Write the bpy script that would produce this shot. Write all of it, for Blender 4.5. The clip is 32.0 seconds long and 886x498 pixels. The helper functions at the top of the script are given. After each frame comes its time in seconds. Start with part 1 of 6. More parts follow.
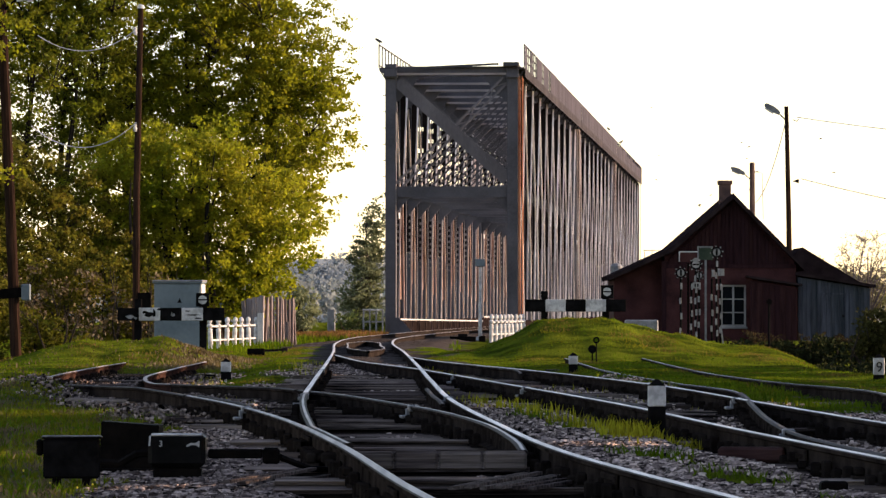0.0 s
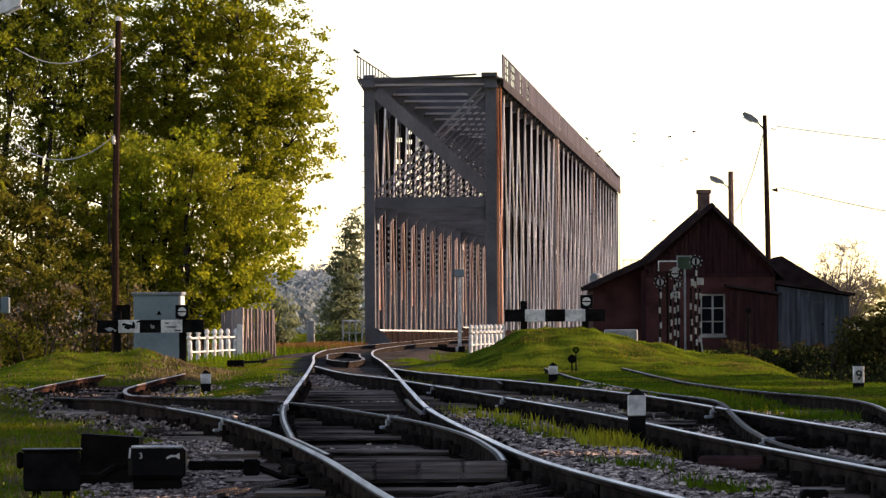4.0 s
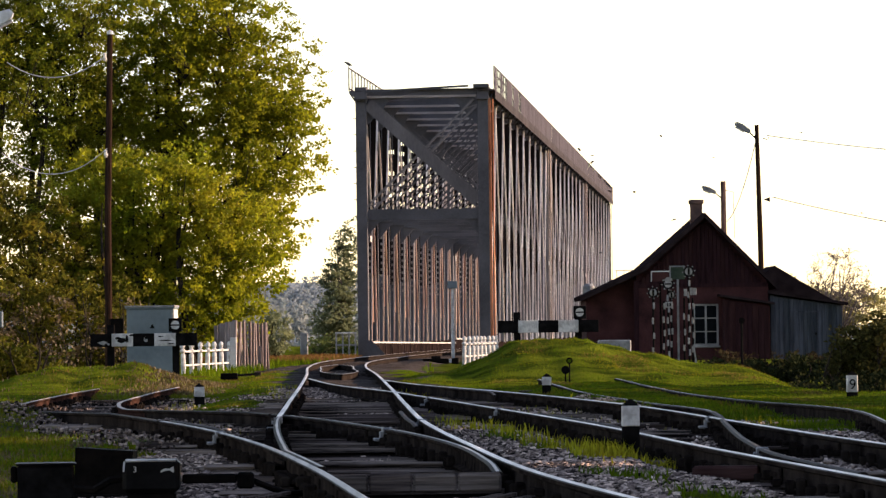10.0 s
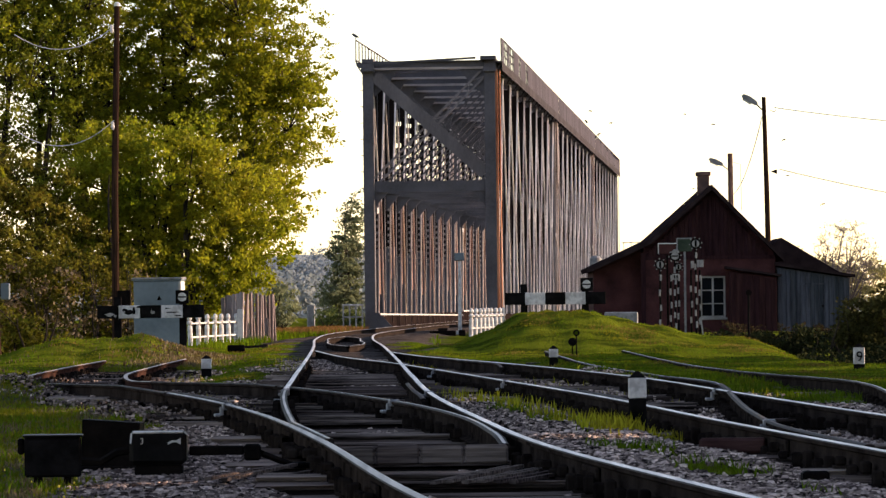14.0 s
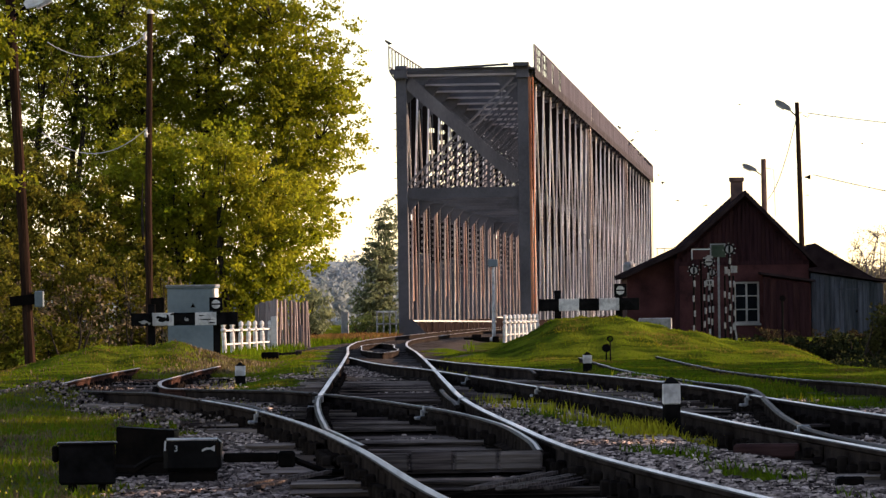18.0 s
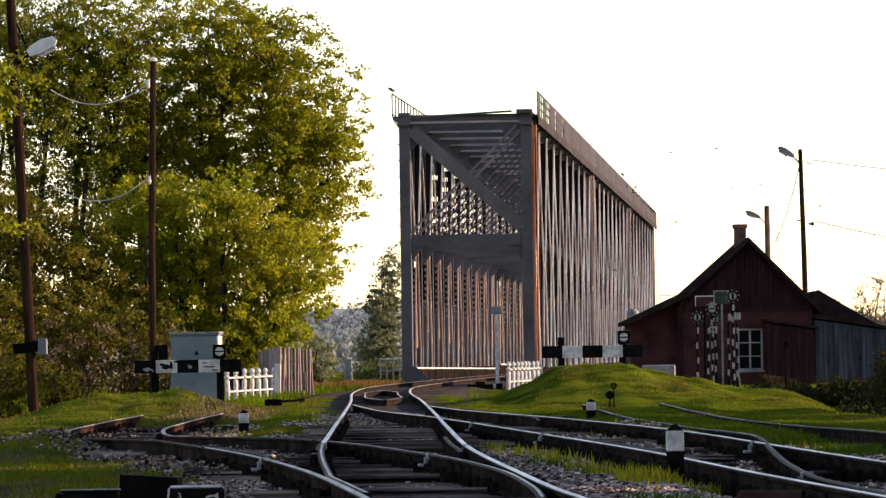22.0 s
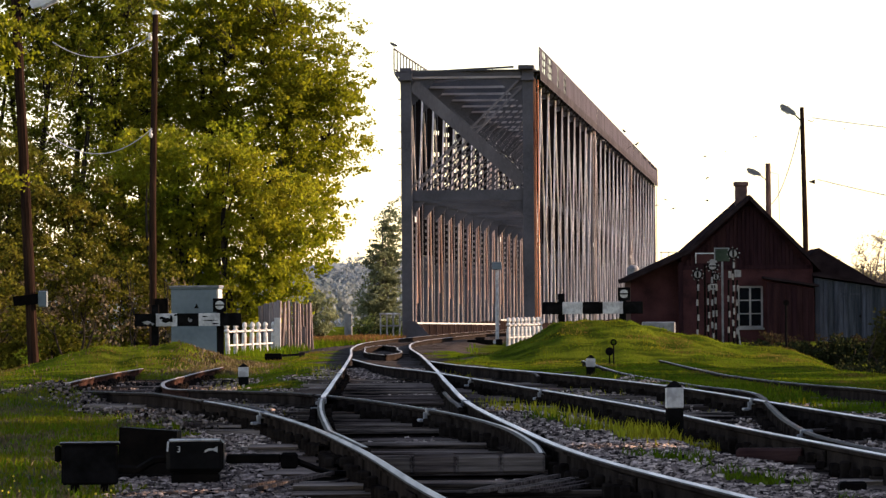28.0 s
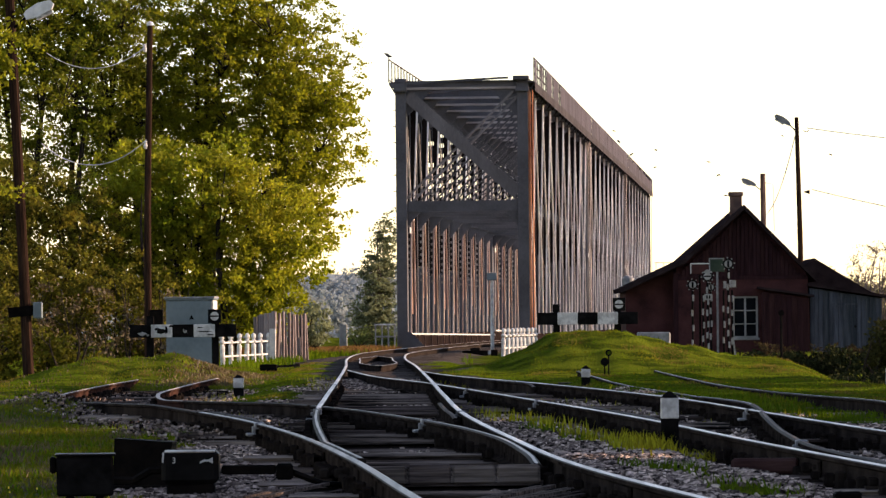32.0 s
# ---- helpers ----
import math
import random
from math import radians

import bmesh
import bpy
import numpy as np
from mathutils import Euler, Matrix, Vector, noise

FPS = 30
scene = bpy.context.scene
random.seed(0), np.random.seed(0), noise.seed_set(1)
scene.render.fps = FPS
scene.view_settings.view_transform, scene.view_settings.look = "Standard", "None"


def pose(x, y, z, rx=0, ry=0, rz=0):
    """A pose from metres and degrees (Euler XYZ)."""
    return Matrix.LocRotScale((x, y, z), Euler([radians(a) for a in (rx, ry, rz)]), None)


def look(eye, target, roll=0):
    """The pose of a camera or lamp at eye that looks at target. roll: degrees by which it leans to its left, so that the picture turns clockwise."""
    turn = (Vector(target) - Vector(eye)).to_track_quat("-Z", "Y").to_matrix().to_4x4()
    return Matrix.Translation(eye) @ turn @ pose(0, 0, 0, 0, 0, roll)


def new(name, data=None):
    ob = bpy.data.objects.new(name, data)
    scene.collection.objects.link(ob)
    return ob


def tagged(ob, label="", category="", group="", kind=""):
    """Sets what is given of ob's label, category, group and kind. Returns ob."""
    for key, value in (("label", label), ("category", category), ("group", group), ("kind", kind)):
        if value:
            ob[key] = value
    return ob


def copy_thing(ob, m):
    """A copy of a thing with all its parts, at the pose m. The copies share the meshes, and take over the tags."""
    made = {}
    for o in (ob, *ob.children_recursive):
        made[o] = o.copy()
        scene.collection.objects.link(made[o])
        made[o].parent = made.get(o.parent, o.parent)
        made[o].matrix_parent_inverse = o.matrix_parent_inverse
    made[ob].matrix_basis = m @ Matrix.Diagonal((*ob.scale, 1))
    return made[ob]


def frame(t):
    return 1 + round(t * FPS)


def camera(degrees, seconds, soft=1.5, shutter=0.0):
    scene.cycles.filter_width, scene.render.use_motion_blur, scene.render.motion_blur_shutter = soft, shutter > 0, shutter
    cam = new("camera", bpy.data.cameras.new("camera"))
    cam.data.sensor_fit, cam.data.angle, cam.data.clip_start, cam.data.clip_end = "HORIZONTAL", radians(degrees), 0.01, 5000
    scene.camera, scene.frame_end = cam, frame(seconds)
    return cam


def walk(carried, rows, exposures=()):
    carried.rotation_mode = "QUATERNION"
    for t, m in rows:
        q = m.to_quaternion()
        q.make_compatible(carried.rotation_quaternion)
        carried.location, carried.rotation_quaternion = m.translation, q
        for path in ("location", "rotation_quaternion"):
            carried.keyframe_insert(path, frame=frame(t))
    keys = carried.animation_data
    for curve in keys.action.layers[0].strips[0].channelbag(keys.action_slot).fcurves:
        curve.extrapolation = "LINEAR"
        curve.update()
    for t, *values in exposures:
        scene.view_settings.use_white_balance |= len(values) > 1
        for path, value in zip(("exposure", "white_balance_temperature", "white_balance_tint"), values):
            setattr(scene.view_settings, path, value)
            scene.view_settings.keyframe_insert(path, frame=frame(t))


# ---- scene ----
FOV = 9.436
EYE = 1.147
cam = camera(FOV, 32.0, soft=1.4)
# seconds, yaw, pitch, lean of a long lens that turns on one spot
ROWS = [
    (0.0, 0.000, 0.633, 0.000),
    (0.5, -0.025, 0.613, 0.074),
    (1.0, -0.078, 0.656, 0.252),
    (1.5, -0.132, 0.664, 0.162),
    (2.0, -0.105, 0.708, 0.194),
    (2.5, -0.226, 0.776, 0.326),
    (4.5, -0.218, 0.703, 0.311),
    (5.0, -0.171, 0.464, 0.517),
    (5.5, -0.197, 0.520, 0.527),
    (6.0, -0.197, 0.641, 0.528),
    (6.5, -0.122, 0.783, 0.456),
    (7.0, -0.139, 0.846, 0.381),
    (7.5, -0.114, 0.781, 0.421),
    (8.0, -0.062, 0.730, 0.317),
    (8.5, -0.230, 0.761, 0.419),
    (9.0, -0.277, 0.913, 0.432),
    (9.5, -0.313, 0.916, 0.619),
    (10.0, -0.291, 0.869, 0.675),
    (10.5, -0.151, 0.821, 0.547),
    (11.0, -0.043, 0.870, 0.621),
    (11.5, -0.059, 0.954, 0.651),
    (12.0, -0.098, 0.928, 0.601),
    (12.5, -0.031, 0.861, 0.661),
    (13.0, -0.092, 0.658, 0.604),
    (13.5, -0.163, 0.657, 0.658),
    (14.0, -0.217, 0.571, 0.651),
    (14.5, -0.219, 0.631, 0.535),
    (16.5, -0.047, 0.909, 0.611),
    (17.0, 0.045, 0.792, 0.570),
    (17.5, 0.121, 0.703, 0.683),
    (18.0, 0.143, 0.645, 0.811),
    (18.5, 0.054, 0.665, 0.853),
    (19.0, -0.154, 0.682, 0.819),
    (19.5, -0.141, 0.775, 0.900),
    (20.0, 0.044, 0.737, 0.657),
    (20.5, 0.017, 0.565, 0.631),
    (21.0, -0.054, 1.025, 0.627),
    (21.5, 0.073, 1.156, 0.673),
    (22.0, 0.180, 1.148, 0.863),
    (22.5, 0.158, 1.105, 0.771),
    (23.0, 0.075, 0.824, 0.662),
    (23.5, 0.104, 0.680, 0.591),
    (24.0, 0.107, 0.630, 0.577),
    (24.5, 0.140, 0.659, 0.508),
    (25.0, 0.178, 0.649, 0.600),
    (25.5, 0.135, 0.671, 0.518),
    (27.5, 0.265, 0.739, 0.567),
    (28.0, 0.181, 0.671, 0.449),
    (28.5, 0.178, 0.616, 0.473),
    (29.0, 0.107, 0.656, 0.500),
    (29.5, 0.058, 0.746, 0.378),
    (30.0, 0.034, 0.684, 0.528),
    (30.5, 0.015, 0.642, 0.451),
    (31.0, 0.079, 0.727, 0.456),
    (31.5, 0.107, 0.811, 0.483),
    (32.0, 0.128, 0.785, 0.538),
]
walk(cam, [(t, pose(0, 0, EYE, 90 + pitch, lean, yaw)) for t, yaw, pitch, lean in ROWS], exposures=[(0, 1.3, 7350, 24), (32, 1.3, 7350, 24)])

# ---- light ----
SUN_ELEV, SUN_AZ = 15.0, 79.0   # degrees above the horizon, degrees clockwise from straight ahead
world = bpy.data.worlds.new("sky")
scene.world = world
world.use_nodes = True
wn = world.node_tree.nodes
sky = wn.new("ShaderNodeTexSky")
sky.sky_type, sky.sun_disc = "NISHITA", False
sky.sun_elevation, sky.sun_rotation = radians(SUN_ELEV), radians(SUN_AZ)
sky.air_density, sky.dust_density, sky.ozone_density = 0.85, 0.22, 0.5
wn["Background"].inputs["Strength"].default_value = 0.14
world.node_tree.links.new(sky.outputs[0], wn["Background"].inputs[0])
sun = new("sun", bpy.data.lights.new("sun", "SUN"))
sun.data.energy, sun.data.angle, sun.data.color = 4.5, radians(0.6), (1.0, 0.81, 0.6)
sd = Vector((math.sin(radians(SUN_AZ)), math.cos(radians(SUN_AZ)), math.tan(radians(SUN_ELEV))))
sun.matrix_world = look(sd * 100, (0, 0, 0))


# ---- materials ----
def mat(name, c1, c2, rough=0.8, metal=0.0, scale=3.0, bump=0.3, fine=40.0, grain=(1, 1, 1), vary=0.0, island=0.0, through_light=0.0, spec=0.4, contrast=0.2):
    """Two-scale procedural surface: large stains between c1 and c2, fine grain and relief; vary: object to object; island: piece to piece."""
    m = bpy.data.materials.new(name)
    m.use_nodes = True
    t = m.node_tree
    n, l = t.nodes, t.links
    b = n["Principled BSDF"]
    b.inputs["Roughness"].default_value, b.inputs["Metallic"].default_value = rough, metal
    b.inputs["Specular IOR Level"].default_value = spec
    co, mp = n.new("ShaderNodeTexCoord"), n.new("ShaderNodeMapping")
    mp.inputs["Scale"].default_value = grain
    l.new(co.outputs["Object"], mp.inputs[0])
    big, small = n.new("ShaderNodeTexNoise"), n.new("ShaderNodeTexNoise")
    big.inputs["Scale"].default_value, big.inputs["Detail"].default_value = scale, 6
    small.inputs["Scale"].default_value, small.inputs["Detail"].default_value = fine, 4
    for tex in (big, small):
        l.new(mp.outputs[0], tex.inputs["Vector"])
    add = n.new("ShaderNodeMath")
    add.operation = "MULTIPLY_ADD"
    add.inputs[1].default_value = 0.35
    l.new(small.outputs[0], add.inputs[0])
    l.new(big.outputs[0], add.inputs[2])
    ramp = n.new("ShaderNodeValToRGB")
    ramp.color_ramp.elements[0].position, ramp.color_ramp.elements[1].position = 0.67 - contrast, 0.67 + contrast
    ramp.color_ramp.elements[0].color, ramp.color_ramp.elements[1].color = (*c1, 1), (*c2, 1)
    l.new(add.outputs[0], ramp.inputs[0])
    col = ramp.outputs[0]
    if vary or island:
        hsv = n.new("ShaderNodeHueSaturation")
        src = n.new("ShaderNodeNewGeometry").outputs["Random Per Island"] if island else n.new("ShaderNodeObjectInfo").outputs["Random"]
        rng = n.new("ShaderNodeMapRange")
        rng.inputs["To Min"].default_value, rng.inputs["To Max"].default_value = 1 - max(vary, island), 1 + max(vary, island)
        l.new(src, rng.inputs[0])
        l.new(rng.outputs[0], hsv.inputs["Value"])
        hue = n.new("ShaderNodeMapRange")
        hue.inputs["To Min"].default_value, hue.inputs["To Max"].default_value = 0.485, 0.51
        l.new(src, hue.inputs[0])
        l.new(hue.outputs[0], hsv.inputs["Hue"])
        l.new(col, hsv.inputs["Color"])
        col = hsv.outputs[0]
    l.new(col, b.inputs["Base Color"])
    if bump:
        bp = n.new("ShaderNodeBump")
        bp.inputs["Strength"].default_value, bp.inputs["Distance"].default_value = bump, 0.02
        l.new(add.outputs[0], bp.inputs["Height"])
        l.new(bp.outputs[0], b.inputs["Normal"])
    if through_light:
        tr, mx = n.new("ShaderNodeBsdfTranslucent"), n.new("ShaderNodeMixShader")
        mx.inputs[0].default_value = through_light
        l.new(col, tr.inputs[0])
        l.new(b.outputs[0], mx.inputs[1])
        l.new(tr.outputs[0], mx.inputs[2])
        l.new(mx.outputs[0], n["Material Output"].inputs[0])
    return m


# Creosote, deepened to near black for the shade between sleepers.
CREOSOTE = mat("creosote_and_shade_black", (0.004, 0.003, 0.003), (0.022, 0.017, 0.014), 0.9, 0, 4, 0.6, 20, spec=0.0)
GLOSSBLACK = mat("glossy_black_enamel", (0.003, 0.003, 0.003), (0.009, 0.008, 0.008), 0.4, 0, 5, 0.1, 30, spec=0.02)
DANDELION = mat("dandelion_yellow", (0.6, 0.42, 0.02), (0.75, 0.55, 0.04), 0.8, 0, 9, 0.1, 40)
RUST = mat("rusty_rail_steel", (0.006, 0.0045, 0.004), (0.034, 0.026, 0.022), 0.8, 0.0, 2, 0.4, 60, spec=0.0)
POLISHED = mat("polished_rail_head", (0.4, 0.34, 0.305), (0.8, 0.7, 0.63), 0.4, 0.7, 0.5, 0.1, 30, grain=(20, 0.25, 1), spec=0.3, contrast=0.12)
WORNHEAD = mat("half_worn_rail_head", (0.06, 0.048, 0.042), (0.34, 0.285, 0.25), 0.4, 0.4, 0.5, 0.1, 30, grain=(20, 0.25, 1), spec=0.15, contrast=0.14)
# Tan rust, lightened in colour for sun on the siding rail heads.
TANHEAD = mat("sunlit_tan_rust_head", (0.24, 0.18, 0.145), (0.5, 0.4, 0.34), 0.55, 0.15, 0.6, 0.2, 30, grain=(20, 0.25, 1), spec=0.2)
SHOULDER = mat("worn_rail_shoulder", (0.009, 0.0075, 0.007), (0.036, 0.031, 0.029), 0.6, 0.03, 0.8, 0.12, 30, grain=(20, 0.4, 1), spec=0.02)
DULLHEAD = mat("dull_rail_head", (0.05, 0.036, 0.03), (0.15, 0.12, 0.105), 0.7, 0.08, 0.8, 0.1, 30, spec=0.05)
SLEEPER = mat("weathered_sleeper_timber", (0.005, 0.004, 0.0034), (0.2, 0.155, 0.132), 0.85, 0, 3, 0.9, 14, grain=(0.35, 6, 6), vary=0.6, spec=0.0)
STONE = mat("ballast_stone", (0.01, 0.008, 0.0072), (0.42, 0.32, 0.27), 0.85, 0, 9, 0.3, 40, island=0.92, spec=0.0, contrast=0.15)
# Darker copy of the ballast, with shade put into its colour.
DIMSTONE = mat("shade_dark_ballast_stone", (0.006, 0.0048, 0.0042), (0.26, 0.2, 0.175), 0.85, 0, 9, 0.3, 40, island=0.92, spec=0.0, contrast=0.15)
GRASSBLADE = mat("spring_grass", (0.026, 0.07, 0.004), (0.115, 0.15, 0.008), 0.75, 0, 0.3, 0, 5, island=0.3, through_light=0.5, spec=0.0)
# Brighter young grass: the sunlight on the tufts is in this colour.
SUNGRASS = mat("sunlit_young_grass", (0.13, 0.15, 0.008), (0.36, 0.31, 0.022), 0.75, 0, 0.6, 0, 5, island=0.45, through_light=0.4, spec=0.0)
OLDGRASS = mat("dull_yellow_grass", (0.06, 0.082, 0.006), (0.15, 0.14, 0.012), 0.8, 0, 0.6, 0, 5, island=0.25, through_light=0.4, spec=0.0)
DEADGRASS = mat("dead_orange_grass", (0.09, 0.05, 0.016), (0.2, 0.105, 0.04), 0.8, 0, 0.6, 0, 5, island=0.3, through_light=0.35, spec=0.0)
STRAW = mat("old_straw_grass", (0.075, 0.058, 0.014), (0.17, 0.12, 0.03), 0.8, 0, 0.6, 0, 5, island=0.3, through_light=0.35, spec=0.0)
# Darker copy of the maple leaf, coloured for the shaded left crown.
SHADELEAF = mat("shaded_maple_leaf", (0.08, 0.105, 0.007), (0.19, 0.19, 0.014), 0.6, 0, 0.3, 0, 3, island=0.25, through_light=0.6, spec=0.1)
LEAF = mat("maple_leaf", (0.14, 0.158, 0.008), (0.26, 0.258, 0.016), 0.6, 0, 0.3, 0, 3, island=0.18, through_light=0.68, spec=0.1)
LEAF2 = mat("young_tree_leaf", (0.125, 0.168, 0.008), (0.29, 0.275, 0.018), 0.6, 0, 0.35, 0, 3, island=0.2, through_light=0.65, spec=0.1)
# Distance haze is mixed into this pale leaf colour.
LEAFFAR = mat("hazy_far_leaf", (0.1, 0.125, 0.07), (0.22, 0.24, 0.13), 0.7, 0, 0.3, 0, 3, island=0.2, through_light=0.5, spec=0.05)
GREENFAR = mat("low_bush_leaf", (0.06, 0.085, 0.025), (0.13, 0.16, 0.05), 0.7, 0, 0.3, 0, 3, island=0.25, through_light=0.5, spec=0.05)
OCHREFAR = mat("ochre_green_far_leaf", (0.16, 0.155, 0.06), (0.3, 0.27, 0.11), 0.7, 0, 0.3, 0, 3, island=0.2, through_light=0.5, spec=0.05)
BUDS = mat("grey_brown_buds", (0.1, 0.085, 0.078), (0.17, 0.145, 0.13), 0.8, 0, 0.3, 0, 3, island=0.2, through_light=0.3, spec=0.0)
TWIG = mat("dry_brown_undergrowth", (0.05, 0.034, 0.013), (0.13, 0.09, 0.03), 0.7, 0, 0.4, 0, 3, island=0.4, through_light=0.3)
BARK = mat("dark_bark", (0.011, 0.009, 0.007), (0.034, 0.026, 0.02), 0.9, 0, 4, 0.7, 20, grain=(4, 4, 0.6), spec=0.05)
# One bridge paint in several tones; pale and dark ones hold light and shade.
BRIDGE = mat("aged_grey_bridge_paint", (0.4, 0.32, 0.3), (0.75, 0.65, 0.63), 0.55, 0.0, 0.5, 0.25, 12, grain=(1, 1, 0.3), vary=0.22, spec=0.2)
# Bars coloured pale for the light they catch.
BARPAINT = mat("lit_pale_bar_paint", (0.4, 0.32, 0.29), (0.8, 0.71, 0.67), 0.55, 0.0, 0.7, 0.2, 10, grain=(1, 1, 0.25), vary=0.25, spec=0.2, contrast=0.16)
# Inner bars: warm sunlight put into the tan colour.
BARWARM = mat("warm_lit_bar_paint", (0.3, 0.19, 0.14), (0.62, 0.48, 0.42), 0.6, 0.0, 0.8, 0.2, 10, grain=(1, 1, 0.25), vary=0.2, spec=0.2, contrast=0.16)
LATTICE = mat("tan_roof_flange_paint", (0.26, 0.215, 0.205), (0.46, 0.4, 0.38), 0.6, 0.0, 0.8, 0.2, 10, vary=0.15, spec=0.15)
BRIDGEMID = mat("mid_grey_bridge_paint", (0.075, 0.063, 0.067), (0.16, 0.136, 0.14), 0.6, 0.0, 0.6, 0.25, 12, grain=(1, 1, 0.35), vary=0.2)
# Dark tone for members in shade; the shade is in the colour.
BRIDGEDARK = mat("shade_dark_bridge_paint", (0.048, 0.044, 0.05), (0.1, 0.092, 0.102), 0.6, 0.0, 0.6, 0.25, 12, vary=0.1, spec=0.2)
MESHPANEL = mat("rusted_walkway_sheet", (0.04, 0.035, 0.039), (0.1, 0.087, 0.094), 0.9, 0.0, 0.7, 0.3, 10, grain=(3, 3, 0.3), vary=0.35, spec=0.0)
FASCIA = mat("dark_walkway_fascia", (0.02, 0.017, 0.019), (0.045, 0.038, 0.041), 0.85, 0.0, 0.5, 0.3, 6, spec=0.05)
CLADDING = mat("grey_brown_cladding_sheet", (0.03, 0.0265, 0.033), (0.066, 0.058, 0.07), 0.85, 0.0, 0.5, 0.3, 6, grain=(1, 1, 0.4), vary=0.09, spec=0.05)
# Near-black colour that stands for the shade inside the trusses.
WEBDARK = mat("shade_dark_web_plate", (0.007, 0.005, 0.005), (0.02, 0.014, 0.013), 0.9, 0.0, 0.8, 0.2, 12, spec=0.0)
# Brown kept dark for the shade the other truss throws on these plates.
FORKBROWN = mat("shade_brown_fork_plate", (0.05, 0.03, 0.024), (0.17, 0.1, 0.08), 0.8, 0.0, 0.8, 0.3, 12, grain=(1, 1, 0.3), vary=0.25, spec=0.05)
ORANGERUST = mat("orange_rust_bleeding_steel", (0.2, 0.05, 0.02), (0.62, 0.27, 0.15), 0.8, 0.0, 0.7, 0.2, 12, grain=(1, 1, 0.25), spec=0.1)
SIDERUST = mat("orange_rusted_siding_rail", (0.012, 0.007, 0.006), (0.055, 0.028, 0.022), 0.85, 0.0, 1.2, 0.3, 40, spec=0.0)
LOGWOOD = mat("dark_red_brown_timber", (0.022, 0.01, 0.0095), (0.06, 0.03, 0.027), 0.85, 0, 3, 0.5, 14, grain=(0.6, 5, 5), spec=0.05)
UNDERLEAF = mat("dull_olive_understorey_leaf", (0.05, 0.055, 0.006), (0.15, 0.13, 0.016), 0.7, 0, 0.35, 0, 3, island=0.5, through_light=0.5, spec=0.05)
TANSTEEL = mat("brown_stained_pale_paint", (0.17, 0.125, 0.11), (0.32, 0.26, 0.24), 0.7, 0, 0.6, 0.2, 12, vary=0.15, spec=0.1)
WHITE = mat("chipped_white_paint", (0.3, 0.285, 0.275), (0.54, 0.52, 0.505), 0.7, 0, 6, 0.3, 30, contrast=0.12)
BLACK = mat("worn_black_paint", (0.003, 0.003, 0.003), (0.01, 0.009, 0.009), 0.65, 0, 6, 0.2, 30, spec=0.0)
DARKIRON = mat("oily_black_iron", (0.002, 0.002, 0.002), (0.008, 0.006, 0.005), 0.6, 0.0, 6, 0.3, 40, spec=0.01)
REDPAINT = mat("faded_oxide_red_paint", (0.024, 0.0094, 0.0095), (0.06, 0.023, 0.0225), 0.85, 0, 1.5, 0.3, 20, vary=0.2, spec=0.05)
REDDARK = mat("dark_red_brown_boards", (0.013, 0.006, 0.007), (0.034, 0.0155, 0.0165), 0.9, 0, 1.5, 0.4, 12, grain=(5, 5, 0.5), vary=0.1, spec=0.0)
ROOFING = mat("dark_roof_sheet", (0.01, 0.0065, 0.0072), (0.028, 0.019, 0.02), 0.95, 0, 2, 0.4, 20, spec=0.0)
BRICK = mat("sooty_brick", (0.045, 0.024, 0.021), (0.13, 0.068, 0.054), 0.9, 0, 3, 0.5, 25)
BOARDGREEN = mat("dark_green_sign_paint", (0.014, 0.024, 0.016), (0.035, 0.05, 0.034), 0.7, 0, 3, 0.2, 20, spec=0.1)
BLUEWOOD = mat("blue_grey_shed_boards", (0.018, 0.022, 0.029), (0.056, 0.063, 0.079), 0.85, 0, 2, 0.4, 14, grain=(5, 5, 0.4), vary=0.25, spec=0.1)
FENCEWOOD = mat("grey_fence_boards", (0.06, 0.049, 0.05), (0.3, 0.235, 0.22), 0.85, 0, 2, 0.4, 14, grain=(5, 5, 0.4), vary=0.4, spec=0.1)
POLEWOOD = mat("tarred_pole_timber", (0.009, 0.006, 0.005), (0.04, 0.022, 0.015), 0.9, 0, 3, 0.5, 14, grain=(6, 6, 0.4), spec=0.0)
CABINET = mat("pale_blue_grey_cabinet_paint", (0.085, 0.11, 0.125), (0.13, 0.16, 0.175), 0.5, 0, 1.2, 0.05, 10, spec=0.2)
CONCRETE = mat("grey_concrete", (0.3, 0.29, 0.28), (0.48, 0.46, 0.44), 0.9, 0, 3, 0.4, 25)
ALU = mat("dull_lamp_metal", (0.4, 0.4, 0.41), (0.62, 0.62, 0.63), 0.45, 0.5, 4, 0.1, 20)
LAMPGREY = mat("weathered_grey_lamp_housing", (0.1, 0.1, 0.105), (0.22, 0.22, 0.225), 0.6, 0.2, 4, 0.1, 20)
DULLWHITE = mat("dulled_signal_white", (0.13, 0.125, 0.125), (0.26, 0.25, 0.245), 0.8, 0, 6, 0.3, 30)
OLIVE = mat("olive_brown_shrub_leaf", (0.018, 0.02, 0.007), (0.06, 0.055, 0.018), 0.7, 0, 0.4, 0, 4, island=0.35, through_light=0.3, spec=0.0)
WIRE = mat("pale_wire", (0.3, 0.28, 0.27), (0.45, 0.42, 0.4), 0.6, 0.2, 4, 0, 20)
OLDFRAME = mat("weathered_window_paint", (0.12, 0.115, 0.11), (0.3, 0.29, 0.28), 0.7, 0, 1, 0.2, 20, spec=0.1)
DARKGLASS = mat("dark_window_glass", (0.004, 0.005, 0.006), (0.008, 0.009, 0.011), 0.3, 0, 1, 0, 10, spec=0.0)
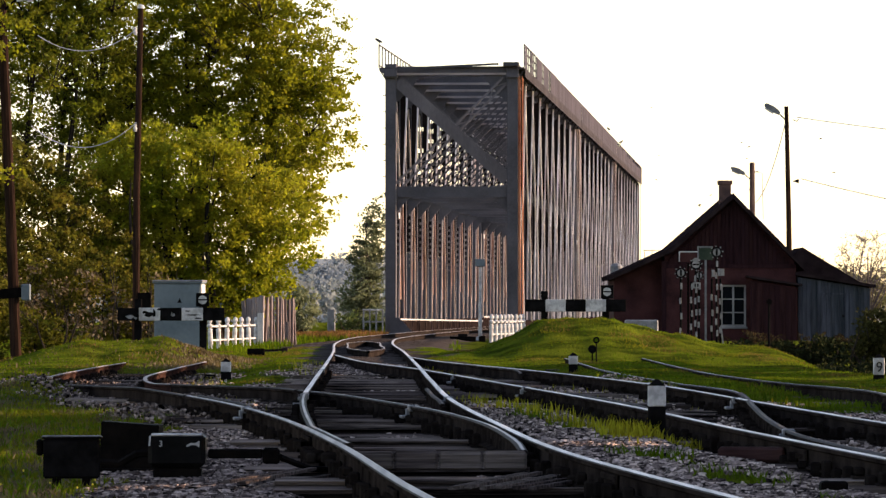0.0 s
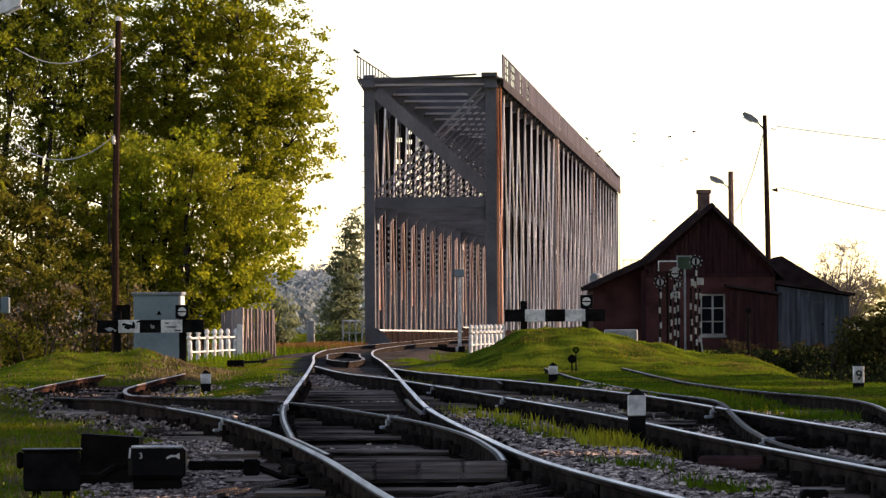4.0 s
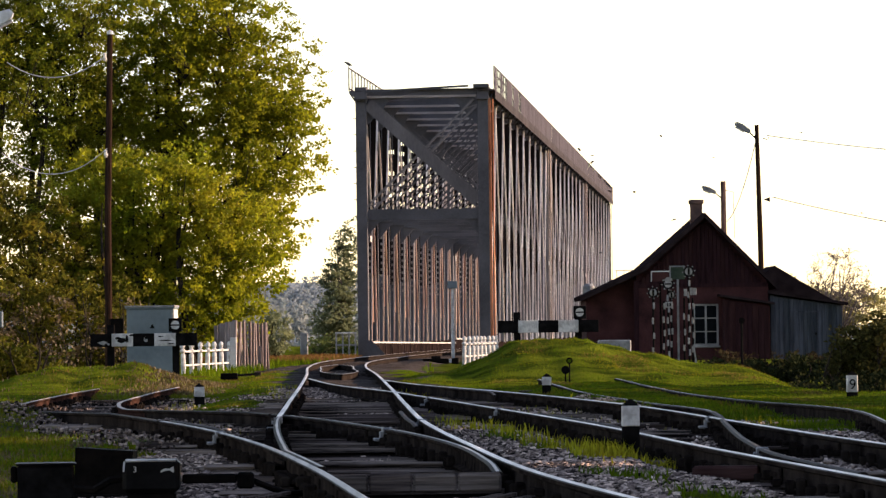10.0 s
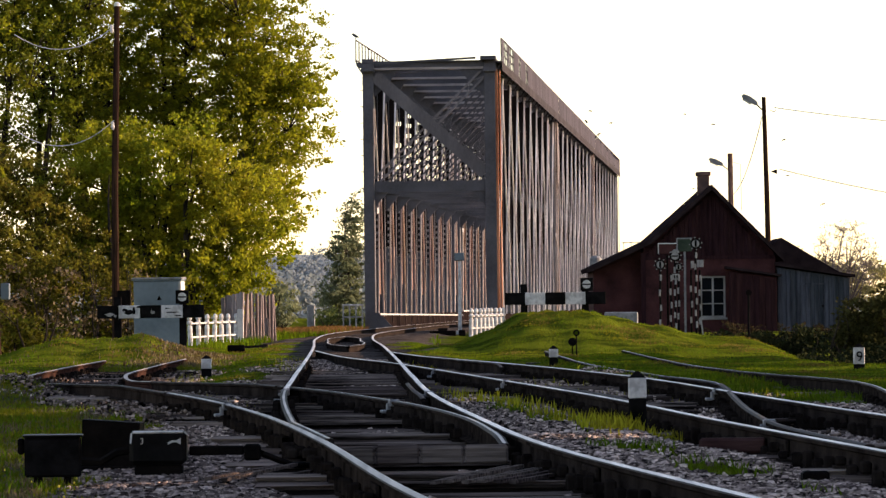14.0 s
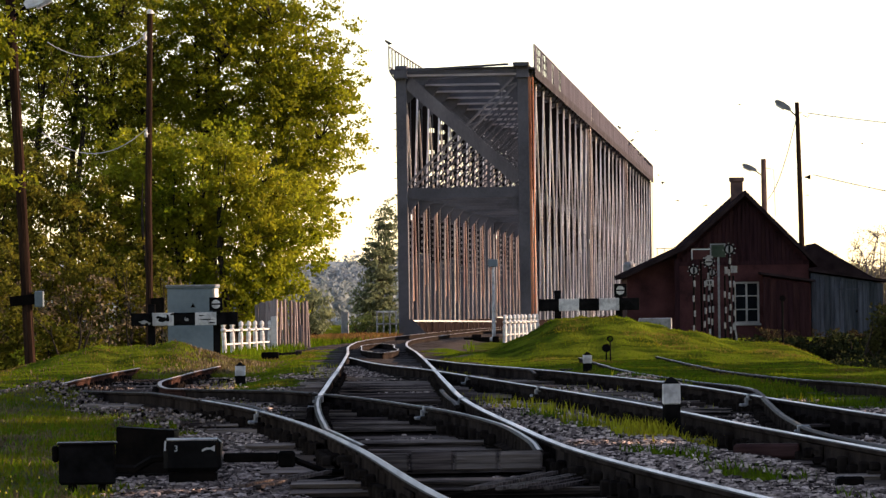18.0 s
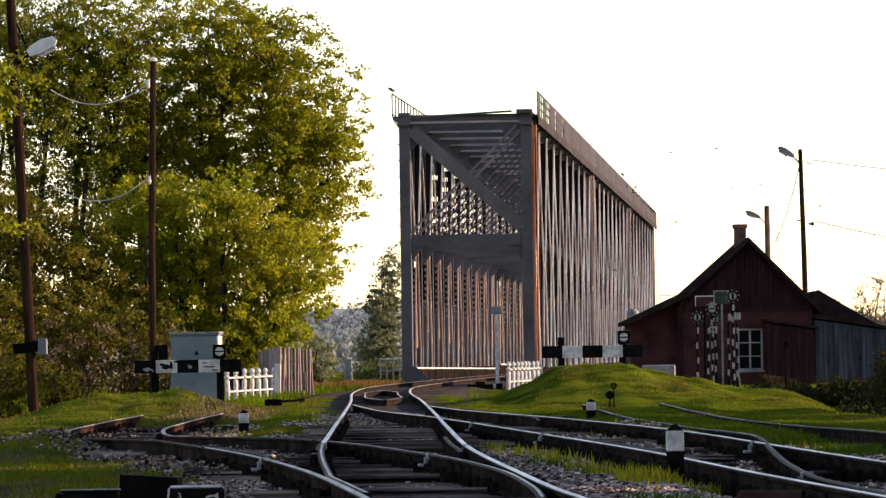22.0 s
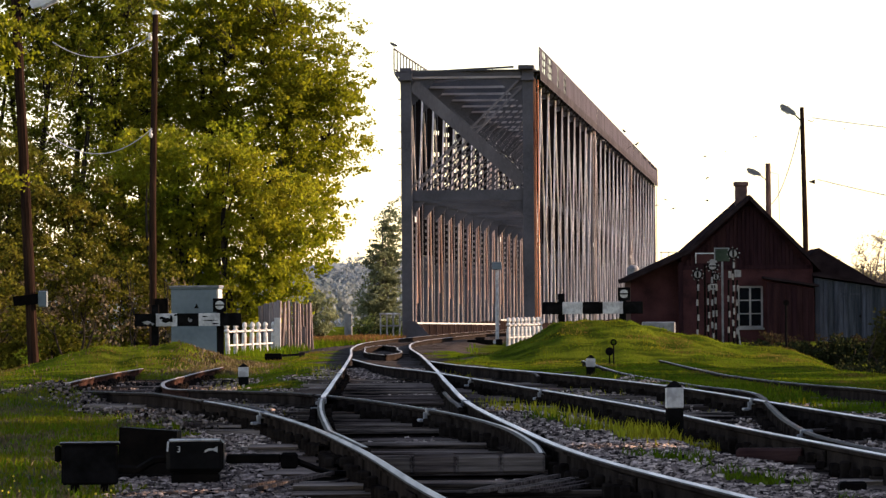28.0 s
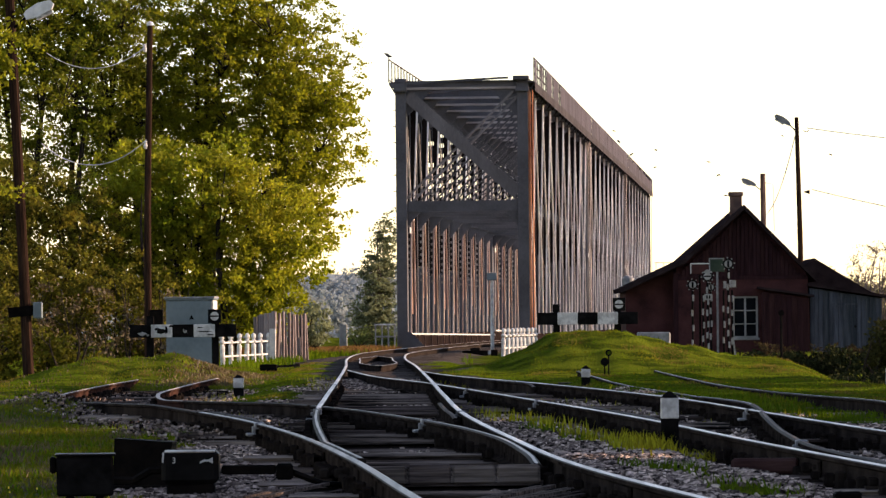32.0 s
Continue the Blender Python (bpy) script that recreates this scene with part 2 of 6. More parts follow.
FEATHER = mat("dark_feathers", (0.02, 0.02, 0.024), (0.06, 0.055, 0.055), 0.7, 0, 9, 0.1, 40)
# Twigs greyed in colour to stand for distance haze.
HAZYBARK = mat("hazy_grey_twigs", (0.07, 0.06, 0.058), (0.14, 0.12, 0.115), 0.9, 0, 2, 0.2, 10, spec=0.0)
POSTRUST = mat("brown_rusted_posts", (0.05, 0.024, 0.018), (0.13, 0.07, 0.055), 0.85, 0, 2, 0.2, 20)
COVERWOOD = mat("bleached_cover_timber", (0.018, 0.0135, 0.0115), (0.15, 0.118, 0.102), 0.85, 0, 3, 0.9, 10, grain=(0.5, 7, 7), vary=0.25, spec=0.0)
# Blue-grey air haze is put into the colours of these three far surfaces.
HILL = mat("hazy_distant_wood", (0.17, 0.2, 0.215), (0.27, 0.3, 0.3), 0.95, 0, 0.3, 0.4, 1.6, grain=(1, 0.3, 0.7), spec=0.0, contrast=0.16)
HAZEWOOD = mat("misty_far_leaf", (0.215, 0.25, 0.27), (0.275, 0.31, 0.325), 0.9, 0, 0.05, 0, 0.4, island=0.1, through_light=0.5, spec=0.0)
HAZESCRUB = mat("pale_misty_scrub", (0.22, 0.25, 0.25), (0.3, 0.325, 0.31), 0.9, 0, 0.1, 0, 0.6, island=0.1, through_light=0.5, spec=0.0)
DARKWEED = mat("dull_brown_weeds", (0.018, 0.015, 0.008), (0.05, 0.038, 0.019), 0.85, 0, 0.5, 0, 4, island=0.25, through_light=0.3, spec=0.0)
# Leaves near black: the shade along the ditch is in their colour.
HEDGE = mat("shade_dark_hedge_leaf", (0.01, 0.0125, 0.006), (0.026, 0.03, 0.012), 0.85, 0, 0.6, 0, 4, island=0.25, spec=0.0)
WATERM = mat("river_water", (0.05, 0.06, 0.07), (0.07, 0.08, 0.085), 0.15, 0, 0.2, 0.2, 2)


# ---- building helpers ----
class Shape:
    """A mesh in the making: verts, faces and one material slot number per face."""

    def __init__(self):
        self.v, self.f, self.s = [], [], []

    def add(self, verts, faces, slot=0):
        k = len(self.v)
        self.v += [tuple(p) for p in verts]
        self.f += [tuple(i + k for i in q) for q in faces]
        self.s += [slot] * len(faces)
        return self

    def box(self, x0, x1, y0, y1, z0, z1, slot=0, m=None):
        vs = [Vector((x, y, z)) for z in (z0, z1) for y in (y0, y1) for x in (x0, x1)]
        if m:
            vs = [m @ p for p in vs]
        return self.add(vs, [(0, 2, 3, 1), (4, 5, 7, 6), (0, 1, 5, 4), (2, 6, 7, 3), (0, 4, 6, 2), (1, 3, 7, 5)], slot)

    def chamfer(self, x0, x1, y0, y1, z0, z1, c, slot=0, m=None):
        """A box whose edges are all cut off by c."""
        vs, fs = [], []
        xs, ys, zs = (x0, x1), (y0, y1), (z0, z1)
        idx = {}
        for i in (0, 1):
            for j in (0, 1):
                for k in (0, 1):
                    p = Vector((xs[i], ys[j], zs[k]))
                    d = Vector(((1, -1)[i] * c, (1, -1)[j] * c, (1, -1)[k] * c))
                    for a in range(3):
                        q = p.copy()
                        for b in range(3):
                            if b != a:
                                q[b] += d[b]
                        idx[i, j, k, a] = len(vs)
                        vs.append(m @ q if m else q)
        mid = sum(vs, Vector()) / len(vs)
        for a in range(3):
            for e in (0, 1):
                b, c2 = [t for t in range(3) if t != a]
                loop = []
                for u, w in ((0, 0), (1, 0), (1, 1), (0, 1)):
                    key = [0, 0, 0]
                    key[a], key[b], key[c2] = e, u, w
                    loop.append(idx[(*key, a)])
                fs.append(loop)
            b, c2 = [t for t in range(3) if t != a]
            for u in (0, 1):
                for w in (0, 1):
                    k0, k1 = [0, 0, 0], [0, 0, 0]
                    k0[b] = k1[b] = u
                    k0[c2] = k1[c2] = w
                    k0[a], k1[a] = 0, 1
                    fs.append([idx[(*k0, b)], idx[(*k1, b)], idx[(*k1, c2)], idx[(*k0, c2)]])
        for i in (0, 1):
            for j in (0, 1):
                for k in (0, 1):
                    fs.append([idx[i, j, k, a] for a in range(3)])
        out = []
        for q in fs:
            n = (vs[q[1]] - vs[q[0]]).cross(vs[q[2]] - vs[q[0]])
            cen = sum((vs[i] for i in q), Vector()) / len(q)
            out.append(q if n.dot(cen - mid) > 0 else q[::-1])
        return self.add(vs, out, slot)

    def beam(self, p, q, w, h, slot=0, up=(0, 0, 1)):
        """A bar from p to q, w across and h along up."""
        p, q, up = Vector(p), Vector(q), Vector(up)
        d = (q - p).normalized()
        side = d.cross(up)
        if side.length < 1e-4:
            side = d.cross(Vector((0, 1, 0)))
        side.normalize()
        top = side.cross(d)
        vs = [e + side * a * w / 2 + top * b * h / 2 for e in (p, q) for a, b in ((-1, -1), (1, -1), (1, 1), (-1, 1))]
        return self.add(vs, [(0, 1, 2, 3), (7, 6, 5, 4), (0, 4, 5, 1), (1, 5, 6, 2), (2, 6, 7, 3), (3, 7, 4, 0)], slot)

    def tube(self, pts, radii, n=8, slot=0):
        pts = [Vector(p) for p in pts]
        if not isinstance(radii, (list, tuple)):
            radii = [radii] * len(pts)
        k = len(pts)
        vs = []
        for i, p in enumerate(pts):
            d = (pts[min(i + 1, k - 1)] - pts[max(i - 1, 0)]).normalized()
            a = d.cross(Vector((0.31, 0.9, 0.2))).normalized()
            b = d.cross(a)
            vs += [p + (a * math.cos(j * math.tau / n) + b * math.sin(j * math.tau / n)) * radii[i] for j in range(n)]
        fs = [(i * n + j, i * n + (j + 1) % n, (i + 1) * n + (j + 1) % n, (i + 1) * n + j) for i in range(k - 1) for j in range(n)]
        fs += [tuple(range(n))[::-1], tuple((k - 1) * n + j for j in range(n))]
        return self.add(vs, fs, slot)

    def prism(self, poly, y0, y1, slot=0):
        """A polygon in x and z, drawn out from y0 to y1."""
        n = len(poly)
        vs = [(x, y0, z) for x, z in poly] + [(x, y1, z) for x, z in poly]
        return self.add(vs, [tuple(range(n))[::-1], tuple(range(n, 2 * n))] + [(i, (i + 1) % n, n + (i + 1) % n, n + i) for i in range(n)], slot)

    def disc(self, x, y, z, r, depth, n=20, slot=0):
        """A round plate that faces the -y side."""
        ring = [(x + r * math.cos(a * math.tau / n), z + r * math.sin(a * math.tau / n)) for a in range(n)]
        return self.prism(ring, y, y + depth, slot)

    def lathe(self, x, y, prof, n=10, slot=0):
        """A turned form from a list of (radius, z)."""
        vs = [(x + r * math.cos(j * math.tau / n), y + r * math.sin(j * math.tau / n), z) for r, z in prof for j in range(n)]
        fs = [(i * n + j, i * n + (j + 1) % n, (i + 1) * n + (j + 1) % n, (i + 1) * n + j) for i in range(len(prof) - 1) for j in range(n)]
        fs += [tuple(range(n))[::-1], tuple((len(prof) - 1) * n + j for j in range(n))]
        return self.add(vs, fs, slot)

    def mesh(self, name, *mats):
        me = bpy.data.meshes.new(name)
        me.from_pydata(self.v, [], self.f)
        for m in mats:
            me.materials.append(m)
        if len(mats) > 1:
            me.polygons.foreach_set("material_index", self.s)
        bm = bmesh.new()
        bm.from_mesh(me)
        bmesh.ops.recalc_face_normals(bm, faces=bm.faces)
        bm.to_mesh(me)
        bm.free()
        return me


def part(name, shape, mats, parent=None, label=""):
    mats = mats if isinstance(mats, (list, tuple)) else [mats]
    ob = new(name, shape if isinstance(shape, bpy.types.Mesh) else shape.mesh(name, *mats))
    ob.parent = parent
    return tagged(ob, label) if label else ob


def thing(name, label, category, group="", kind="", at=(0, 0, 0), turn=0.0):
    ob = new(name)
    ob.empty_display_size = 0.2
    ob.matrix_basis = pose(*at, 0, 0, turn)
    return tagged(ob, label, category, group, kind)


def big_mesh(name, verts, faces, m):
    """A large mesh straight from numpy arrays of equal-sized faces."""
    me = bpy.data.meshes.new(name)
    k = faces.shape[1]
    me.vertices.add(len(verts))
    me.vertices.foreach_set("co", np.asarray(verts, np.float32).ravel())
    me.loops.add(faces.size)
    me.loops.foreach_set("vertex_index", faces.astype(np.int32).ravel())
    me.polygons.add(len(faces))
    me.polygons.foreach_set("loop_start", np.arange(0, faces.size, k, dtype=np.int32))
    me.materials.append(m)
    me.update(calc_edges=True)
    return me


def curve_of(points):
    """Smooth x as a function of y through a few (y, x)."""
    ys, xs = np.array([p[0] for p in points], float), np.array([p[1] for p in points], float)
    tan = np.gradient(xs, ys)

    def f(y):
        y = np.asarray(y, float)
        i = np.clip(np.searchsorted(ys, y) - 1, 0, len(ys) - 2)
        h = ys[i + 1] - ys[i]
        t = (y - ys[i]) / h
        return ((2 * t**3 - 3 * t**2 + 1) * xs[i] + (t**3 - 2 * t**2 + t) * h * tan[i] + (3 * t**2 - 2 * t**3) * xs[i + 1] + (t**3 - t**2) * h * tan[i + 1])

    f.y0, f.y1 = ys[0], ys[-1]
    return f


# ---- the tracks: rails as smooth lines, x by distance y ----
HALF = 0.79
main_c = curve_of([(8, 2.6), (27.3, 0.74), (36.2, 0.05), (46.2, -0.36), (56.7, -0.69), (71, -0.93), (90, -1.2), (121, -1.68), (150, -2.2), (172, -2.25), (205, -1.15), (237.5, 0.375), (300, 4.24), (420, 11.66), (470, 14.76)])
left_out = curve_of([(8, 1.81), (27.3, -0.05), (38.4, -0.74), (47.4, -1.42), (55.3, -2.24), (60.8, -2.98), (66, -3.75), (72, -4.8), (78, -5.75), (84, -6.2), (94, -6.4), (110, -6.4)])
left_in = curve_of([(38.2, 0.57), (45.5, 0.34), (51.3, -0.08), (55.7, -0.56), (60.8, -1.2), (66, -2.1), (72, -3.2), (78, -4.2), (84, -4.66), (95, -4.85), (112, -4.85)])
second_l = curve_of([(8, 4.9), (20, 3.85), (34.8, 2.87), (43.3, 2.37), (52.8, 1.9), (67.5, 0.92), (80.6, 0.0), (86.7, -0.45), (95.7, -1.3), (112, -2.26)])
second_r = curve_of([(8, 6.5), (20, 5.45), (34.8, 4.45), (45, 3.78), (56, 3.26), (65.2, 2.87), (69.6, 2.6), (84.3, 1.36), (97.7, -0.02), (107, -0.66)])
right_l = curve_of([(35, 2.95), (41.6, 2.74), (45.5, 2.81), (53.4, 3.09), (60, 3.36), (64.7, 3.47), (68.6, 3.38), (72.9, 3.19), (84, 2.74), (101, 2.54), (112, 2.5)])
right_r = curve_of([(38, 4.26), (45, 4.38), (53, 4.68), (60, 5.0), (64.7, 5.1), (68.6, 4.98), (75.9, 4.5), (82.8, 4.2), (91.9, 4.1), (112, 4.08)])


def side_drop(y):
    """The left siding sinks away from the main line."""
    return -0.12 * np.clip((np.asarray(y, float) - 66) / 12, 0, 1)


def right_drop(y):
    return -0.05 * np.clip((np.asarray(y, float) - 60) / 12, 0, 1)


def flat(y):
    return 0.0 * np.asarray(y, float)


def softstep(a, b, v):
    t = np.clip((v - a) / (b - a), 0, 1)
    return t * t * (3 - 2 * t)


def hump(x, y, cx, cy, sx, sy, h):
    return h * np.exp(-((x - cx) / sx) ** 2 - ((y - cy) / sy) ** 2)


def ground_z(x, y):
    x, y = np.asarray(x, float), np.asarray(y, float)
    z = -0.12 + 0.11 * softstep(84, 104, y) * softstep(2.6, 1.8, np.abs(x - main_c(np.clip(y, 8, 420)))) + 0.04 * softstep(60, 75, y)
    z = z + 0.03 * np.sin(x * 1.3 + 0.4 * y) * np.sin(0.31 * y - 0.7 * x)
    sunk = softstep(-2.6, -4.6, x) * softstep(66, 78, y)
    z = z - 0.13 * sunk * (1 - softstep(100, 108, y)) * np.where(y > 84, softstep(-8.0, -7.0, x), 1.0)
    # ballast heaped to the sleeper tops outside the rails
    yc = np.clip(y, 10, 105)
    out = np.minimum(np.abs(x - main_c(yc)), np.abs(x - 0.5 * (second_l(yc) + second_r(yc))))
    z = z + np.where(x > main_c(yc), 0.13, 0.06) * softstep(0.98, 1.2, out) * softstep(72, 60, y)
    inner = np.abs(x - 0.5 * (second_l(yc) + second_r(yc)))
    z = z + 0.06 * softstep(0.8, 0.6, inner) * softstep(84, 74, y) + 0.025 * softstep(0.8, 0.6, np.abs(x - main_c(yc))) * softstep(84, 74, y)
    # earth mounds behind the buffer ends
    z = z + hump(x, y, 2.42, 124, 1.5, 8.5, 0.79) + hump(x, y, 4.3, 124, 1.65, 9, 0.6) + hump(x, y, 6.6, 124, 2.0, 9, 0.27) + hump(x, y, 8.3, 124, 0.9, 9, 0.16)
    z = z + hump(x, y, -6.0, 118, 0.95, 6.5, 0.35) + hump(x, y, -7.7, 118.5, 1.6, 7, 0.48)
    lump = (hump(x, y, 4.0, 124, 3.4, 12, 1.0) + hump(x, y, -6.5, 118, 2.4, 9, 1.0))
    z = z + lump * (0.06 * np.sin(2.7 * x + 0.5 * y) * np.sin(0.62 * y - 1.1 * x) + 0.05 * np.sin(5.3 * x - 0.9 * y + 1) * np.sin(1.3 * y + 2 * x) + 0.025 * np.sin(11 * x + 2.1 * y) * np.sin(2.9 * y - 6 * x))
    # turf heaped over the sidings
    z = z + 0.17 * softstep(2.0, 2.7, x) * softstep(5.4, 4.4, x) * softstep(66, 76, y) * softstep(112, 104, y)
    z = z + 0.3 * hump(x, y, -5.5, 72.5, 0.8, 3.0, 1.0) + 0.1 * hump(x, y, -7.0, 84, 1.0, 14, 1.0)
    # a ditch on the right, falling ground on the left
    z = z - 0.75 * softstep(7.2, 9.6, x) * softstep(97, 112, y) * (1 - softstep(180, 197, y))
    z = z - 0.25 * softstep(-8.0, -14, x) * (1 - softstep(140, 170, y))
    # the river under the bridge
    z = z - 7.5 * softstep(243, 262, y) * (1 - softstep(424, 440, y)) * (0.5 + 0.5 * softstep(400, 20, np.abs(x)))
    return z


def grassy(x, y):
    """1 where grass grows, 0 on bare ballast."""
    x, y = np.asarray(x, float), np.asarray(y, float)
    d = np.abs(x - main_c(np.clip(y, 8, 420)))
    d2 = np.where(y < 112, np.abs(x - 0.5 * (second_l(np.clip(y, 8, 112)) + second_r(np.clip(y, 8, 107)))), 99)
    d3 = np.where(y < 104, np.abs(x - 0.5 * (left_out(np.clip(y, 8, 110)) + left_in(np.clip(y, 38.2, 112)))), 99)
    d4 = np.where((y > 35) & (y < 58), np.abs(x - 0.5 * (right_l(np.clip(y, 35, 112)) + right_r(np.clip(y, 38, 112)))), 99)
    near = np.minimum(np.minimum(d, d2), np.minimum(d3, d4))
    wob = 0.35 * np.sin(0.9 * y + 2 * x) * np.sin(1.7 * x - 0.33 * y)
    edge = np.where(x < 0, 1.3 + 0.75 * softstep(62, 40, y) - 0.85 * (d3 <= near) * softstep(70, 74, y), 1.55)
    side = x - 0.5 * (left_out(np.clip(y, 8, 110)) + left_in(np.clip(y, 38.2, 112)))
    edge = np.where(y > 150, 2.6, edge)
    edge = np.where((side > 0) & (side < 2.6) & (y > 80) & (y < 106), 1.55, edge)
    return softstep(-0.15, 0.35, near - edge + wob)


PROFILE = [(-0.066, 0), (0.066, 0), (0.066, 0.012), (0.012, 0.03), (0.009, 0.13), (0.036, 0.142), (0.036, 0.166), (0.03, 0.1745), (0.013, 0.1795), (-0.012, 0.1795), (-0.03, 0.1745), (-0.036, 0.166), (-0.036, 0.142), (-0.009, 0.13), (-0.012, 0.03), (-0.066, 0.012)]


def rail(f, y0, y1, parent, drop=flat, shift=0.0, polished=True, name="rail", flare=0.0, scale=1.0, web=RUST, head=None, wide=False):
    ys = np.arange(y0, y1 + 1e-6, 0.6 if y1 < 130 else 1.2)
    xs, zs = f(ys) + shift, drop(ys)
    if flare:
        k = np.clip((ys[0] + 1.3 - ys) / 1.3, 0, 1)
        xs = xs - flare * k
        zs = zs - 0.05 * k * k
    n, s = len(PROFILE), Shape()
    vs = [(x + px * scale, y, z + pz) for x, y, z in zip(xs, ys, zs) for px, pz in PROFILE]
    fs = [(i * n + j, i * n + (j + 1) % n, (i + 1) * n + (j + 1) % n, (i + 1) * n + j) for i in range(len(ys) - 1) for j in range(n)]
    s.add(vs, fs)
    running = (7, 8, 9) if wide else (8,)
    s.s = [1 if j % n in running else 2 if j % n in (6, 7, 9, 10) else 0 for j in range(len(fs))]
    s.add(vs[:n], [tuple(range(n))]).add(vs[-n:], [tuple(range(n))[::-1]])
    return part(name, s, [web, head or (POLISHED if polished else DULLHEAD), SHOULDER], parent)


# sleeper rows: y, x from, x to
def crossties(lo, hi, y0, y1, step=0.55, over=0.52, drop=flat):
    rnd = random.Random(int(y0 * 10))
    out = []
    y = y0
    while y < y1:
        out.append((y + rnd.uniform(-0.04, 0.04), float(lo(y)) - over + rnd.uniform(-0.06, 0.06), float(hi(y)) + over + rnd.uniform(-0.06, 0.06), float(drop(y)) + (rnd.uniform(0.005, 0.03) if rnd.random() < 0.22 else rnd.uniform(-0.075, -0.01))))
        y += step
    return out


def sleeper_mesh(length, seed):
    rnd = random.Random(seed)
    s = Shape()
    s.chamfer(-length / 2, length / 2, -0.125, 0.125, -0.045, 0.0, 0.014)
    s.chamfer(-length / 2 + 0.01, length / 2 - 0.01, -0.118, 0.118, -0.16, -0.052, 0.01)
    s.v = [(x, y + rnd.uniform(-0.02, 0.02), z + rnd.uniform(-0.012, 0.008)) for x, y, z in s.v]
    # pale upper band; lower faces get creosote with the gap shade in it
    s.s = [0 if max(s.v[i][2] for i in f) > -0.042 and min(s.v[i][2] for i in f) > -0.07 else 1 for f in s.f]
    return s


def lay(rows, parent, near=95.0):
    cache, far = {}, Shape()
    for i, (y, a, b, z) in enumerate(rows):
        length = round((b - a) * 4) / 4
        if y < near:
            key = (length, i % 4)
            if key not in cache:
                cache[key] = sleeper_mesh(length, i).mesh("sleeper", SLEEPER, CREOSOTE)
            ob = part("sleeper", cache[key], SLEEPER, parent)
            ob.matrix_basis = pose((a + b) / 2, y, z, 0, 0, random.uniform(-1.6, 1.6))
        else:
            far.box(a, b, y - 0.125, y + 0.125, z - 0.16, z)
            # far sides take the same shaded black, only tops stay pale
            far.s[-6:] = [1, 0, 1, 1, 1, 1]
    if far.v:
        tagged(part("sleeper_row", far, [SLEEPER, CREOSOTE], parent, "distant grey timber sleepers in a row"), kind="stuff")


main_l = lambda y: main_c(y) - HALF
main_r = lambda y: main_c(y) + HALF

track_main = thing("railway_track", "broad-gauge main line of worn rails on weathered timber sleepers", "railway track", kind="structure")
rail(main_r, 10, 444, track_main, wide=True)
tongue = lambda y: np.maximum(main_l(y), left_out(np.clip(y, 8, 110)) + 0.07)   # lies against the outer rail at its tip
rail(tongue, 38.6, 62, track_main, head=WORNHEAD)
rail(main_l, 62, 444, track_main, wide=True)
rail(left_out, 10, 60, track_main, head=WORNHEAD, wide=True)
blade = rail(left_in, 38.6, 64, track_main, name="switch_blade", flare=-0.02, head=WORNHEAD)
tagged(blade, "open switch blade with a bright bent tip")
rows_main = crossties(lambda y: main_l(y), lambda y: main_r(y), 14, 38, 0.55)
rows_main += crossties(lambda y: min(float(main_l(y)), float(left_out(y))), main_r, 38.2, 64, 0.53)
rows_main += crossties(main_l, main_r, 64.4, 84, 0.55)
rows_main += crossties(main_l, lambda y: max(float(main_r(y)), float(second_r(min(y, 107)))), 84, 107, 0.53)
rows_main += crossties(main_l, main_r, 107.4, 236, 0.58)
lay(rows_main, track_main)

track_left = thing("railway_siding", "overgrown siding with rusty rails ending in an earth mound", "railway track", kind="structure")
rail(left_out, 60, 75.6, track_left, drop=side_drop, polished=False)
rail(left_out, 75.6, 108, track_left, drop=side_drop, web=SIDERUST, head=TANHEAD, wide=True)
rail(left_in, 64, 75.4, track_left, drop=side_drop, polished=False)
rail(left_in, 75.4, 110, track_left, drop=side_drop, web=SIDERUST, head=TANHEAD, wide=True)
rows_left = crossties(left_out, left_in, 64.6, 106, 0.56, drop=side_drop)
lay(rows_left, track_left)

track_second = thing("railway_track", "second track of worn rails curving away past a switch", "railway track", kind="structure")
rail(second_l, 10, 111.6, track_second, wide=True)
rail(second_r, 10, 106.8, track_second, wide=True)
rail(right_l, 35.4, 62, track_second, name="switch_blade", head=DULLHEAD)
rows_second = (crossties(second_l, second_r, 14, 38, 0.55) + crossties(second_l, lambda y: max(float(second_r(y)), float(right_r(max(y, 38)))), 38.4, 60, 0.53) + crossties(second_l, second_r, 60.3, 84, 0.55))
lay(rows_second, track_second)

track_right = thing("railway_siding", "grass-grown siding with dull rails ending at a mound", "railway track", kind="structure")
rail(right_l, 62, 110, track_right, drop=right_drop, head=WORNHEAD)
rail(right_r, 40, 110, track_right, drop=right_drop, head=WORNHEAD)
lay(crossties(right_l, right_r, 60.5, 104, 0.56, drop=right_drop), track_right)

# guard rails beside the frogs
for f, y0, y1, sh, name in ((second_l, 53, 62, 0.14, track_second), (second_r, 84, 91, -0.12, track_second)):
    rail(f, y0, y1, name, shift=sh, name="check_rail", flare=-0.04 if sh > 0 else 0.04, scale=0.8, polished=False)
rail(main_r, 57.2, 65, track_main, shift=-0.14, name="check_rail", flare=-0.05, scale=0.8, polished=False)
rail(left_out, 54, 60, track_main, shift=0.14, name="check_rail", flare=-0.04, scale=0.8, polished=False)
# a pair of inner guard rails drawn together to a point
lens = curve_of([(122, 0.0), (128, 0.36), (140, 0.42), (152, 0.36), (158, 0.0)])
for sg in (-1, 1):
    rail(lambda y, sg=sg: main_c(y) + sg * lens(y) * 1.0 + 0.0, 122, 158, track_main, name="guard_rail", scale=0.9)


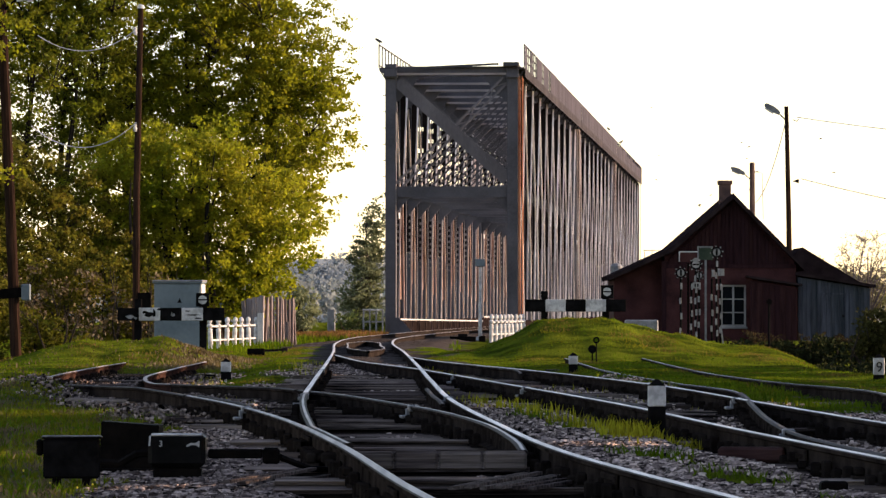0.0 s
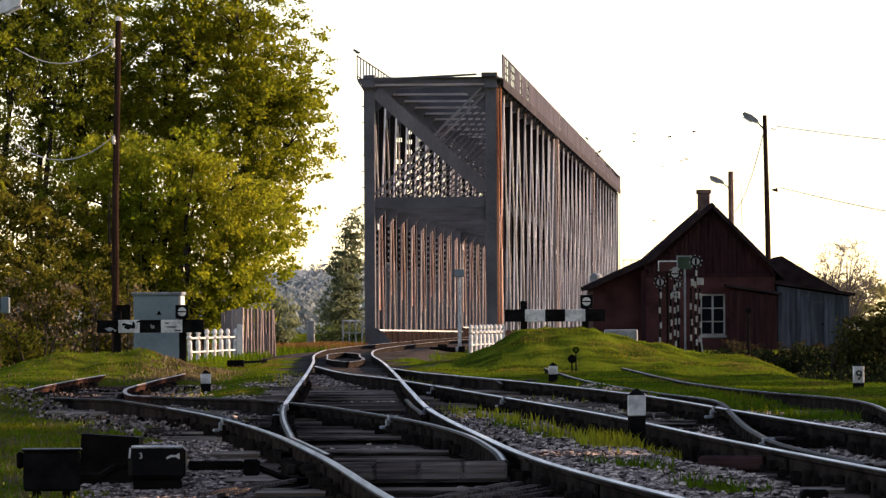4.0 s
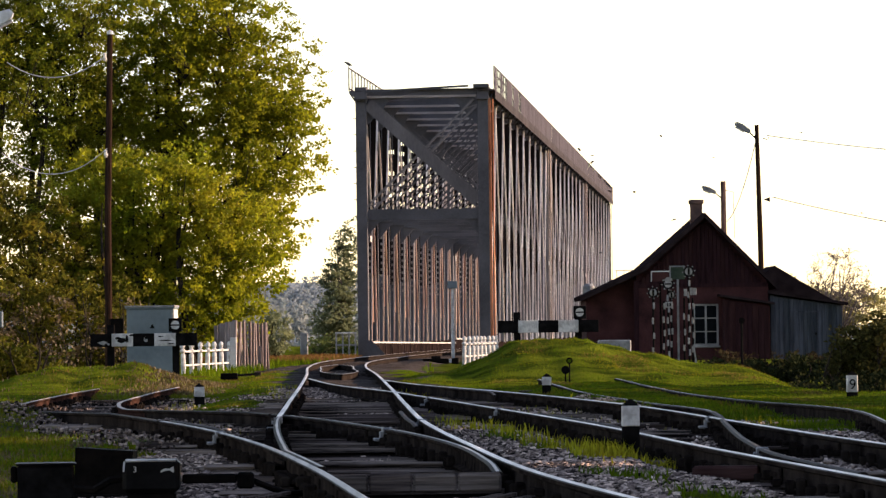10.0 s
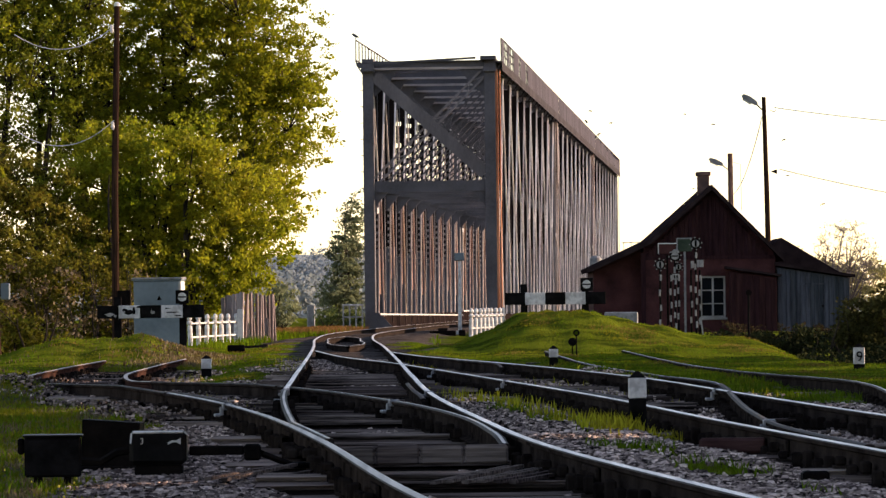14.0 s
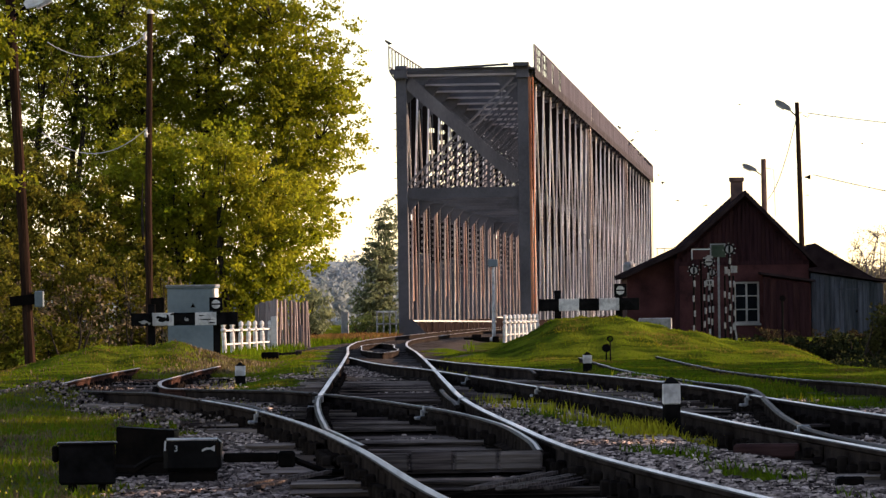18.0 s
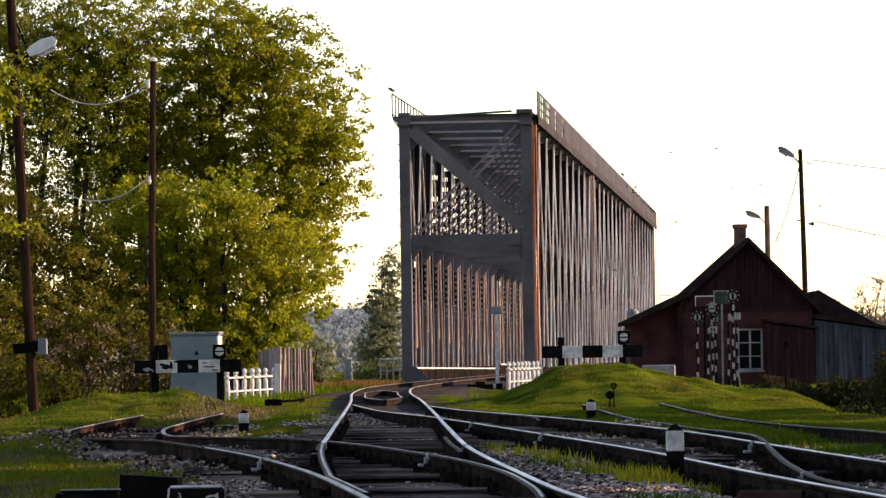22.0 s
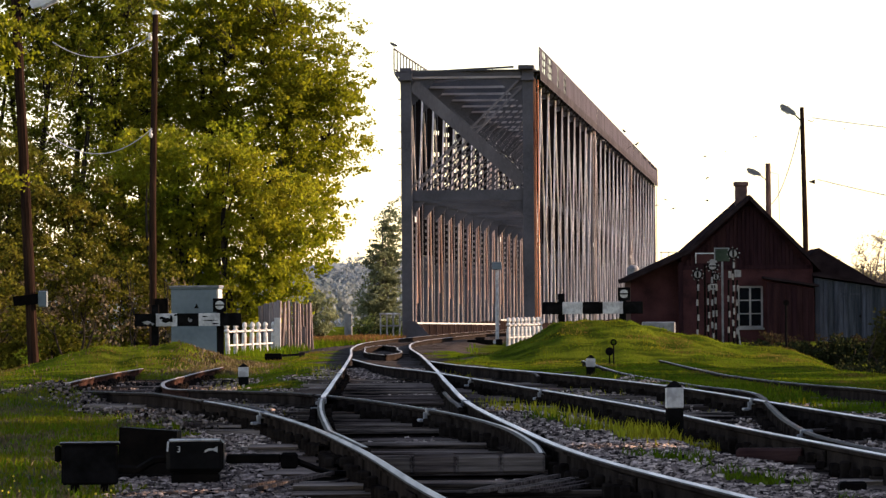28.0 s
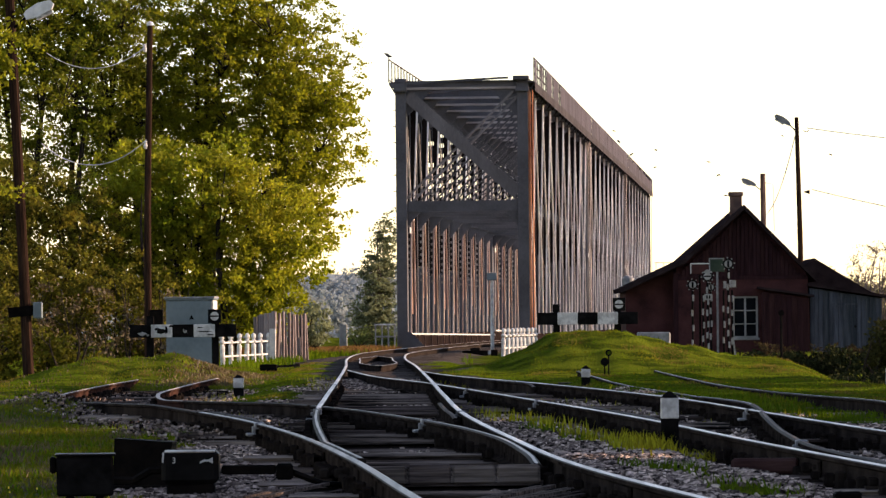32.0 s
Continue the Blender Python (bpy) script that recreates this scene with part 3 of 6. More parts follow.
def fastenings(lines, rows, parent, base=0.0, far=92):
    s = Shape()
    for y, a, b, z in rows:
        if y > far:
            continue
        for f, y0, y1 in lines:
            if y0 <= y <= y1:
                x = float(f(y))
                if a < x < b:
                    s.box(x - 0.13, x + 0.13, y - 0.07, y + 0.07, z - 0.005, z + 0.015)
                    for sx in (-0.08, 0.08):
                        s.chamfer(x + sx - 0.035, x + sx + 0.035, y - 0.075, y + 0.075, z + 0.015, max(z, base) + 0.075 + 0.02 * math.sin(7 * y + sx), 0.012, 1)
    tagged(part("tie_plates", s, [RUST, CREOSOTE], parent, "rusty tie plates with spike heads under the rails"), kind="stuff")


fastenings([(main_r, 10, 92), (main_l, 38.6, 92), (left_out, 10, 60), (left_in, 45, 64)], rows_main, track_main)
fastenings([(second_l, 10, 92), (second_r, 10, 92), (right_l, 45, 62), (right_r, 42, 62)], rows_second, track_second)
fastenings([(left_out, 76, 104), (left_in, 76, 104)], rows_left, track_left, -0.12, 104)
for f, ys, pr in ((main_r, (33.1, 45.6, 58.1), track_main), (left_out, (30.4, 42.9, 53), track_main), (left_in, (55.5,), track_main), (second_l, (39, 51.5, 64, 76.5), track_second), (second_r, (47, 59.5, 72, 84), track_second), (main_l, (50.4, 66, 78.5), track_main)):
    for y in ys:
        x = float(f(y))
        a = math.degrees(math.atan(float(f(y + 0.5)) - float(f(y - 0.5))))
        j = Shape()
        for sg in (-1, 1):
            j.chamfer(sg * 0.03 - 0.014, sg * 0.03 + 0.014, -0.4, 0.4, 0.03, 0.13, 0.006)
            for k in (-0.3, -0.1, 0.1, 0.3):
                j.box(sg * 0.055 - 0.014, sg * 0.055 + 0.014, k - 0.018, k + 0.018, 0.062, 0.098)
        ob = part("rail_joint", j, RUST, pr, "bolted fishplate joint")
        ob.matrix_basis = pose(x, y, 0, 0, 0, -a)

# pale clamps over the rail ends, each with a bolt plate below
for f, y, pr in ((left_out, 52.5, track_main), (left_in, 53.4, track_main), (right_l, 42.7, track_second), (tongue, 60.5, track_main), (main_l, 85, track_main), (second_l, 66, track_second), (second_r, 58, track_second), (second_l, 78, track_second), (main_r, 58.4, track_main)):
    c = Shape().chamfer(-0.05, 0.05, -0.1, 0.1, 0.12, 0.186, 0.008)
    c.chamfer(-0.13, -0.045, -0.12, 0.12, 0.055, 0.085, 0.008)
    c.chamfer(-0.075, -0.04, -0.05, 0.05, 0.07, 0.15, 0.006)
    ob = part("rail_clamp", c, LAMPGREY, pr, "pale worn rail clamp")
    ob.matrix_basis = pose(float(f(y)), y, 0, 0, 0, -math.degrees(math.atan(float(f(y + 0.5)) - float(f(y - 0.5)))))

# ---- ground: one sheet out to the horizon ----
gx = np.concatenate([[-4000, -2000, -900, -400, -200, -120, -80, -50, -35, -25], np.arange(-18, -9, 0.6), np.arange(-9, 9.01, 0.16), np.arange(9.6, 20, 0.6), [25, 35, 50, 80, 120, 200, 400, 900, 2000, 4000]])
gy = np.concatenate([[-600, -200, -80, -30, 0, 10, 16], np.arange(20, 70, 0.3), np.arange(70, 136, 0.25), np.arange(136, 240, 1.5), np.arange(240, 430, 4), [450, 500, 600, 800, 1200, 2000, 3000, 4600]])
GX, GY = np.meshgrid(gx, gy)
GZ = ground_z(GX, GY)
W = len(gx)
ii = np.arange((len(gy) - 1) * W).reshape(len(gy) - 1, W)[:, :-1].ravel()
ground_me = big_mesh("ground", np.stack([GX, GY, GZ], -1).reshape(-1, 3), np.stack([ii, ii + 1, ii + W + 1, ii + W], 1), None)
ground_me.materials.clear()
att = ground_me.attributes.new("grown", "FLOAT", "POINT")
bare = 1 - 0.6 * softstep(-0.5, -1.5, GX) * softstep(84, 70, GY)   # thin turf over dark grit beside the switch
att.data.foreach_set("value", (grassy(GX, GY) * bare).astype(np.float32).ravel())


def ground_material():
    m = bpy.data.materials.new("ballast_and_turf")
    m.use_nodes = True
    n, l = m.node_tree.nodes, m.node_tree.links
    b = n["Principled BSDF"]
    b.inputs["Roughness"].default_value = 0.95
    b.inputs["Specular IOR Level"].default_value = 0.0
    co = n.new("ShaderNodeTexCoord")
    at = n.new("ShaderNodeAttribute")
    at.attribute_name = "grown"

    def two(scale, c1, c2, lo, hi, kind="ShaderNodeTexNoise"):
        tx = n.new(kind)
        tx.inputs["Scale"].default_value = scale
        l.new(co.outputs["Object"], tx.inputs["Vector"])
        rp = n.new("ShaderNodeValToRGB")
        rp.color_ramp.elements[0].position, rp.color_ramp.elements[1].position = lo, hi
        rp.color_ramp.elements[0].color, rp.color_ramp.elements[1].color = (*c1, 1), (*c2, 1)
        l.new(tx.outputs[0], rp.inputs[0])
        return tx, rp

    vt, gravel = two(18, (0.012, 0.0102, 0.0092), (0.11, 0.094, 0.085), 0.0, 0.75, "ShaderNodeTexVoronoi")
    _, dirt = two(0.8, (0.35, 0.3, 0.28), (1, 1, 1), 0.35, 0.6)
    gt, turf = two(0.9, (0.026, 0.038, 0.005), (0.085, 0.105, 0.01), 0.38, 0.62)
    mul = n.new("ShaderNodeMix")
    mul.data_type, mul.blend_type = "RGBA", "MULTIPLY"
    mul.inputs[0].default_value = 1.0
    l.new(gravel.outputs[0], mul.inputs["A"])
    l.new(dirt.outputs[0], mul.inputs["B"])
    mx = n.new("ShaderNodeMix")
    mx.data_type = "RGBA"
    l.new(at.outputs["Fac"], mx.inputs[0])
    l.new(mul.outputs["Result"], mx.inputs["A"])
    l.new(turf.outputs[0], mx.inputs["B"])
    l.new(mx.outputs["Result"], b.inputs["Base Color"])
    bp = n.new("ShaderNodeBump")
    bp.inputs["Strength"].default_value, bp.inputs["Distance"].default_value = 0.8, 0.04
    l.new(vt.outputs[0], bp.inputs["Height"])
    l.new(bp.outputs[0], b.inputs["Normal"])
    return m


ground_me.materials.append(ground_material())
ground = tagged(new("ground", ground_me), "railway ground of grey ballast and spring grass with mounds", "ground", kind="structure")
water = Shape().box(-400, 400, 246, 438, -5.2, -5.0)
tagged(part("water", water, WATERM), "calm grey river water below the bridge", "river", kind="structure")


def scatter(rng, n, x0, x1, y0, y1, keep):
    """n random places in a wedge that widens with distance."""
    y = y0 + (y1 - y0) * rng.random(n)
    x = x0 + (x1 - x0) * rng.random(n)
    k = keep(x, y)
    return x[k], y[k]


def stones(name, rng, x, y, lo, hi, label, lift=0.0, material=STONE):
    n = len(x)
    r = lo + (hi - lo) * rng.random(n) ** 2
    cube = np.array([(a, b, c) for c in (-1, 1) for b in (-1, 1) for a in (-1, 1)], float)
    v = cube[None] * (0.55 + 0.6 * rng.random((n, 8, 3))) * r[:, None, None] * np.array([1, 1, 0.75])
    a = rng.random(n) * math.tau
    t = (rng.random(n) - 0.5) * 1.2
    ca, sa, ct, st = np.cos(a)[:, None], np.sin(a)[:, None], np.cos(t)[:, None], np.sin(t)[:, None]
    vx, vy, vz = v[..., 0], v[..., 1] * ct - v[..., 2] * st, v[..., 1] * st + v[..., 2] * ct
    v = np.stack([vx * ca - vy * sa + x[:, None], vx * sa + vy * ca + y[:, None], vz + (ground_z(x, y) + lift * rng.random(n) + r * 0.35)[:, None]], -1)
    f = np.array([(0, 2, 3, 1), (4, 5, 7, 6), (0, 1, 5, 4), (2, 6, 7, 3), (0, 4, 6, 2), (1, 3, 7, 5)])
    me = big_mesh(name, v.reshape(-1, 3), (f[None] + 8 * np.arange(n)[:, None, None]).reshape(-1, 4), material)
    return tagged(new(name, me), label, "gravel", kind="stuff")


def off_rails(x, y):
    ok = np.ones(len(x), bool)
    for f in (main_r, left_out, second_l, second_r):
        ok &= np.abs(x - f(np.clip(y, 10, 105))) > 0.09
    return ok


def in_tracks(x, y):
    patchy = np.sin(1.9 * y + 0.8 * x) * np.sin(0.7 * y - 1.7 * x) > 0.12
    return patchy & (((np.abs(x - main_c(y)) < 0.8) & (y < 52)) | ((x > second_l(y)) & (x < second_r(y))))


rng = np.random.default_rng(5)
sx, sy = scatter(rng, 190000, -4.4, 4.6, 25, 46, lambda x, y: (np.abs(x) < 0.09 * y + 0.5) & (grassy(x, y) < rng.random(len(x))) & off_rails(x, y))
# stones left of the outer rail get the shade-dark copy
dimmed = sx < left_out(np.clip(sy, 8, 110)) + 0.25 + 0.2 * np.sin(3.1 * sy)
stones("ballast", rng, sx[~dimmed], sy[~dimmed], 0.01, 0.03, "loose grey crushed ballast stones between the rails")
stones("ballast", rng, sx[dimmed], sy[dimmed], 0.01, 0.032, "ballast stones round the switch gear, darkened as if in shade", material=DIMSTONE)
sx, sy = scatter(rng, 100000, -6, 6.5, 46, 104, lambda x, y: (np.abs(x) < 0.09 * y + 0.5) & (grassy(x, y) < rng.random(len(x))) & off_rails(x, y))
stones("ballast", rng, sx, sy, 0.012, 0.026, "grey crushed ballast further along the tracks")


sx, sy = scatter(rng, 22000, -3, 5.5, 27, 84, lambda x, y: in_tracks(x, y) & off_rails(x, y))
stones("ballast", rng, sx, sy, 0.012, 0.028, "ballast strewn between and over the sleepers", 0.05)
sx, sy = scatter(rng, 20000, -7.5, -1.4, 54, 99, lambda x, y: (x > left_out(np.clip(y, 10, 108)) - 0.9) & (x < left_in(np.clip(y, 40, 108)) + 0.5) & (np.abs(x - left_out(np.clip(y, 10, 108))) > 0.09) & (np.abs(x - left_in(np.clip(y, 40, 108))) > 0.09) & (rng.random(len(x)) < 0.55 + 0.45 * np.sin(1.6 * y + x)))
# siding ballast takes the shade-dark copy too
stones("ballast", rng, sx, sy, 0.014, 0.03, "dark ballast spread over the sleepers of the siding", 0.09, DIMSTONE)


def blades(name, rng, x, y, lo, hi, width, material, label, lean=0.5):
    n = len(x)
    h = lo + (hi - lo) * rng.random(n)
    a = rng.random(n) * math.tau
    w = width * (0.6 + 0.8 * rng.random(n))
    z = ground_z(x, y) - 0.01
    dx, dy = np.cos(a) * w / 2, np.sin(a) * w / 2
    b = rng.random(n) * math.tau
    k = lean * rng.random(n) * h
    kx, ky = np.cos(b) * k, np.sin(b) * k
    v = np.stack([np.stack([x - dx, y - dy, z], -1), np.stack([x + dx, y + dy, z], -1), np.stack([x + dx * 0.8 + kx * 0.35, y + dy * 0.8 + ky * 0.35, z + h * 0.6], -1), np.stack([x - dx * 0.8 + kx * 0.35, y - dy * 0.8 + ky * 0.35, z + h * 0.6], -1), np.stack([x + kx, y + ky, z + h], -1)], 1)
    q = np.array([(0, 1, 2), (0, 2, 3), (3, 2, 4)])
    me = big_mesh(name, v.reshape(-1, 3), (q[None] + 5 * np.arange(n)[:, None, None]).reshape(-1, 3), material)
    return tagged(new(name, me), label, "grass", kind="stuff")


def tufted(x, y):
    return 0.5 + 0.5 * np.sin(2.1 * x + 0.7 * y) * np.sin(1.3 * y - 1.1 * x)


in_view = lambda x, y: np.abs(x) < 0.093 * y + 0.6
def patchy(x, y):
    """A field of irregular patches, 0 to 1."""
    a = np.sin(1.7 * x + 0.31 * y + 1.3 * np.sin(0.23 * y)) * np.sin(0.37 * y - 0.9 * x) + 0.6 * np.sin(3.9 * x - 0.8 * y) * np.sin(0.9 * y + 2.2 * x)
    return np.clip(0.5 + 0.42 * a, 0, 1)


gxs, gys = scatter(rng, 330000, -13, 13, 70, 150, lambda x, y: in_view(x, y) & (grassy(x, y) > 0.6) & (rng.random(len(x)) < 0.35 + 0.65 * tufted(x, y)))
# right mound's sunlit side is tinted yellower; straw on the left mound's flank
tone = patchy(gxs, gys) + 0.14 * (rng.random(len(gxs)) - 0.5) + 0.25 * softstep(2.6, 4.6, gxs) * softstep(112, 118, gys) + 0.9 * np.exp(-((gxs + 5.4) / 0.95) ** 2 - ((gys - 115) / 8) ** 2)
for lo_, hi_, material, height, words in ((-9, 0.62, GRASSBLADE, 0.05, "short spring grass over the mounds and sidings"), (0.62, 0.86, OLDGRASS, 0.06, "yellowing young grass in patches over the mounds"), (0.86, 9, STRAW, 0.07, "straw-coloured old grass in patches over the mounds")):
    k = (tone >= lo_) & (tone < hi_)
    blades("grass", rng, gxs[k], gys[k], 0.012, height, 0.015, material, words, lean=0.8)
gxs, gys = scatter(rng, 150000, -6.5, 8, 24, 75, lambda x, y: in_view(x, y) & (grassy(x, y) > 0.5) & (rng.random(len(x)) < np.where(x < 0, 0.1 + 0.75 * tufted(1.4 * x, 0.9 * y) ** 3, 0.45)))
blades("grass", rng, gxs, gys, 0.03, 0.11, 0.014, GRASSBLADE, "shaded spring grass beside the switch", lean=0.9)
gxs, gys = scatter(rng, 60000, -6.5, -1.6, 24, 75, lambda x, y: in_view(x, y) & (grassy(x, y) > 0.3))
k = patchy(1.5 * gxs, 0.8 * gys) + 0.3 * (rng.random(len(gxs)) - 0.5) > 0.55
blades("grass", rng, gxs[k], gys[k], 0.02, 0.06, 0.02, TWIG, "trodden brown grass beside the switch", lean=1.2)
blades("grass", rng, gxs[~k], gys[~k], 0.02, 0.07, 0.02, OLDGRASS, "short dull grass beside the switch", lean=1.2)
gxs, gys = scatter(rng, 24000, -0.6, 2.6, 43, 82, lambda x, y: (x < second_l(y) - 0.14) & (x > np.maximum(second_l(y) - 0.85, main_r(y) + 0.16)) & (rng.random(len(x)) < np.clip(-0.22 + 1.3 * np.sin(2.6 * x + 1.1 * y) * np.sin(0.9 * y + 0.4) + 0.35 * softstep(0.9, 0.4, np.abs(y - 46.6)) * (np.abs(x - 1.85) > 0.13), 0, 1) * softstep(43.6, 45, y)))
blades("grass_tuft", rng, gxs, gys, 0.04, 0.17, 0.016, SUNGRASS, "sunlit yellow-green grass tufts growing between two tracks", lean=0.45)
gxs, gys = scatter(rng, 9000, -5, 5, 60, 110, lambda x, y: in_view(x, y) & (np.abs(x - main_c(y)) > 0.9) & (grassy(x, y) < 0.6) & (np.sin(3 * x + y) * np.sin(0.8 * y) > 0.25))
blades("weeds", rng, gxs, gys, 0.04, 0.14, 0.014, SUNGRASS, "scattered weeds growing through the ballast")
gxs, gys = scatter(rng, 60000, -22, 26, 150, 224, lambda x, y: in_view(x, y) & (((x > -6.6) & (x < 0.5)) | ((x < 0) & (rng.random(len(x)) < 0.14))) & (grassy(x, y) > 0.6))
blades("grass", rng, gxs, gys, 0.08, 0.28, 0.03, GRASSBLADE, "taller meadow grass round the house and trees")
gxs, gys = scatter(rng, 16000, -9, 0.5, 212, 236, lambda x, y: in_view(x, y) & (grassy(x, y) > 0.6))
blades("dry_grass", rng, gxs, gys, 0.1, 0.32, 0.04, DEADGRASS, "dead orange-brown grass on the bank before the bridge")
gxs, gys = scatter(rng, 9000, -6.6, -3.6, 106, 126, lambda x, y: rng.random(len(x)) < np.exp(-((x + 5.1) / 0.7) ** 2))
blades("dry_grass", rng, gxs, gys, 0.03, 0.1, 0.03, TWIG, "withered brown grass on the mound's flank")
gxs, gys = scatter(rng, 5000, -6.5, -1.6, 24, 70, lambda x, y: in_view(x, y) & (grassy(x, y) > 0.35) & (rng.random(len(x)) < 0.3 + 0.7 * tufted(x * 1.7, y * 0.8)))
blades("dry_grass", rng, gxs, gys, 0.03, 0.1, 0.013, TWIG, "withered brown stalks among the grass by the switch")
gxs, gys = scatter(rng, 2200, 1.3, 2.4, 44.2, 46.9, lambda x, y: (np.minimum(np.hypot(x - 2.1, (y - 45.6) * 0.35), np.hypot(x - 1.62, (y - 46.2) * 0.35)) < 0.13 + 0.16 * rng.random(len(x))))
blades("grass_tuft", rng, gxs, gys, 0.04, 0.19, 0.014, SUNGRASS, "tall sunlit grass tufts at the foot of the marker post", lean=0.8)
gxs, gys = scatter(rng, 160, -3.2, -1.7, 29, 40, lambda x, y: (grassy(x, y) > 0.4) & in_view(x, y))
fl = Shape()
for fx, fy in zip(gxs[:34], gys[:34]):
    fz = float(ground_z(fx, fy)) + random.uniform(0.05, 0.11)
    fl.lathe(fx, fy, [(0.003, fz - 0.006), (0.007, fz), (0.005, fz + 0.004), (0.002, fz + 0.01)], 6)
tagged(part("dandelions", fl, DANDELION), "small yellow dandelion heads in the near grass", "flowers", kind="stuff")
gxs, gys = scatter(rng, 2500, -11, -5.6, 70, 125, lambda x, y: in_view(x, y) & (rng.random(len(x)) < 0.15 + 0.85 * tufted(x * 1.3 + 2, y * 0.6)))
blades("dry_grass", rng, gxs, gys, 0.03, 0.1, 0.02, TWIG, "withered brown grass along the overgrown siding")


# ---- the truss bridge: three equal spans ----
SPAN, PANELS, WIDE, TOP, BOTTOM, STRUT = 69.5, 9, 5.4, 11.72, 0.35, 6.35
BR_TURN = -3.54
BR = pose(0.375, 237.5, 0, 0, 0, BR_TURN)
STEP = (SPAN - 0.6) / PANELS


def laced(s, p, q, w, h, up=(0, 1, 0)):
    """A riveted bar: two flats and zigzag lacing between them."""
    p, q = Vector(p), Vector(q)
    d = (q - p).normalized()
    n = Vector(up).cross(d).normalized()
    for sg in (-1, 1):
        s.beam(p + n * sg * w * 0.38, q + n * sg * w * 0.38, w * 0.24, h, up=up)
    k = max(4, int((q - p).length / (w * 1.5)))
    for i in range(k):
        a, b = p.lerp(q, i / k), p.lerp(q, (i + 1) / k)
        sg = 1 if i % 2 else -1
        s.beam(a + n * sg * w * 0.36, b - n * sg * w * 0.36, 0.05, h * 0.5, up=up)
    return s


def bridge_span(index):
    t = thing("bridge_span", "riveted grey steel through-truss railway bridge span with rust streaks", "bridge", "spans of the bridge", "structure")
    t.matrix_basis = BR @ pose(0, index * SPAN, 0)
    y0, y1 = 0.3, SPAN - 0.3
    ys = [y0 + STEP * i for i in range(PANELS + 1)]
    for sg in (-1, 1):
        x = sg * WIDE / 2
        c = Shape().chamfer(x - 0.27, x + 0.27, y0 - 0.25, y1 + 0.25, TOP - 0.3, TOP + 0.25, 0.03)
        for y in ys:
            c.box(x - 0.29, x + 0.29, y - 0.5, y + 0.5, TOP - 0.36, TOP - 0.2)
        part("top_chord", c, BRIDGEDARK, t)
        c = Shape().chamfer(x - 0.25, x + 0.25, y0 - 0.25, y1 + 0.25, BOTTOM - 0.3, BOTTOM + 0.25, 0.03)
        # chord in the same shade-dark colour
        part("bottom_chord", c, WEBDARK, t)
        for i, y in enumerate(ys):
            end = i in (0, PANELS)
            s = Shape()
            if end:
                s.chamfer(x - 0.24, x + 0.24, y - 0.26, y + 0.26, BOTTOM - 0.4, TOP - 0.25, 0.02)
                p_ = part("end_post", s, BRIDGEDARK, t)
                if sg < 0 and (index or i):
                    part("web", Shape().box(x - 0.6, x - 0.245, y - 0.11, y - 0.08, 0.6, TOP - 0.5), BRIDGEDARK, p_)
                part("rusty_strip", Shape().box(x + 0.241, x + 0.345, y - 0.2, y + 0.22, 0.4, TOP - 0.3).box(x + 0.42, x + 0.46, y - 0.2, y + 0.1, 0.4, TOP - 0.3) if sg > 0 else Shape().box(x - 0.252, x - 0.24, y - 0.1, y + 0.1, 0.4, TOP - 0.4), ORANGERUST if sg > 0 and i == 0 and index == 0 else TANSTEEL if sg > 0 else BRIDGEDARK, p_)
            else:
                for k in (-1, 1):
                    s.box(x + k * 0.14 - 0.02, x + k * 0.14 + 0.02, y - 0.14, y + 0.14, BOTTOM + 0.2, TOP - 0.3)
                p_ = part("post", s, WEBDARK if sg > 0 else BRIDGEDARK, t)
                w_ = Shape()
                # plates draw the shade in the gaps: near black above, greyer below
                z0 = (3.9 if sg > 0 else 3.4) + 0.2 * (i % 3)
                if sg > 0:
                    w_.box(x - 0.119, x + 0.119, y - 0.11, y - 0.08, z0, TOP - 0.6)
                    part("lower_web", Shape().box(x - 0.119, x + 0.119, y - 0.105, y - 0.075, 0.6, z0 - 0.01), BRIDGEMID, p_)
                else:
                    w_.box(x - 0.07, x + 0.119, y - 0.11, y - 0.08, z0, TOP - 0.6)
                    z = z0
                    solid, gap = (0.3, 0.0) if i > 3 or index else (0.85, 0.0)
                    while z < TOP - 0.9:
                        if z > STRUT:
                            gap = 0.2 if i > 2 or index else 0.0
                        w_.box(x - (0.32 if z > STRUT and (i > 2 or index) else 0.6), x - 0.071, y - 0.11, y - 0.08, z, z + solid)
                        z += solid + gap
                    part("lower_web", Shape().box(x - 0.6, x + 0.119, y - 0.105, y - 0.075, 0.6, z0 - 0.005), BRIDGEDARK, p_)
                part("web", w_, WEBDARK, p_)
                b_ = Shape()
                z = 3.1
                while z < (5.7 if sg < 0 else 6.6):
                    for bx in (-0.42, -0.2) if sg < 0 else (0.0,):
                        b_.box(x + bx - 0.05, x + bx + 0.05, y - 0.15, y - 0.111, z, z + 0.12)
                    z += 0.3
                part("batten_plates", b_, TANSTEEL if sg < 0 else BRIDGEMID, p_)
        # slender bars that meet half way up and spread again to the chords
        for i in range(PANELS):
            ym, zm = ys[i] + STEP / 2, 5.3 if sg > 0 else 5.75
            for k in (-1, 1):
                xo = x + 0.2 + 0.03 * k
                s = Shape()
                s.beam((xo, ym + k * STEP * 0.46, TOP - 0.35), (xo, ym + k * 0.22, zm), 0.12, 0.07, up=(1, 0, 0))
                part("diagonal", s, BARPAINT, t)
                s = Shape().beam((xo, ym + k * 0.22, zm), (xo, ym + k * STEP * (0.24 if sg > 0 else 0.17), BOTTOM + 0.2), 0.12, 0.066, up=(1, 0, 0))
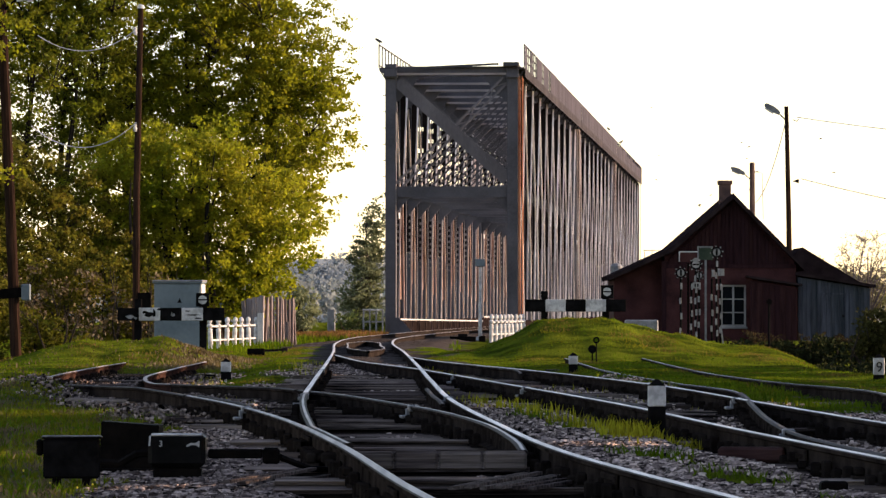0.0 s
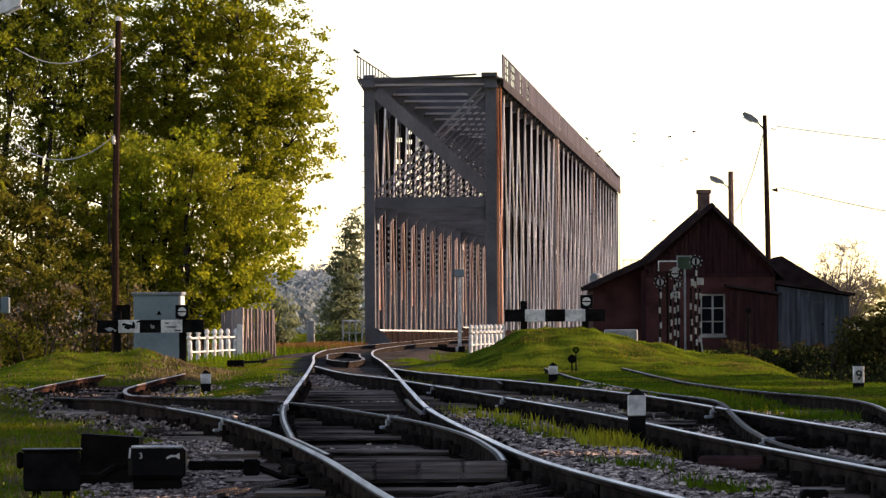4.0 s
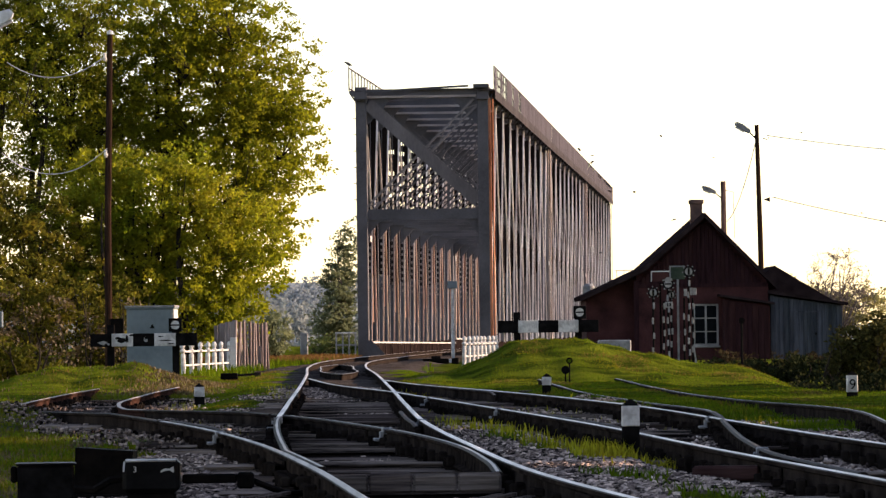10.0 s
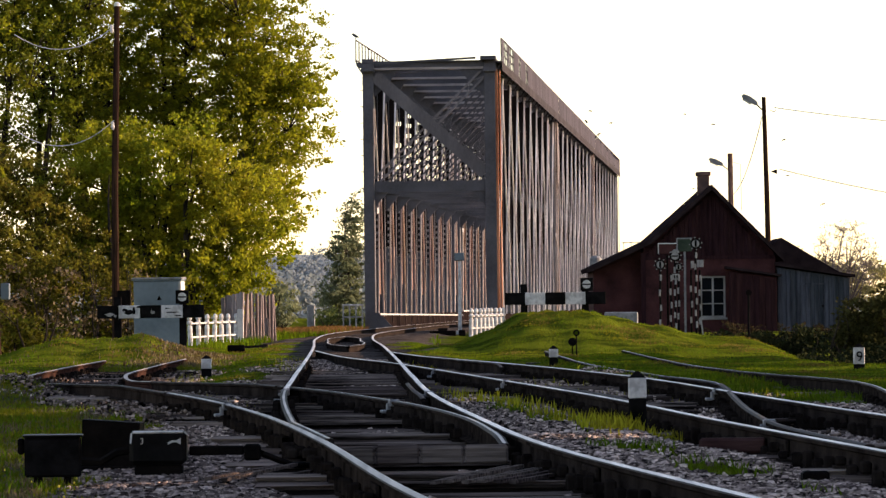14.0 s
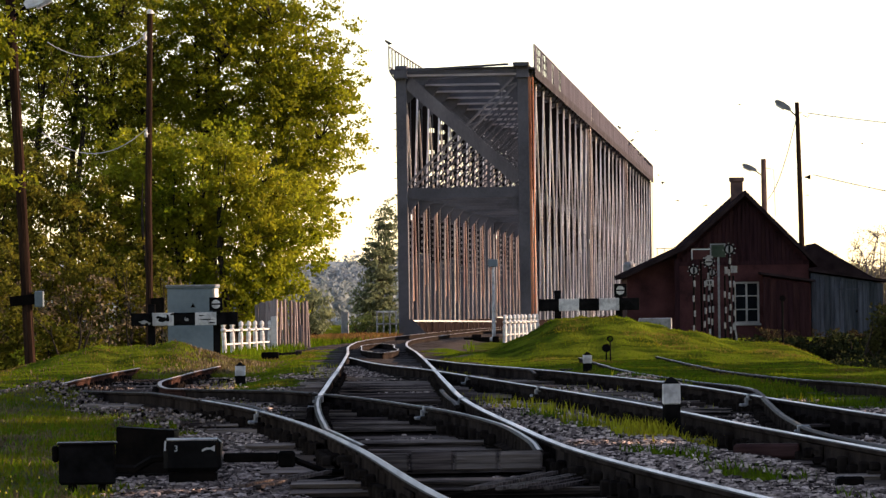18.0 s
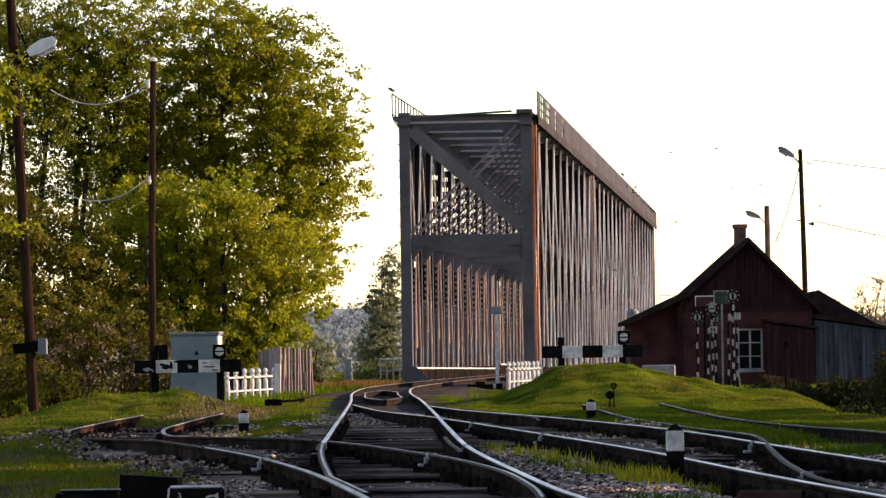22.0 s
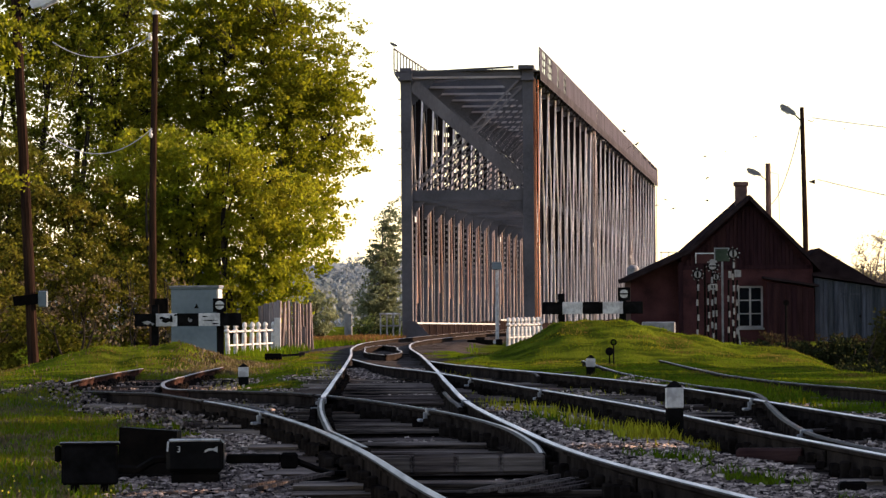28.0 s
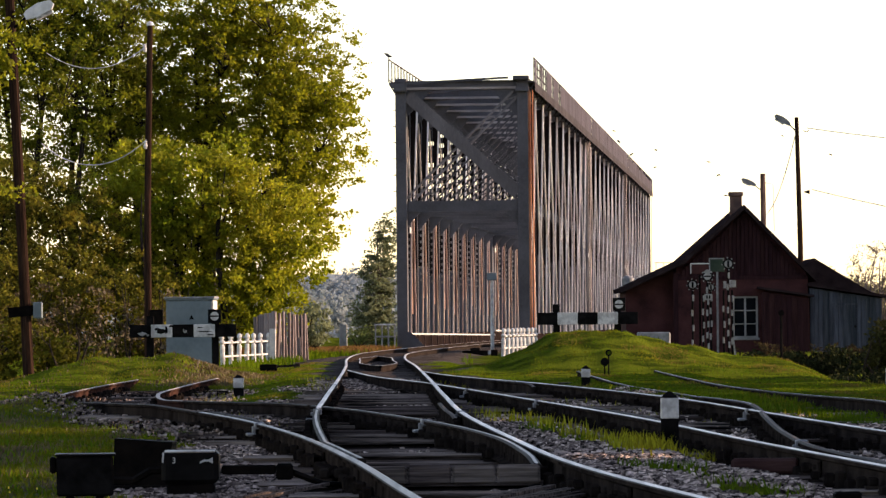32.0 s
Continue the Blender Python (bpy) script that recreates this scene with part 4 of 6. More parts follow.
                part("diagonal", s, BARPAINT if sg > 0 else BARWARM, t)
            if sg < 0:
                # riveted plate that fills the upper part of the fork
                zl = 1.55 + 0.25 * ((i * 3) % 4)
                half = STEP * 0.17 * (zm - zl) / (zm - BOTTOM - 0.2)
                s = Shape().add([(x + 0.12, ym - half, zl), (x + 0.12, ym + half, zl), (x + 0.12, ym + 0.22, zm), (x + 0.12, ym - 0.22, zm), (x + 0.132, ym - half, zl), (x + 0.132, ym + half, zl), (x + 0.132, ym + 0.22, zm), (x + 0.132, ym - 0.22, zm)], [(0, 1, 2, 3), (7, 6, 5, 4), (0, 4, 5, 1), (1, 5, 6, 2), (2, 6, 7, 3), (3, 7, 4, 0)])
                part("fork_plate", s, FORKBROWN, t)
        for f, yy in ((0.5, y0), (0.5, y1)):
            s = Shape().beam((x, yy, TOP - 0.3), (x, yy + (STEP / 2 if yy == y0 else -STEP / 2), STRUT + 1.4), 0.1, 0.1, up=(1, 0, 0))
            part("diagonal", s, BARWARM, t)
        # stay plates with bolts half way up
        for y in ys[1:-1]:
            part("stay_plate", Shape().box(x - 0.18, x + 0.18, y - 0.12, y + 0.12, STRUT - 0.25, STRUT + 0.2), BRIDGEDARK, t)
    for i, y in enumerate(ys):
        end = i in (0, PANELS)
        s = Shape()
        low = 0.14 if end else 0.25
        s.box(-WIDE / 2 + 0.2, WIDE / 2 - 0.2, y - 0.1, y + 0.1, TOP - low, TOP + 0.1)
        s.box(-WIDE / 2 + 0.2, WIDE / 2 - 0.2, y - 0.22, y + 0.22, TOP + 0.1, TOP + 0.14)
        part("top_strut", s, BRIDGEDARK, t)
        part("flange", Shape().box(-WIDE / 2 + 0.2, WIDE / 2 - 0.2, y - 0.16, y + 0.16, TOP - low - 0.1, TOP - low - 0.005), LATTICE, t)
        s = Shape()
        d = 0.28 if end else 0.22
        s.box(-WIDE / 2 + 0.24, WIDE / 2 - 0.24, y - 0.12, y + 0.12, STRUT - d, STRUT + d * 0.7)
        part("sway_strut", s, BRIDGEDARK, t)
        for sg in (-1, 1):
            s = Shape()
            if i == 0 and index == 0 and sg < 0:
                s.beam((sg * (WIDE / 2 - 0.3), y - 0.18, TOP - 0.5), (-sg * (WIDE / 2 - 0.25), y - 0.18, STRUT + 0.5), 0.1, 0.55, up=(0, 0, 1))
                s.beam((sg * (WIDE / 2 - 0.3), y - 0.24, TOP - 0.5), (-sg * (WIDE / 2 - 0.25), y - 0.24, STRUT + 0.5), 0.03, 0.12, up=(0, 0, 1))
            else:
                laced(s, (sg * (WIDE / 2 - 0.3), y - 0.06 * sg, TOP - 0.45), (-sg * (WIDE / 2 - 0.3), y - 0.06 * sg, STRUT + 0.2), 0.4 if end else 0.32, 0.1)
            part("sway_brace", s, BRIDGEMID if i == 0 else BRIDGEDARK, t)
            s = Shape().prism([(sg * (WIDE / 2 - 0.2), TOP - 0.25), (sg * (WIDE / 2 - 1.3), TOP - 0.25), (sg * (WIDE / 2 - 1.0), TOP - 0.7), (sg * (WIDE / 2 - 0.2), TOP - 1.5)], y - 0.03, y + 0.03)
            part("gusset", s, BRIDGEDARK, t)
            s = Shape().prism([(sg * (WIDE / 2 - 0.2), STRUT - 0.2), (sg * (WIDE / 2 - 0.9), STRUT - 0.2), (sg * (WIDE / 2 - 0.2), STRUT - 1.0)], y - 0.03, y + 0.03)
            part("gusset", s, BRIDGEDARK, t)
        s = Shape().box(-WIDE / 2 + 0.2, WIDE / 2 - 0.2, y - 0.15, y + 0.15, -0.75, -0.18)
        part("floor_beam", s, BRIDGE, t)
    for i in range(PANELS):
        for k in (-1, 1):
            s = Shape().beam((-k * (WIDE / 2 - 0.3), ys[i], TOP - 0.05 + 0.04 * k), (k * (WIDE / 2 - 0.3), ys[i + 1], TOP - 0.05 + 0.04 * k), 0.2, 0.07)
            part("top_lateral", s, BRIDGEDARK, t)
    for sg in (-1, 1):
        part("stringer", Shape().box(sg * 0.95 - 0.1, sg * 0.95 + 0.1, y0, y1, -0.7, -0.17), BRIDGE, t)
    s = Shape()
    y = 0.4
    while y < SPAN - 0.3:
        s.box(-1.5, 1.5, y - 0.12, y + 0.12, -0.17, -0.005)
        y += 0.55
    tagged(part("deck_timbers", s, SLEEPER, t, "rows of dark timber bridge sleepers"), kind="stuff")
    # walkways on the top chords
    for sg in (-1, 1):
        x = sg * (WIDE / 2 + 0.52)
        s = Shape().box(min(x, x - sg * 0.75), max(x, x - sg * 0.75), 0.0, SPAN, TOP + 0.02, TOP + 0.09)
        y = 0.4
        while y < SPAN:
            s.beam((x - sg * 0.3, y, TOP - 0.45), (x, y, TOP + 0.02), 0.06, 0.06)
            y += STEP / 2
        part("walkway", s, MESHPANEL, t)
        rails_ = Shape()
        y = 0.08
        while y < SPAN:
            part("railing_post", Shape().box(x - 0.025, x + 0.025, y - 0.03, y + 0.03, TOP + 0.09, TOP + 1.12), MESHPANEL, t)
            y += STEP / 4
        for z in ((TOP + 0.4, TOP + 0.75, TOP + 1.1) if sg > 0 else (TOP + 0.2, TOP + 1.1)):
            rails_.box(x - 0.02, x + 0.02, 0.05, SPAN - 0.02, z - 0.025, z + 0.025)
        part("railing", rails_, MESHPANEL, t)
        if sg > 0:
            rnd = random.Random(30 + index)
            y, k = 0.15, 0
            while y < SPAN - 1.2:
                w = STEP / 4 - 0.06
                gap = index == 0 and k in (1, 2, 4, 5, 9, 13)
                if not gap:
                    p = Shape().box(x + 0.028, x + 0.045, y, y + w, TOP + 0.065, TOP + 1.08 + (rnd.uniform(-0.03, 0.03) if index < 2 else rnd.uniform(-0.3, 0.05)))
                    part("cladding_sheet", p, CLADDING, t)
                y += STEP / 4
                k += 1
            part("fascia", Shape().box(x + 0.028, x + 0.05, 0.1, SPAN - 0.1, TOP - 0.34, TOP + 0.06), FASCIA, t)
    # small pale plates on the posts
    for x, y, z in ((WIDE / 2 + 0.32, SPAN - 0.55, 4.9), (-WIDE / 2 + 0.32, 0.9, 5.25)):
        part("number_plate", Shape().chamfer(x - 0.02, x + 0.02, y - 0.45, y + 0.35, z - 0.12, z + 0.14, 0.008), WHITE, t, "small pale enamel plate")
    s = Shape()
    xr = -WIDE / 2 + 0.32
    s.beam((xr, 0.4, 0.66), (xr, SPAN - 0.4, 0.42), 0.06, 0.07)
    part("hand_rail", s, WHITE, t, "low white-painted deck rail")
    for k in range(13):
        y = 0.6 + k * 4.6
        part("hand_rail_post", Shape().beam((xr, y, 0.0), (xr, y, 0.64 - 0.004 * y), 0.05, 0.05, up=(0, 1, 0)), POSTRUST, t)
    if index == 0:
        part("roof_pipe", Shape().beam((-2.55, -0.3, TOP + 0.01), (2.1, -0.3, TOP + 0.225), 0.08, 0.09), BRIDGEDARK, t)
        part("walkway_end", Shape().chamfer(2.3, 3.0, -0.32, 0.3, TOP + 0.13, TOP + 0.31, 0.02), BRIDGEDARK, t)
        part("foot_plate", Shape().prism([(-2.7, -0.05), (-1.55, -0.05), (-2.3, 0.72), (-2.7, 0.8)], -0.3, -0.262), BRIDGEDARK, t)
        part("corbel", Shape().prism([(-3.2, TOP + 0.02), (-2.4, TOP + 0.02), (-2.4, TOP - 0.3), (-2.9, TOP - 0.3)], -0.34, -0.262), BRIDGEDARK, t)
    # step irons up the portal posts
    if index == 0:
        for sg in (-1, 1):
            for k in range(14):
                xo = sg * (WIDE / 2 + 0.24)
                part("step_iron", Shape().box(min(xo, xo + sg * 0.12), max(xo, xo + sg * 0.12), 0.1, 0.13, 1.2 + 0.72 * k, 1.235 + 0.72 * k), BRIDGEDARK, t)
    return t


for index in range(3):
    bridge_span(index)
for k in range(4):
    lo, hi = (-1.2, 1.4) if k in (0, 3) else (-1.6, 1.6)
    s = Shape()
    s.prism([(-3.9, -7.6), (3.9, -7.6), (3.5, -1.35), (3.9, -1.3), (3.9, -0.85), (-3.9, -0.85), (-3.9, -1.3), (-3.5, -1.35)], lo, hi)
    pier = tagged(part("bridge_pier", s, CONCRETE), "grey concrete bridge pier with a projecting cap", "bridge pier", "piers of the bridge", "structure")
    pier.matrix_basis = BR @ pose(0, k * SPAN, 0)


# ---- level-headed small signs of the yard ----
def marker_post(x, y, w, h, white, label, digit=False, z=None):
    """A square post with a pointed cap, white above and black below."""
    z = float(ground_z(x, y)) - 0.02 if z is None else z
    t = thing("marker_post", label, "marker post", "white and black track marker posts", at=(x, y, z), turn=random.uniform(-3, 3))
    part("base", Shape().chamfer(-w / 2, w / 2, -w / 2, w / 2, 0, h - white, 0.008), BLACK, t)
    part("white_band", Shape().chamfer(-w / 2 - 0.002, w / 2 + 0.002, -w / 2 - 0.002, w / 2 + 0.002, h - white, h - 0.16 * w / 0.15 * 0.35, 0.008), WHITE, t, "dulled white painted band")
    k = h - 0.16 * w / 0.15 * 0.35
    cap = Shape().add([(-w / 2, -w / 2, k), (w / 2, -w / 2, k), (w / 2, w / 2, k), (-w / 2, w / 2, k), (-0.015, -0.015, h), (0.015, -0.015, h), (0.015, 0.015, h), (-0.015, 0.015, h)], [(0, 1, 5, 4), (1, 2, 6, 5), (2, 3, 7, 6), (3, 0, 4, 7), (4, 5, 6, 7), (3, 2, 1, 0)])
    part("cap", cap, BLACK, t)
    return t


marker_post(1.855, 46.6, 0.15, 0.59, 0.235, "white-over-black square marker post standing in grass between two tracks")
marker_post(2.33, 96, 0.16, 0.38, 0.21, "small white-over-black marker post beside the second track")
marker_post(-3.88, 96, 0.17, 0.42, 0.24, "small pale marker post with a dark pointed cap on gravel")
nine = marker_post(7.55, 93, 0.18, 0.46, 0.36, "white marker post numbered nine in the grass")


def letters(text, size, x, y, z, material, parent, name="lettering"):
    cu = bpy.data.curves.new(name, "FONT")
    cu.body, cu.size, cu.extrude, cu.align_x = text, size, 0.003, "CENTER"
    tmp = bpy.data.objects.new(name, cu)
    scene.collection.objects.link(tmp)
    me = bpy.data.meshes.new_from_object(tmp.evaluated_get(bpy.context.evaluated_depsgraph_get()))
    bpy.data.objects.remove(tmp)
    me.materials.clear()
    me.materials.append(material)
    ob = new(name, me)
    ob.parent = parent
    ob.matrix_basis = pose(x, y, z, 90, 0, 0)
    return ob


letters("9", 0.25, 0.0, -0.1, 0.15, BLACK, nine, "numeral")


def dwarf_disc(x, y, h, r, label):
    t = thing("disc_sign", label, "sign", at=(x, y, float(ground_z(x, y))))
    part("stem", Shape().tube([(0, 0, -0.05), (0, 0, h - r)], 0.015, 6), DARKIRON, t)
    part("disc", Shape().disc(0, -0.02, h, r, 0.03), BLACK, t)
    return t


dwarf_disc(3.03, 109, 0.3, 0.085, "small round black disc on a thin stem in grass")
part("inset", Shape().disc(0, -0.024, 0.47, 0.038, 0.004), GRASSBLADE, dwarf_disc(3.17, 111, 0.47, 0.066, "small black ring sign on a thin stem"))


def buffer_board(x, y, zb, zt, w, gz, sign_x, label):
    """A striped beam on two posts with a round signal plate."""
    t = thing("buffer_stop", label, "buffer stop", "striped buffer stops behind mounds", at=(x, y, 0))
    n = 5
    for i in range(n):
        a, b = -w / 2 + w * i / n, -w / 2 + w * (i + 1) / n
        part("board_section", Shape().chamfer(a, b, -0.06, 0.06, zb, zt, 0.008), WHITE if i % 2 else BLACK, t, "white painted section" if i % 2 else "black painted section")
    for px, top in ((-0.31 * w, zt + 0.22), (0.3 * w, zt + 0.05)):
        part("post", Shape().chamfer(px - 0.09, px + 0.09, 0.065, 0.22, gz - 0.3, top, 0.01), BLACK, t)
    sz = zt + 0.2
    plate = part("sign_plate", Shape().chamfer(sign_x - 0.165, sign_x + 0.165, -0.03, 0.0, sz - 0.17, sz + 0.17, 0.006), BLACK, t)
    d = Shape().disc(sign_x, -0.036, sz, 0.11, 0.006)
    part("white_disc", d, WHITE, plate)
    part("black_bar", Shape().box(sign_x - 0.11, sign_x + 0.11, -0.041, -0.037, sz - 0.018, sz + 0.018), BLACK, plate)
    part("sign_stem", Shape().box(sign_x + 0.0, sign_x + 0.05, 0.0, 0.05, zt - 0.1, sz), BLACK, t)
    return t


buffer_board(3.46, 140, 1.06, 1.38, 2.62, 0.2, 0.82, "black-and-white striped buffer beam with a round signal plate behind a mound")
buffer_left = buffer_board(-6.79, 134, 0.84, 1.16, 2.66, 0.0, 0.79, "weathered black-and-white striped buffer beam with a round signal plate")

# flaked paint on the weathered beam
t = buffer_left
for k, (fx, fz, w, q, m) in enumerate(((-1.02, 0.93, 0.3, 0.06, DULLWHITE), (-0.88, 0.9, 0.1, 0.04, DULLWHITE), (-0.56, 1.0, 0.3, 0.1, BLACK), (-0.42, 1.03, 0.1, 0.14, BLACK), (-0.66, 1.05, 0.12, 0.05, BLACK), (0.06, 0.98, 0.14, 0.05, DULLWHITE), (0.02, 1.01, 0.03, 0.06, DULLWHITE), (0.55, 0.98, 0.5, 0.02, BLACK), (0.42, 1.08, 0.2, 0.02, BLACK), (0.68, 0.9, 0.22, 0.025, BLACK), (-0.3, 1.12, 0.12, 0.04, BLACK))):
    rag = [(fx + w * 0.5 * math.cos(a) * (0.75 + 0.25 * math.sin(3 * a + k)), fz + q * math.sin(a) * (0.75 + 0.25 * math.cos(5 * a + k))) for a in [j * math.tau / 9 for j in range(9)]]
    part("paint_flake", Shape().prism(rag, -0.064, -0.0605), m, t)

# relay cabinet
t = thing("relay_cabinet", "pale blue-grey steel relay cabinet with a warning triangle", "cabinet", at=(-7.34, 150, 0.0), turn=-5)
part("body", Shape().chamfer(-0.68, 0.64, -0.42, 0.42, -0.1, 1.84, 0.015), CABINET, t)
part("roof", Shape().chamfer(-0.72, 0.68, -0.47, 0.47, 1.842, 1.885, 0.01), CABINET, t)
# lip coloured pale for sun grazing the roof edge
part("roof_lip", Shape().chamfer(-0.73, 0.69, -0.49, 0.48, 1.886, 1.935, 0.012), DULLWHITE, t, "roof lip coloured pale as if sunlit")
d = part("door", Shape().chamfer(-0.645, 0.605, -0.437, -0.422, 0.06, 1.8, 0.006), CABINET, t)
part("handle", Shape().chamfer(0.5, 0.535, -0.46, -0.438, 0.85, 1.02, 0.005), DARKIRON, d)
for z in (0.35, 1.5):
    part("hinge", Shape().chamfer(-0.665, -0.635, -0.452, -0.438, z - 0.08, z + 0.08, 0.004), CABINET, d)
part("warning_triangle", Shape().prism([(-0.03, 1.3), (0.11, 1.3), (0.04, 1.43)], -0.443, -0.438), DARKIRON, d, "small dark warning triangle")
# sunlight on the right side drawn as a white strip
part("sunlit_edge_strip", Shape().box(0.642, 0.652, -0.4, 0.4, 0.0, 1.82), WHITE, t, "white strip painted as sunlight on the side")


# ---- fences ----
def picket(s_h):
    r = 0.07
    return Shape().lathe(0, 0, [(r, -0.05), (r, s_h * 0.62), (r * 0.6, s_h * 0.66), (r * 1.25, s_h * 0.72), (r * 1.25, s_h * 0.76), (r * 0.6, s_h * 0.8), (r * 1.1, s_h * 0.88), (r * 0.9, s_h * 0.96), (r * 0.2, s_h)], 8)


def picket_fence(p, q, n, h, label):
    p, q = Vector(p), Vector(q)
    t = thing("picket_fence", label, "fence")
    me = picket(h).mesh("picket", WHITE)
    for i in range(n):
        c = p.lerp(q, i / (n - 1))
        ob = part("picket", me, WHITE, t)
        ob.matrix_basis = pose(*c, random.uniform(-3, 3), random.uniform(-3, 3), 0)
    for z in (0.3, 0.72):
        part("fence_rail", Shape().beam(p + Vector((0, 0.07, h * z)), q + Vector((0, 0.07, h * z)), 0.04, 0.05), CONCRETE, t)
    return t


picket_fence((-6.92, 160, -0.1), (-6.0, 172, -0.1), 7, 0.98, "low white concrete picket fence with turned tops beside the cabinet")
picket_fence((1.66, 186, -0.06), (3.0, 198, -0.06), 9, 1.0, "white concrete picket fence with turned tops beside the bridge approach")
part("post", Shape().chamfer(-5.95, -5.75, 171.9, 172.1, -0.1, 1.0, 0.01), CONCRETE, thing("fence_end_post", "grey concrete end post of the low fence", "fence post"))

t = thing("board_fence", "tall grey board fence with gaps, lit along its edges", "fence")
rnd = random.Random(8)
for i in range(10):
    f = i / 9
    x, y, h = -6.8 + 0.8 * f, 184 - 7 * f, 1.42 + 0.14 * f
    ob = part("fence_board", Shape().chamfer(-0.3, 0.3, -0.014, 0.014, -0.15, h + rnd.uniform(-0.03, 0.03), 0.005), FENCEWOOD, t)
    ob.matrix_basis = pose(x, y, 0, rnd.uniform(-2, 2), rnd.uniform(-2, 2), -78)
for i in range(12):
    f = i / 11
    x, y = -5.96 + 1.06 * f, 177 + 0.8 * f
    h = 1.56 - 0.1 * f + rnd.uniform(-0.05, 0.03)
    ob = part("fence_board", Shape().chamfer(-0.05, 0.05, -0.026, 0.026, -0.15, h, 0.005), FENCEWOOD, t)
    ob.matrix_basis = pose(x, y, 0, rnd.uniform(-2, 2), rnd.uniform(-2.5, 2.5), -rnd.uniform(28, 48))
for z in (0.35, 1.05):
    part("fence_rail", Shape().beam((-5.98, 177.18, z), (-4.88, 178.0, z), 0.04, 0.08), FENCEWOOD, t)
part("gate_plank", Shape().chamfer(-5.22, -5.1, 177.2, 177.24, 0.1, 0.7, 0.006), FENCEWOOD, t)

# concrete pillar and white gate by the abutment
part("shaft", Shape().chamfer(-5.6, -5.22, 259.8, 260.2, -6.6, 1.09, 0.03), LAMPGREY, thing("pillar", "slim grey concrete pillar in the meadow", "pillar"))
t = thing("gate_railing", "low white pipe railing at the bridge abutment", "railing")
for x in (-3.5, -3.22, -2.94, -2.66):
    part("post", Shape().tube([(x, 236.4, -0.1), (x, 236.4, 1.1)], 0.04, 8), LAMPGREY, t)
for z in (0.55, 1.08):
    part("bar", Shape().tube([(-3.55, 236.4, z), (-2.6, 236.4, z)], 0.04, 8), WHITE if z > 1 else LAMPGREY, t)

# slim white signal post
t = thing("signal_post", "slim white post carrying a small grey signal box", "signal post", at=(1.42, 205, -0.06))
part("post", Shape().tube([(0, 0, -0.1), (0, 0, 2.9)], [0.075, 0.06], 10), WHITE, t)
part("box", Shape().chamfer(-0.19, 0.19, -0.12, 0.12, 2.8, 3.1, 0.02), CABINET, t, "grey signal box")
part("foot", Shape().chamfer(-0.16, 0.16, -0.16, 0.16, -0.1, 0.12, 0.02), CONCRETE, t)


# ---- poles, lamps and wires ----
def lamp_head(parent, x, y, z, reach, tilt, size=1.0, thick=1.0):
    sg = 1 if reach > 0 else -1
    arm = part("lamp_arm", Shape().tube([(x, y, z), (x + reach * 0.45, y, z + 0.18), (x + reach * 0.7, y, z + 0.3)], 0.03, 6), DARKIRON, parent)
    h = Shape()
    prof = [(0.0, 0.05), (0.12, 0.09), (0.45, 0.11), (0.75, 0.07), (0.8, 0.0), (0.7, -0.06), (0.3, -0.07), (0.02, -0.04)]
    h.prism([(a * size, b * size * thick) for a, b in prof], -0.13 * size, 0.13 * size)
    head = part("lamp_head", h, ALU if thick > 1.5 else LAMPGREY, parent, "grey street lamp head")
    head.matrix_basis = pose(x + reach * 0.66, y, z + 0.28, 0, -tilt, 0 if sg > 0 else 180)
    g = part("lens", Shape().box(0.25 * size, 0.68 * size, -0.1 * size, 0.1 * size, -0.11 * size * thick, -0.068 * size * thick), WHITE, head)
    return head


def wire(name, a, b, sag, r, label, material=WIRE, n=14):
    a, b = Vector(a), Vector(b)
    s = Shape().tube([a.lerp(b, i / n) - Vector((0, 0, sag * 4 * (i / n) * (1 - i / n))) for i in range(n + 1)], r, 5)
    return tagged(part(name, s, material), label, "wire")


t = thing("utility_pole", "dark tarred timber pole leaning slightly before the trees", "utility pole", at=(-9.84, 172, -0.1))
part("pole", Shape().tube([(0, 0, -0.3), (0.02, 0, 5), (0.15, 0, 10.9)], [0.125, 0.115, 0.09], 10), POLEWOOD, t)
part("box", Shape().chamfer(0.08, 0.5, -0.2, 0.05, 1.0, 1.75, 0.02), DARKIRON, t, "dark switch box")
for z in (7.0, 10.1):
    part("insulator", Shape().lathe(-0.02, -0.12, [(0.04, z - 0.1), (0.07, z), (0.04, z + 0.08), (0.06, z + 0.12), (0.02, z + 0.16)], 8), WHITE, t)
part("cap", Shape().lathe(0.15, 0, [(0.1, 10.86), (0.11, 10.95), (0.02, 11.0)], 8), ALU, t)
wire("wire", (-9.8, 171.9, 10.1), (-13.0, 172, 9.9), 0.6, 0.016, "slack pale cable looping from the pole into trees")
wire("wire", (-9.82, 171.9, 7.1), (-13.2, 172, 7.0), 0.75, 0.016, "slack pale cable looping low into the trees")

t = thing("street_lamp", "leaning dark timber lamp pole with a grey lamp head", "street lamp", at=(-9.36, 118, -0.3))
part("pole", Shape().tube([(0, 0, -0.2), (-0.17, 0, 4), (-0.5, 0, 11.5)], [0.125, 0.115, 0.1], 10), POLEWOOD, t)
lamp_head(t, -0.36, -0.05, 7.95, 0.5, 26, 0.88, 1.75)
part("junction_box", Shape().chamfer(0.1, 0.3, -0.16, 0.02, 1.62, 1.98, 0.02), CABINET, t, "grey junction box")
part("cross_bar", Shape().beam((-0.45, -0.1, 1.75), (0.1, -0.1, 1.8), 0.06, 0.22), DARKIRON, t)
part("stay", Shape().beam((-0.28, -0.1, 8.9), (0.1, -0.1, 8.0), 0.03, 0.03), DARKIRON, t)

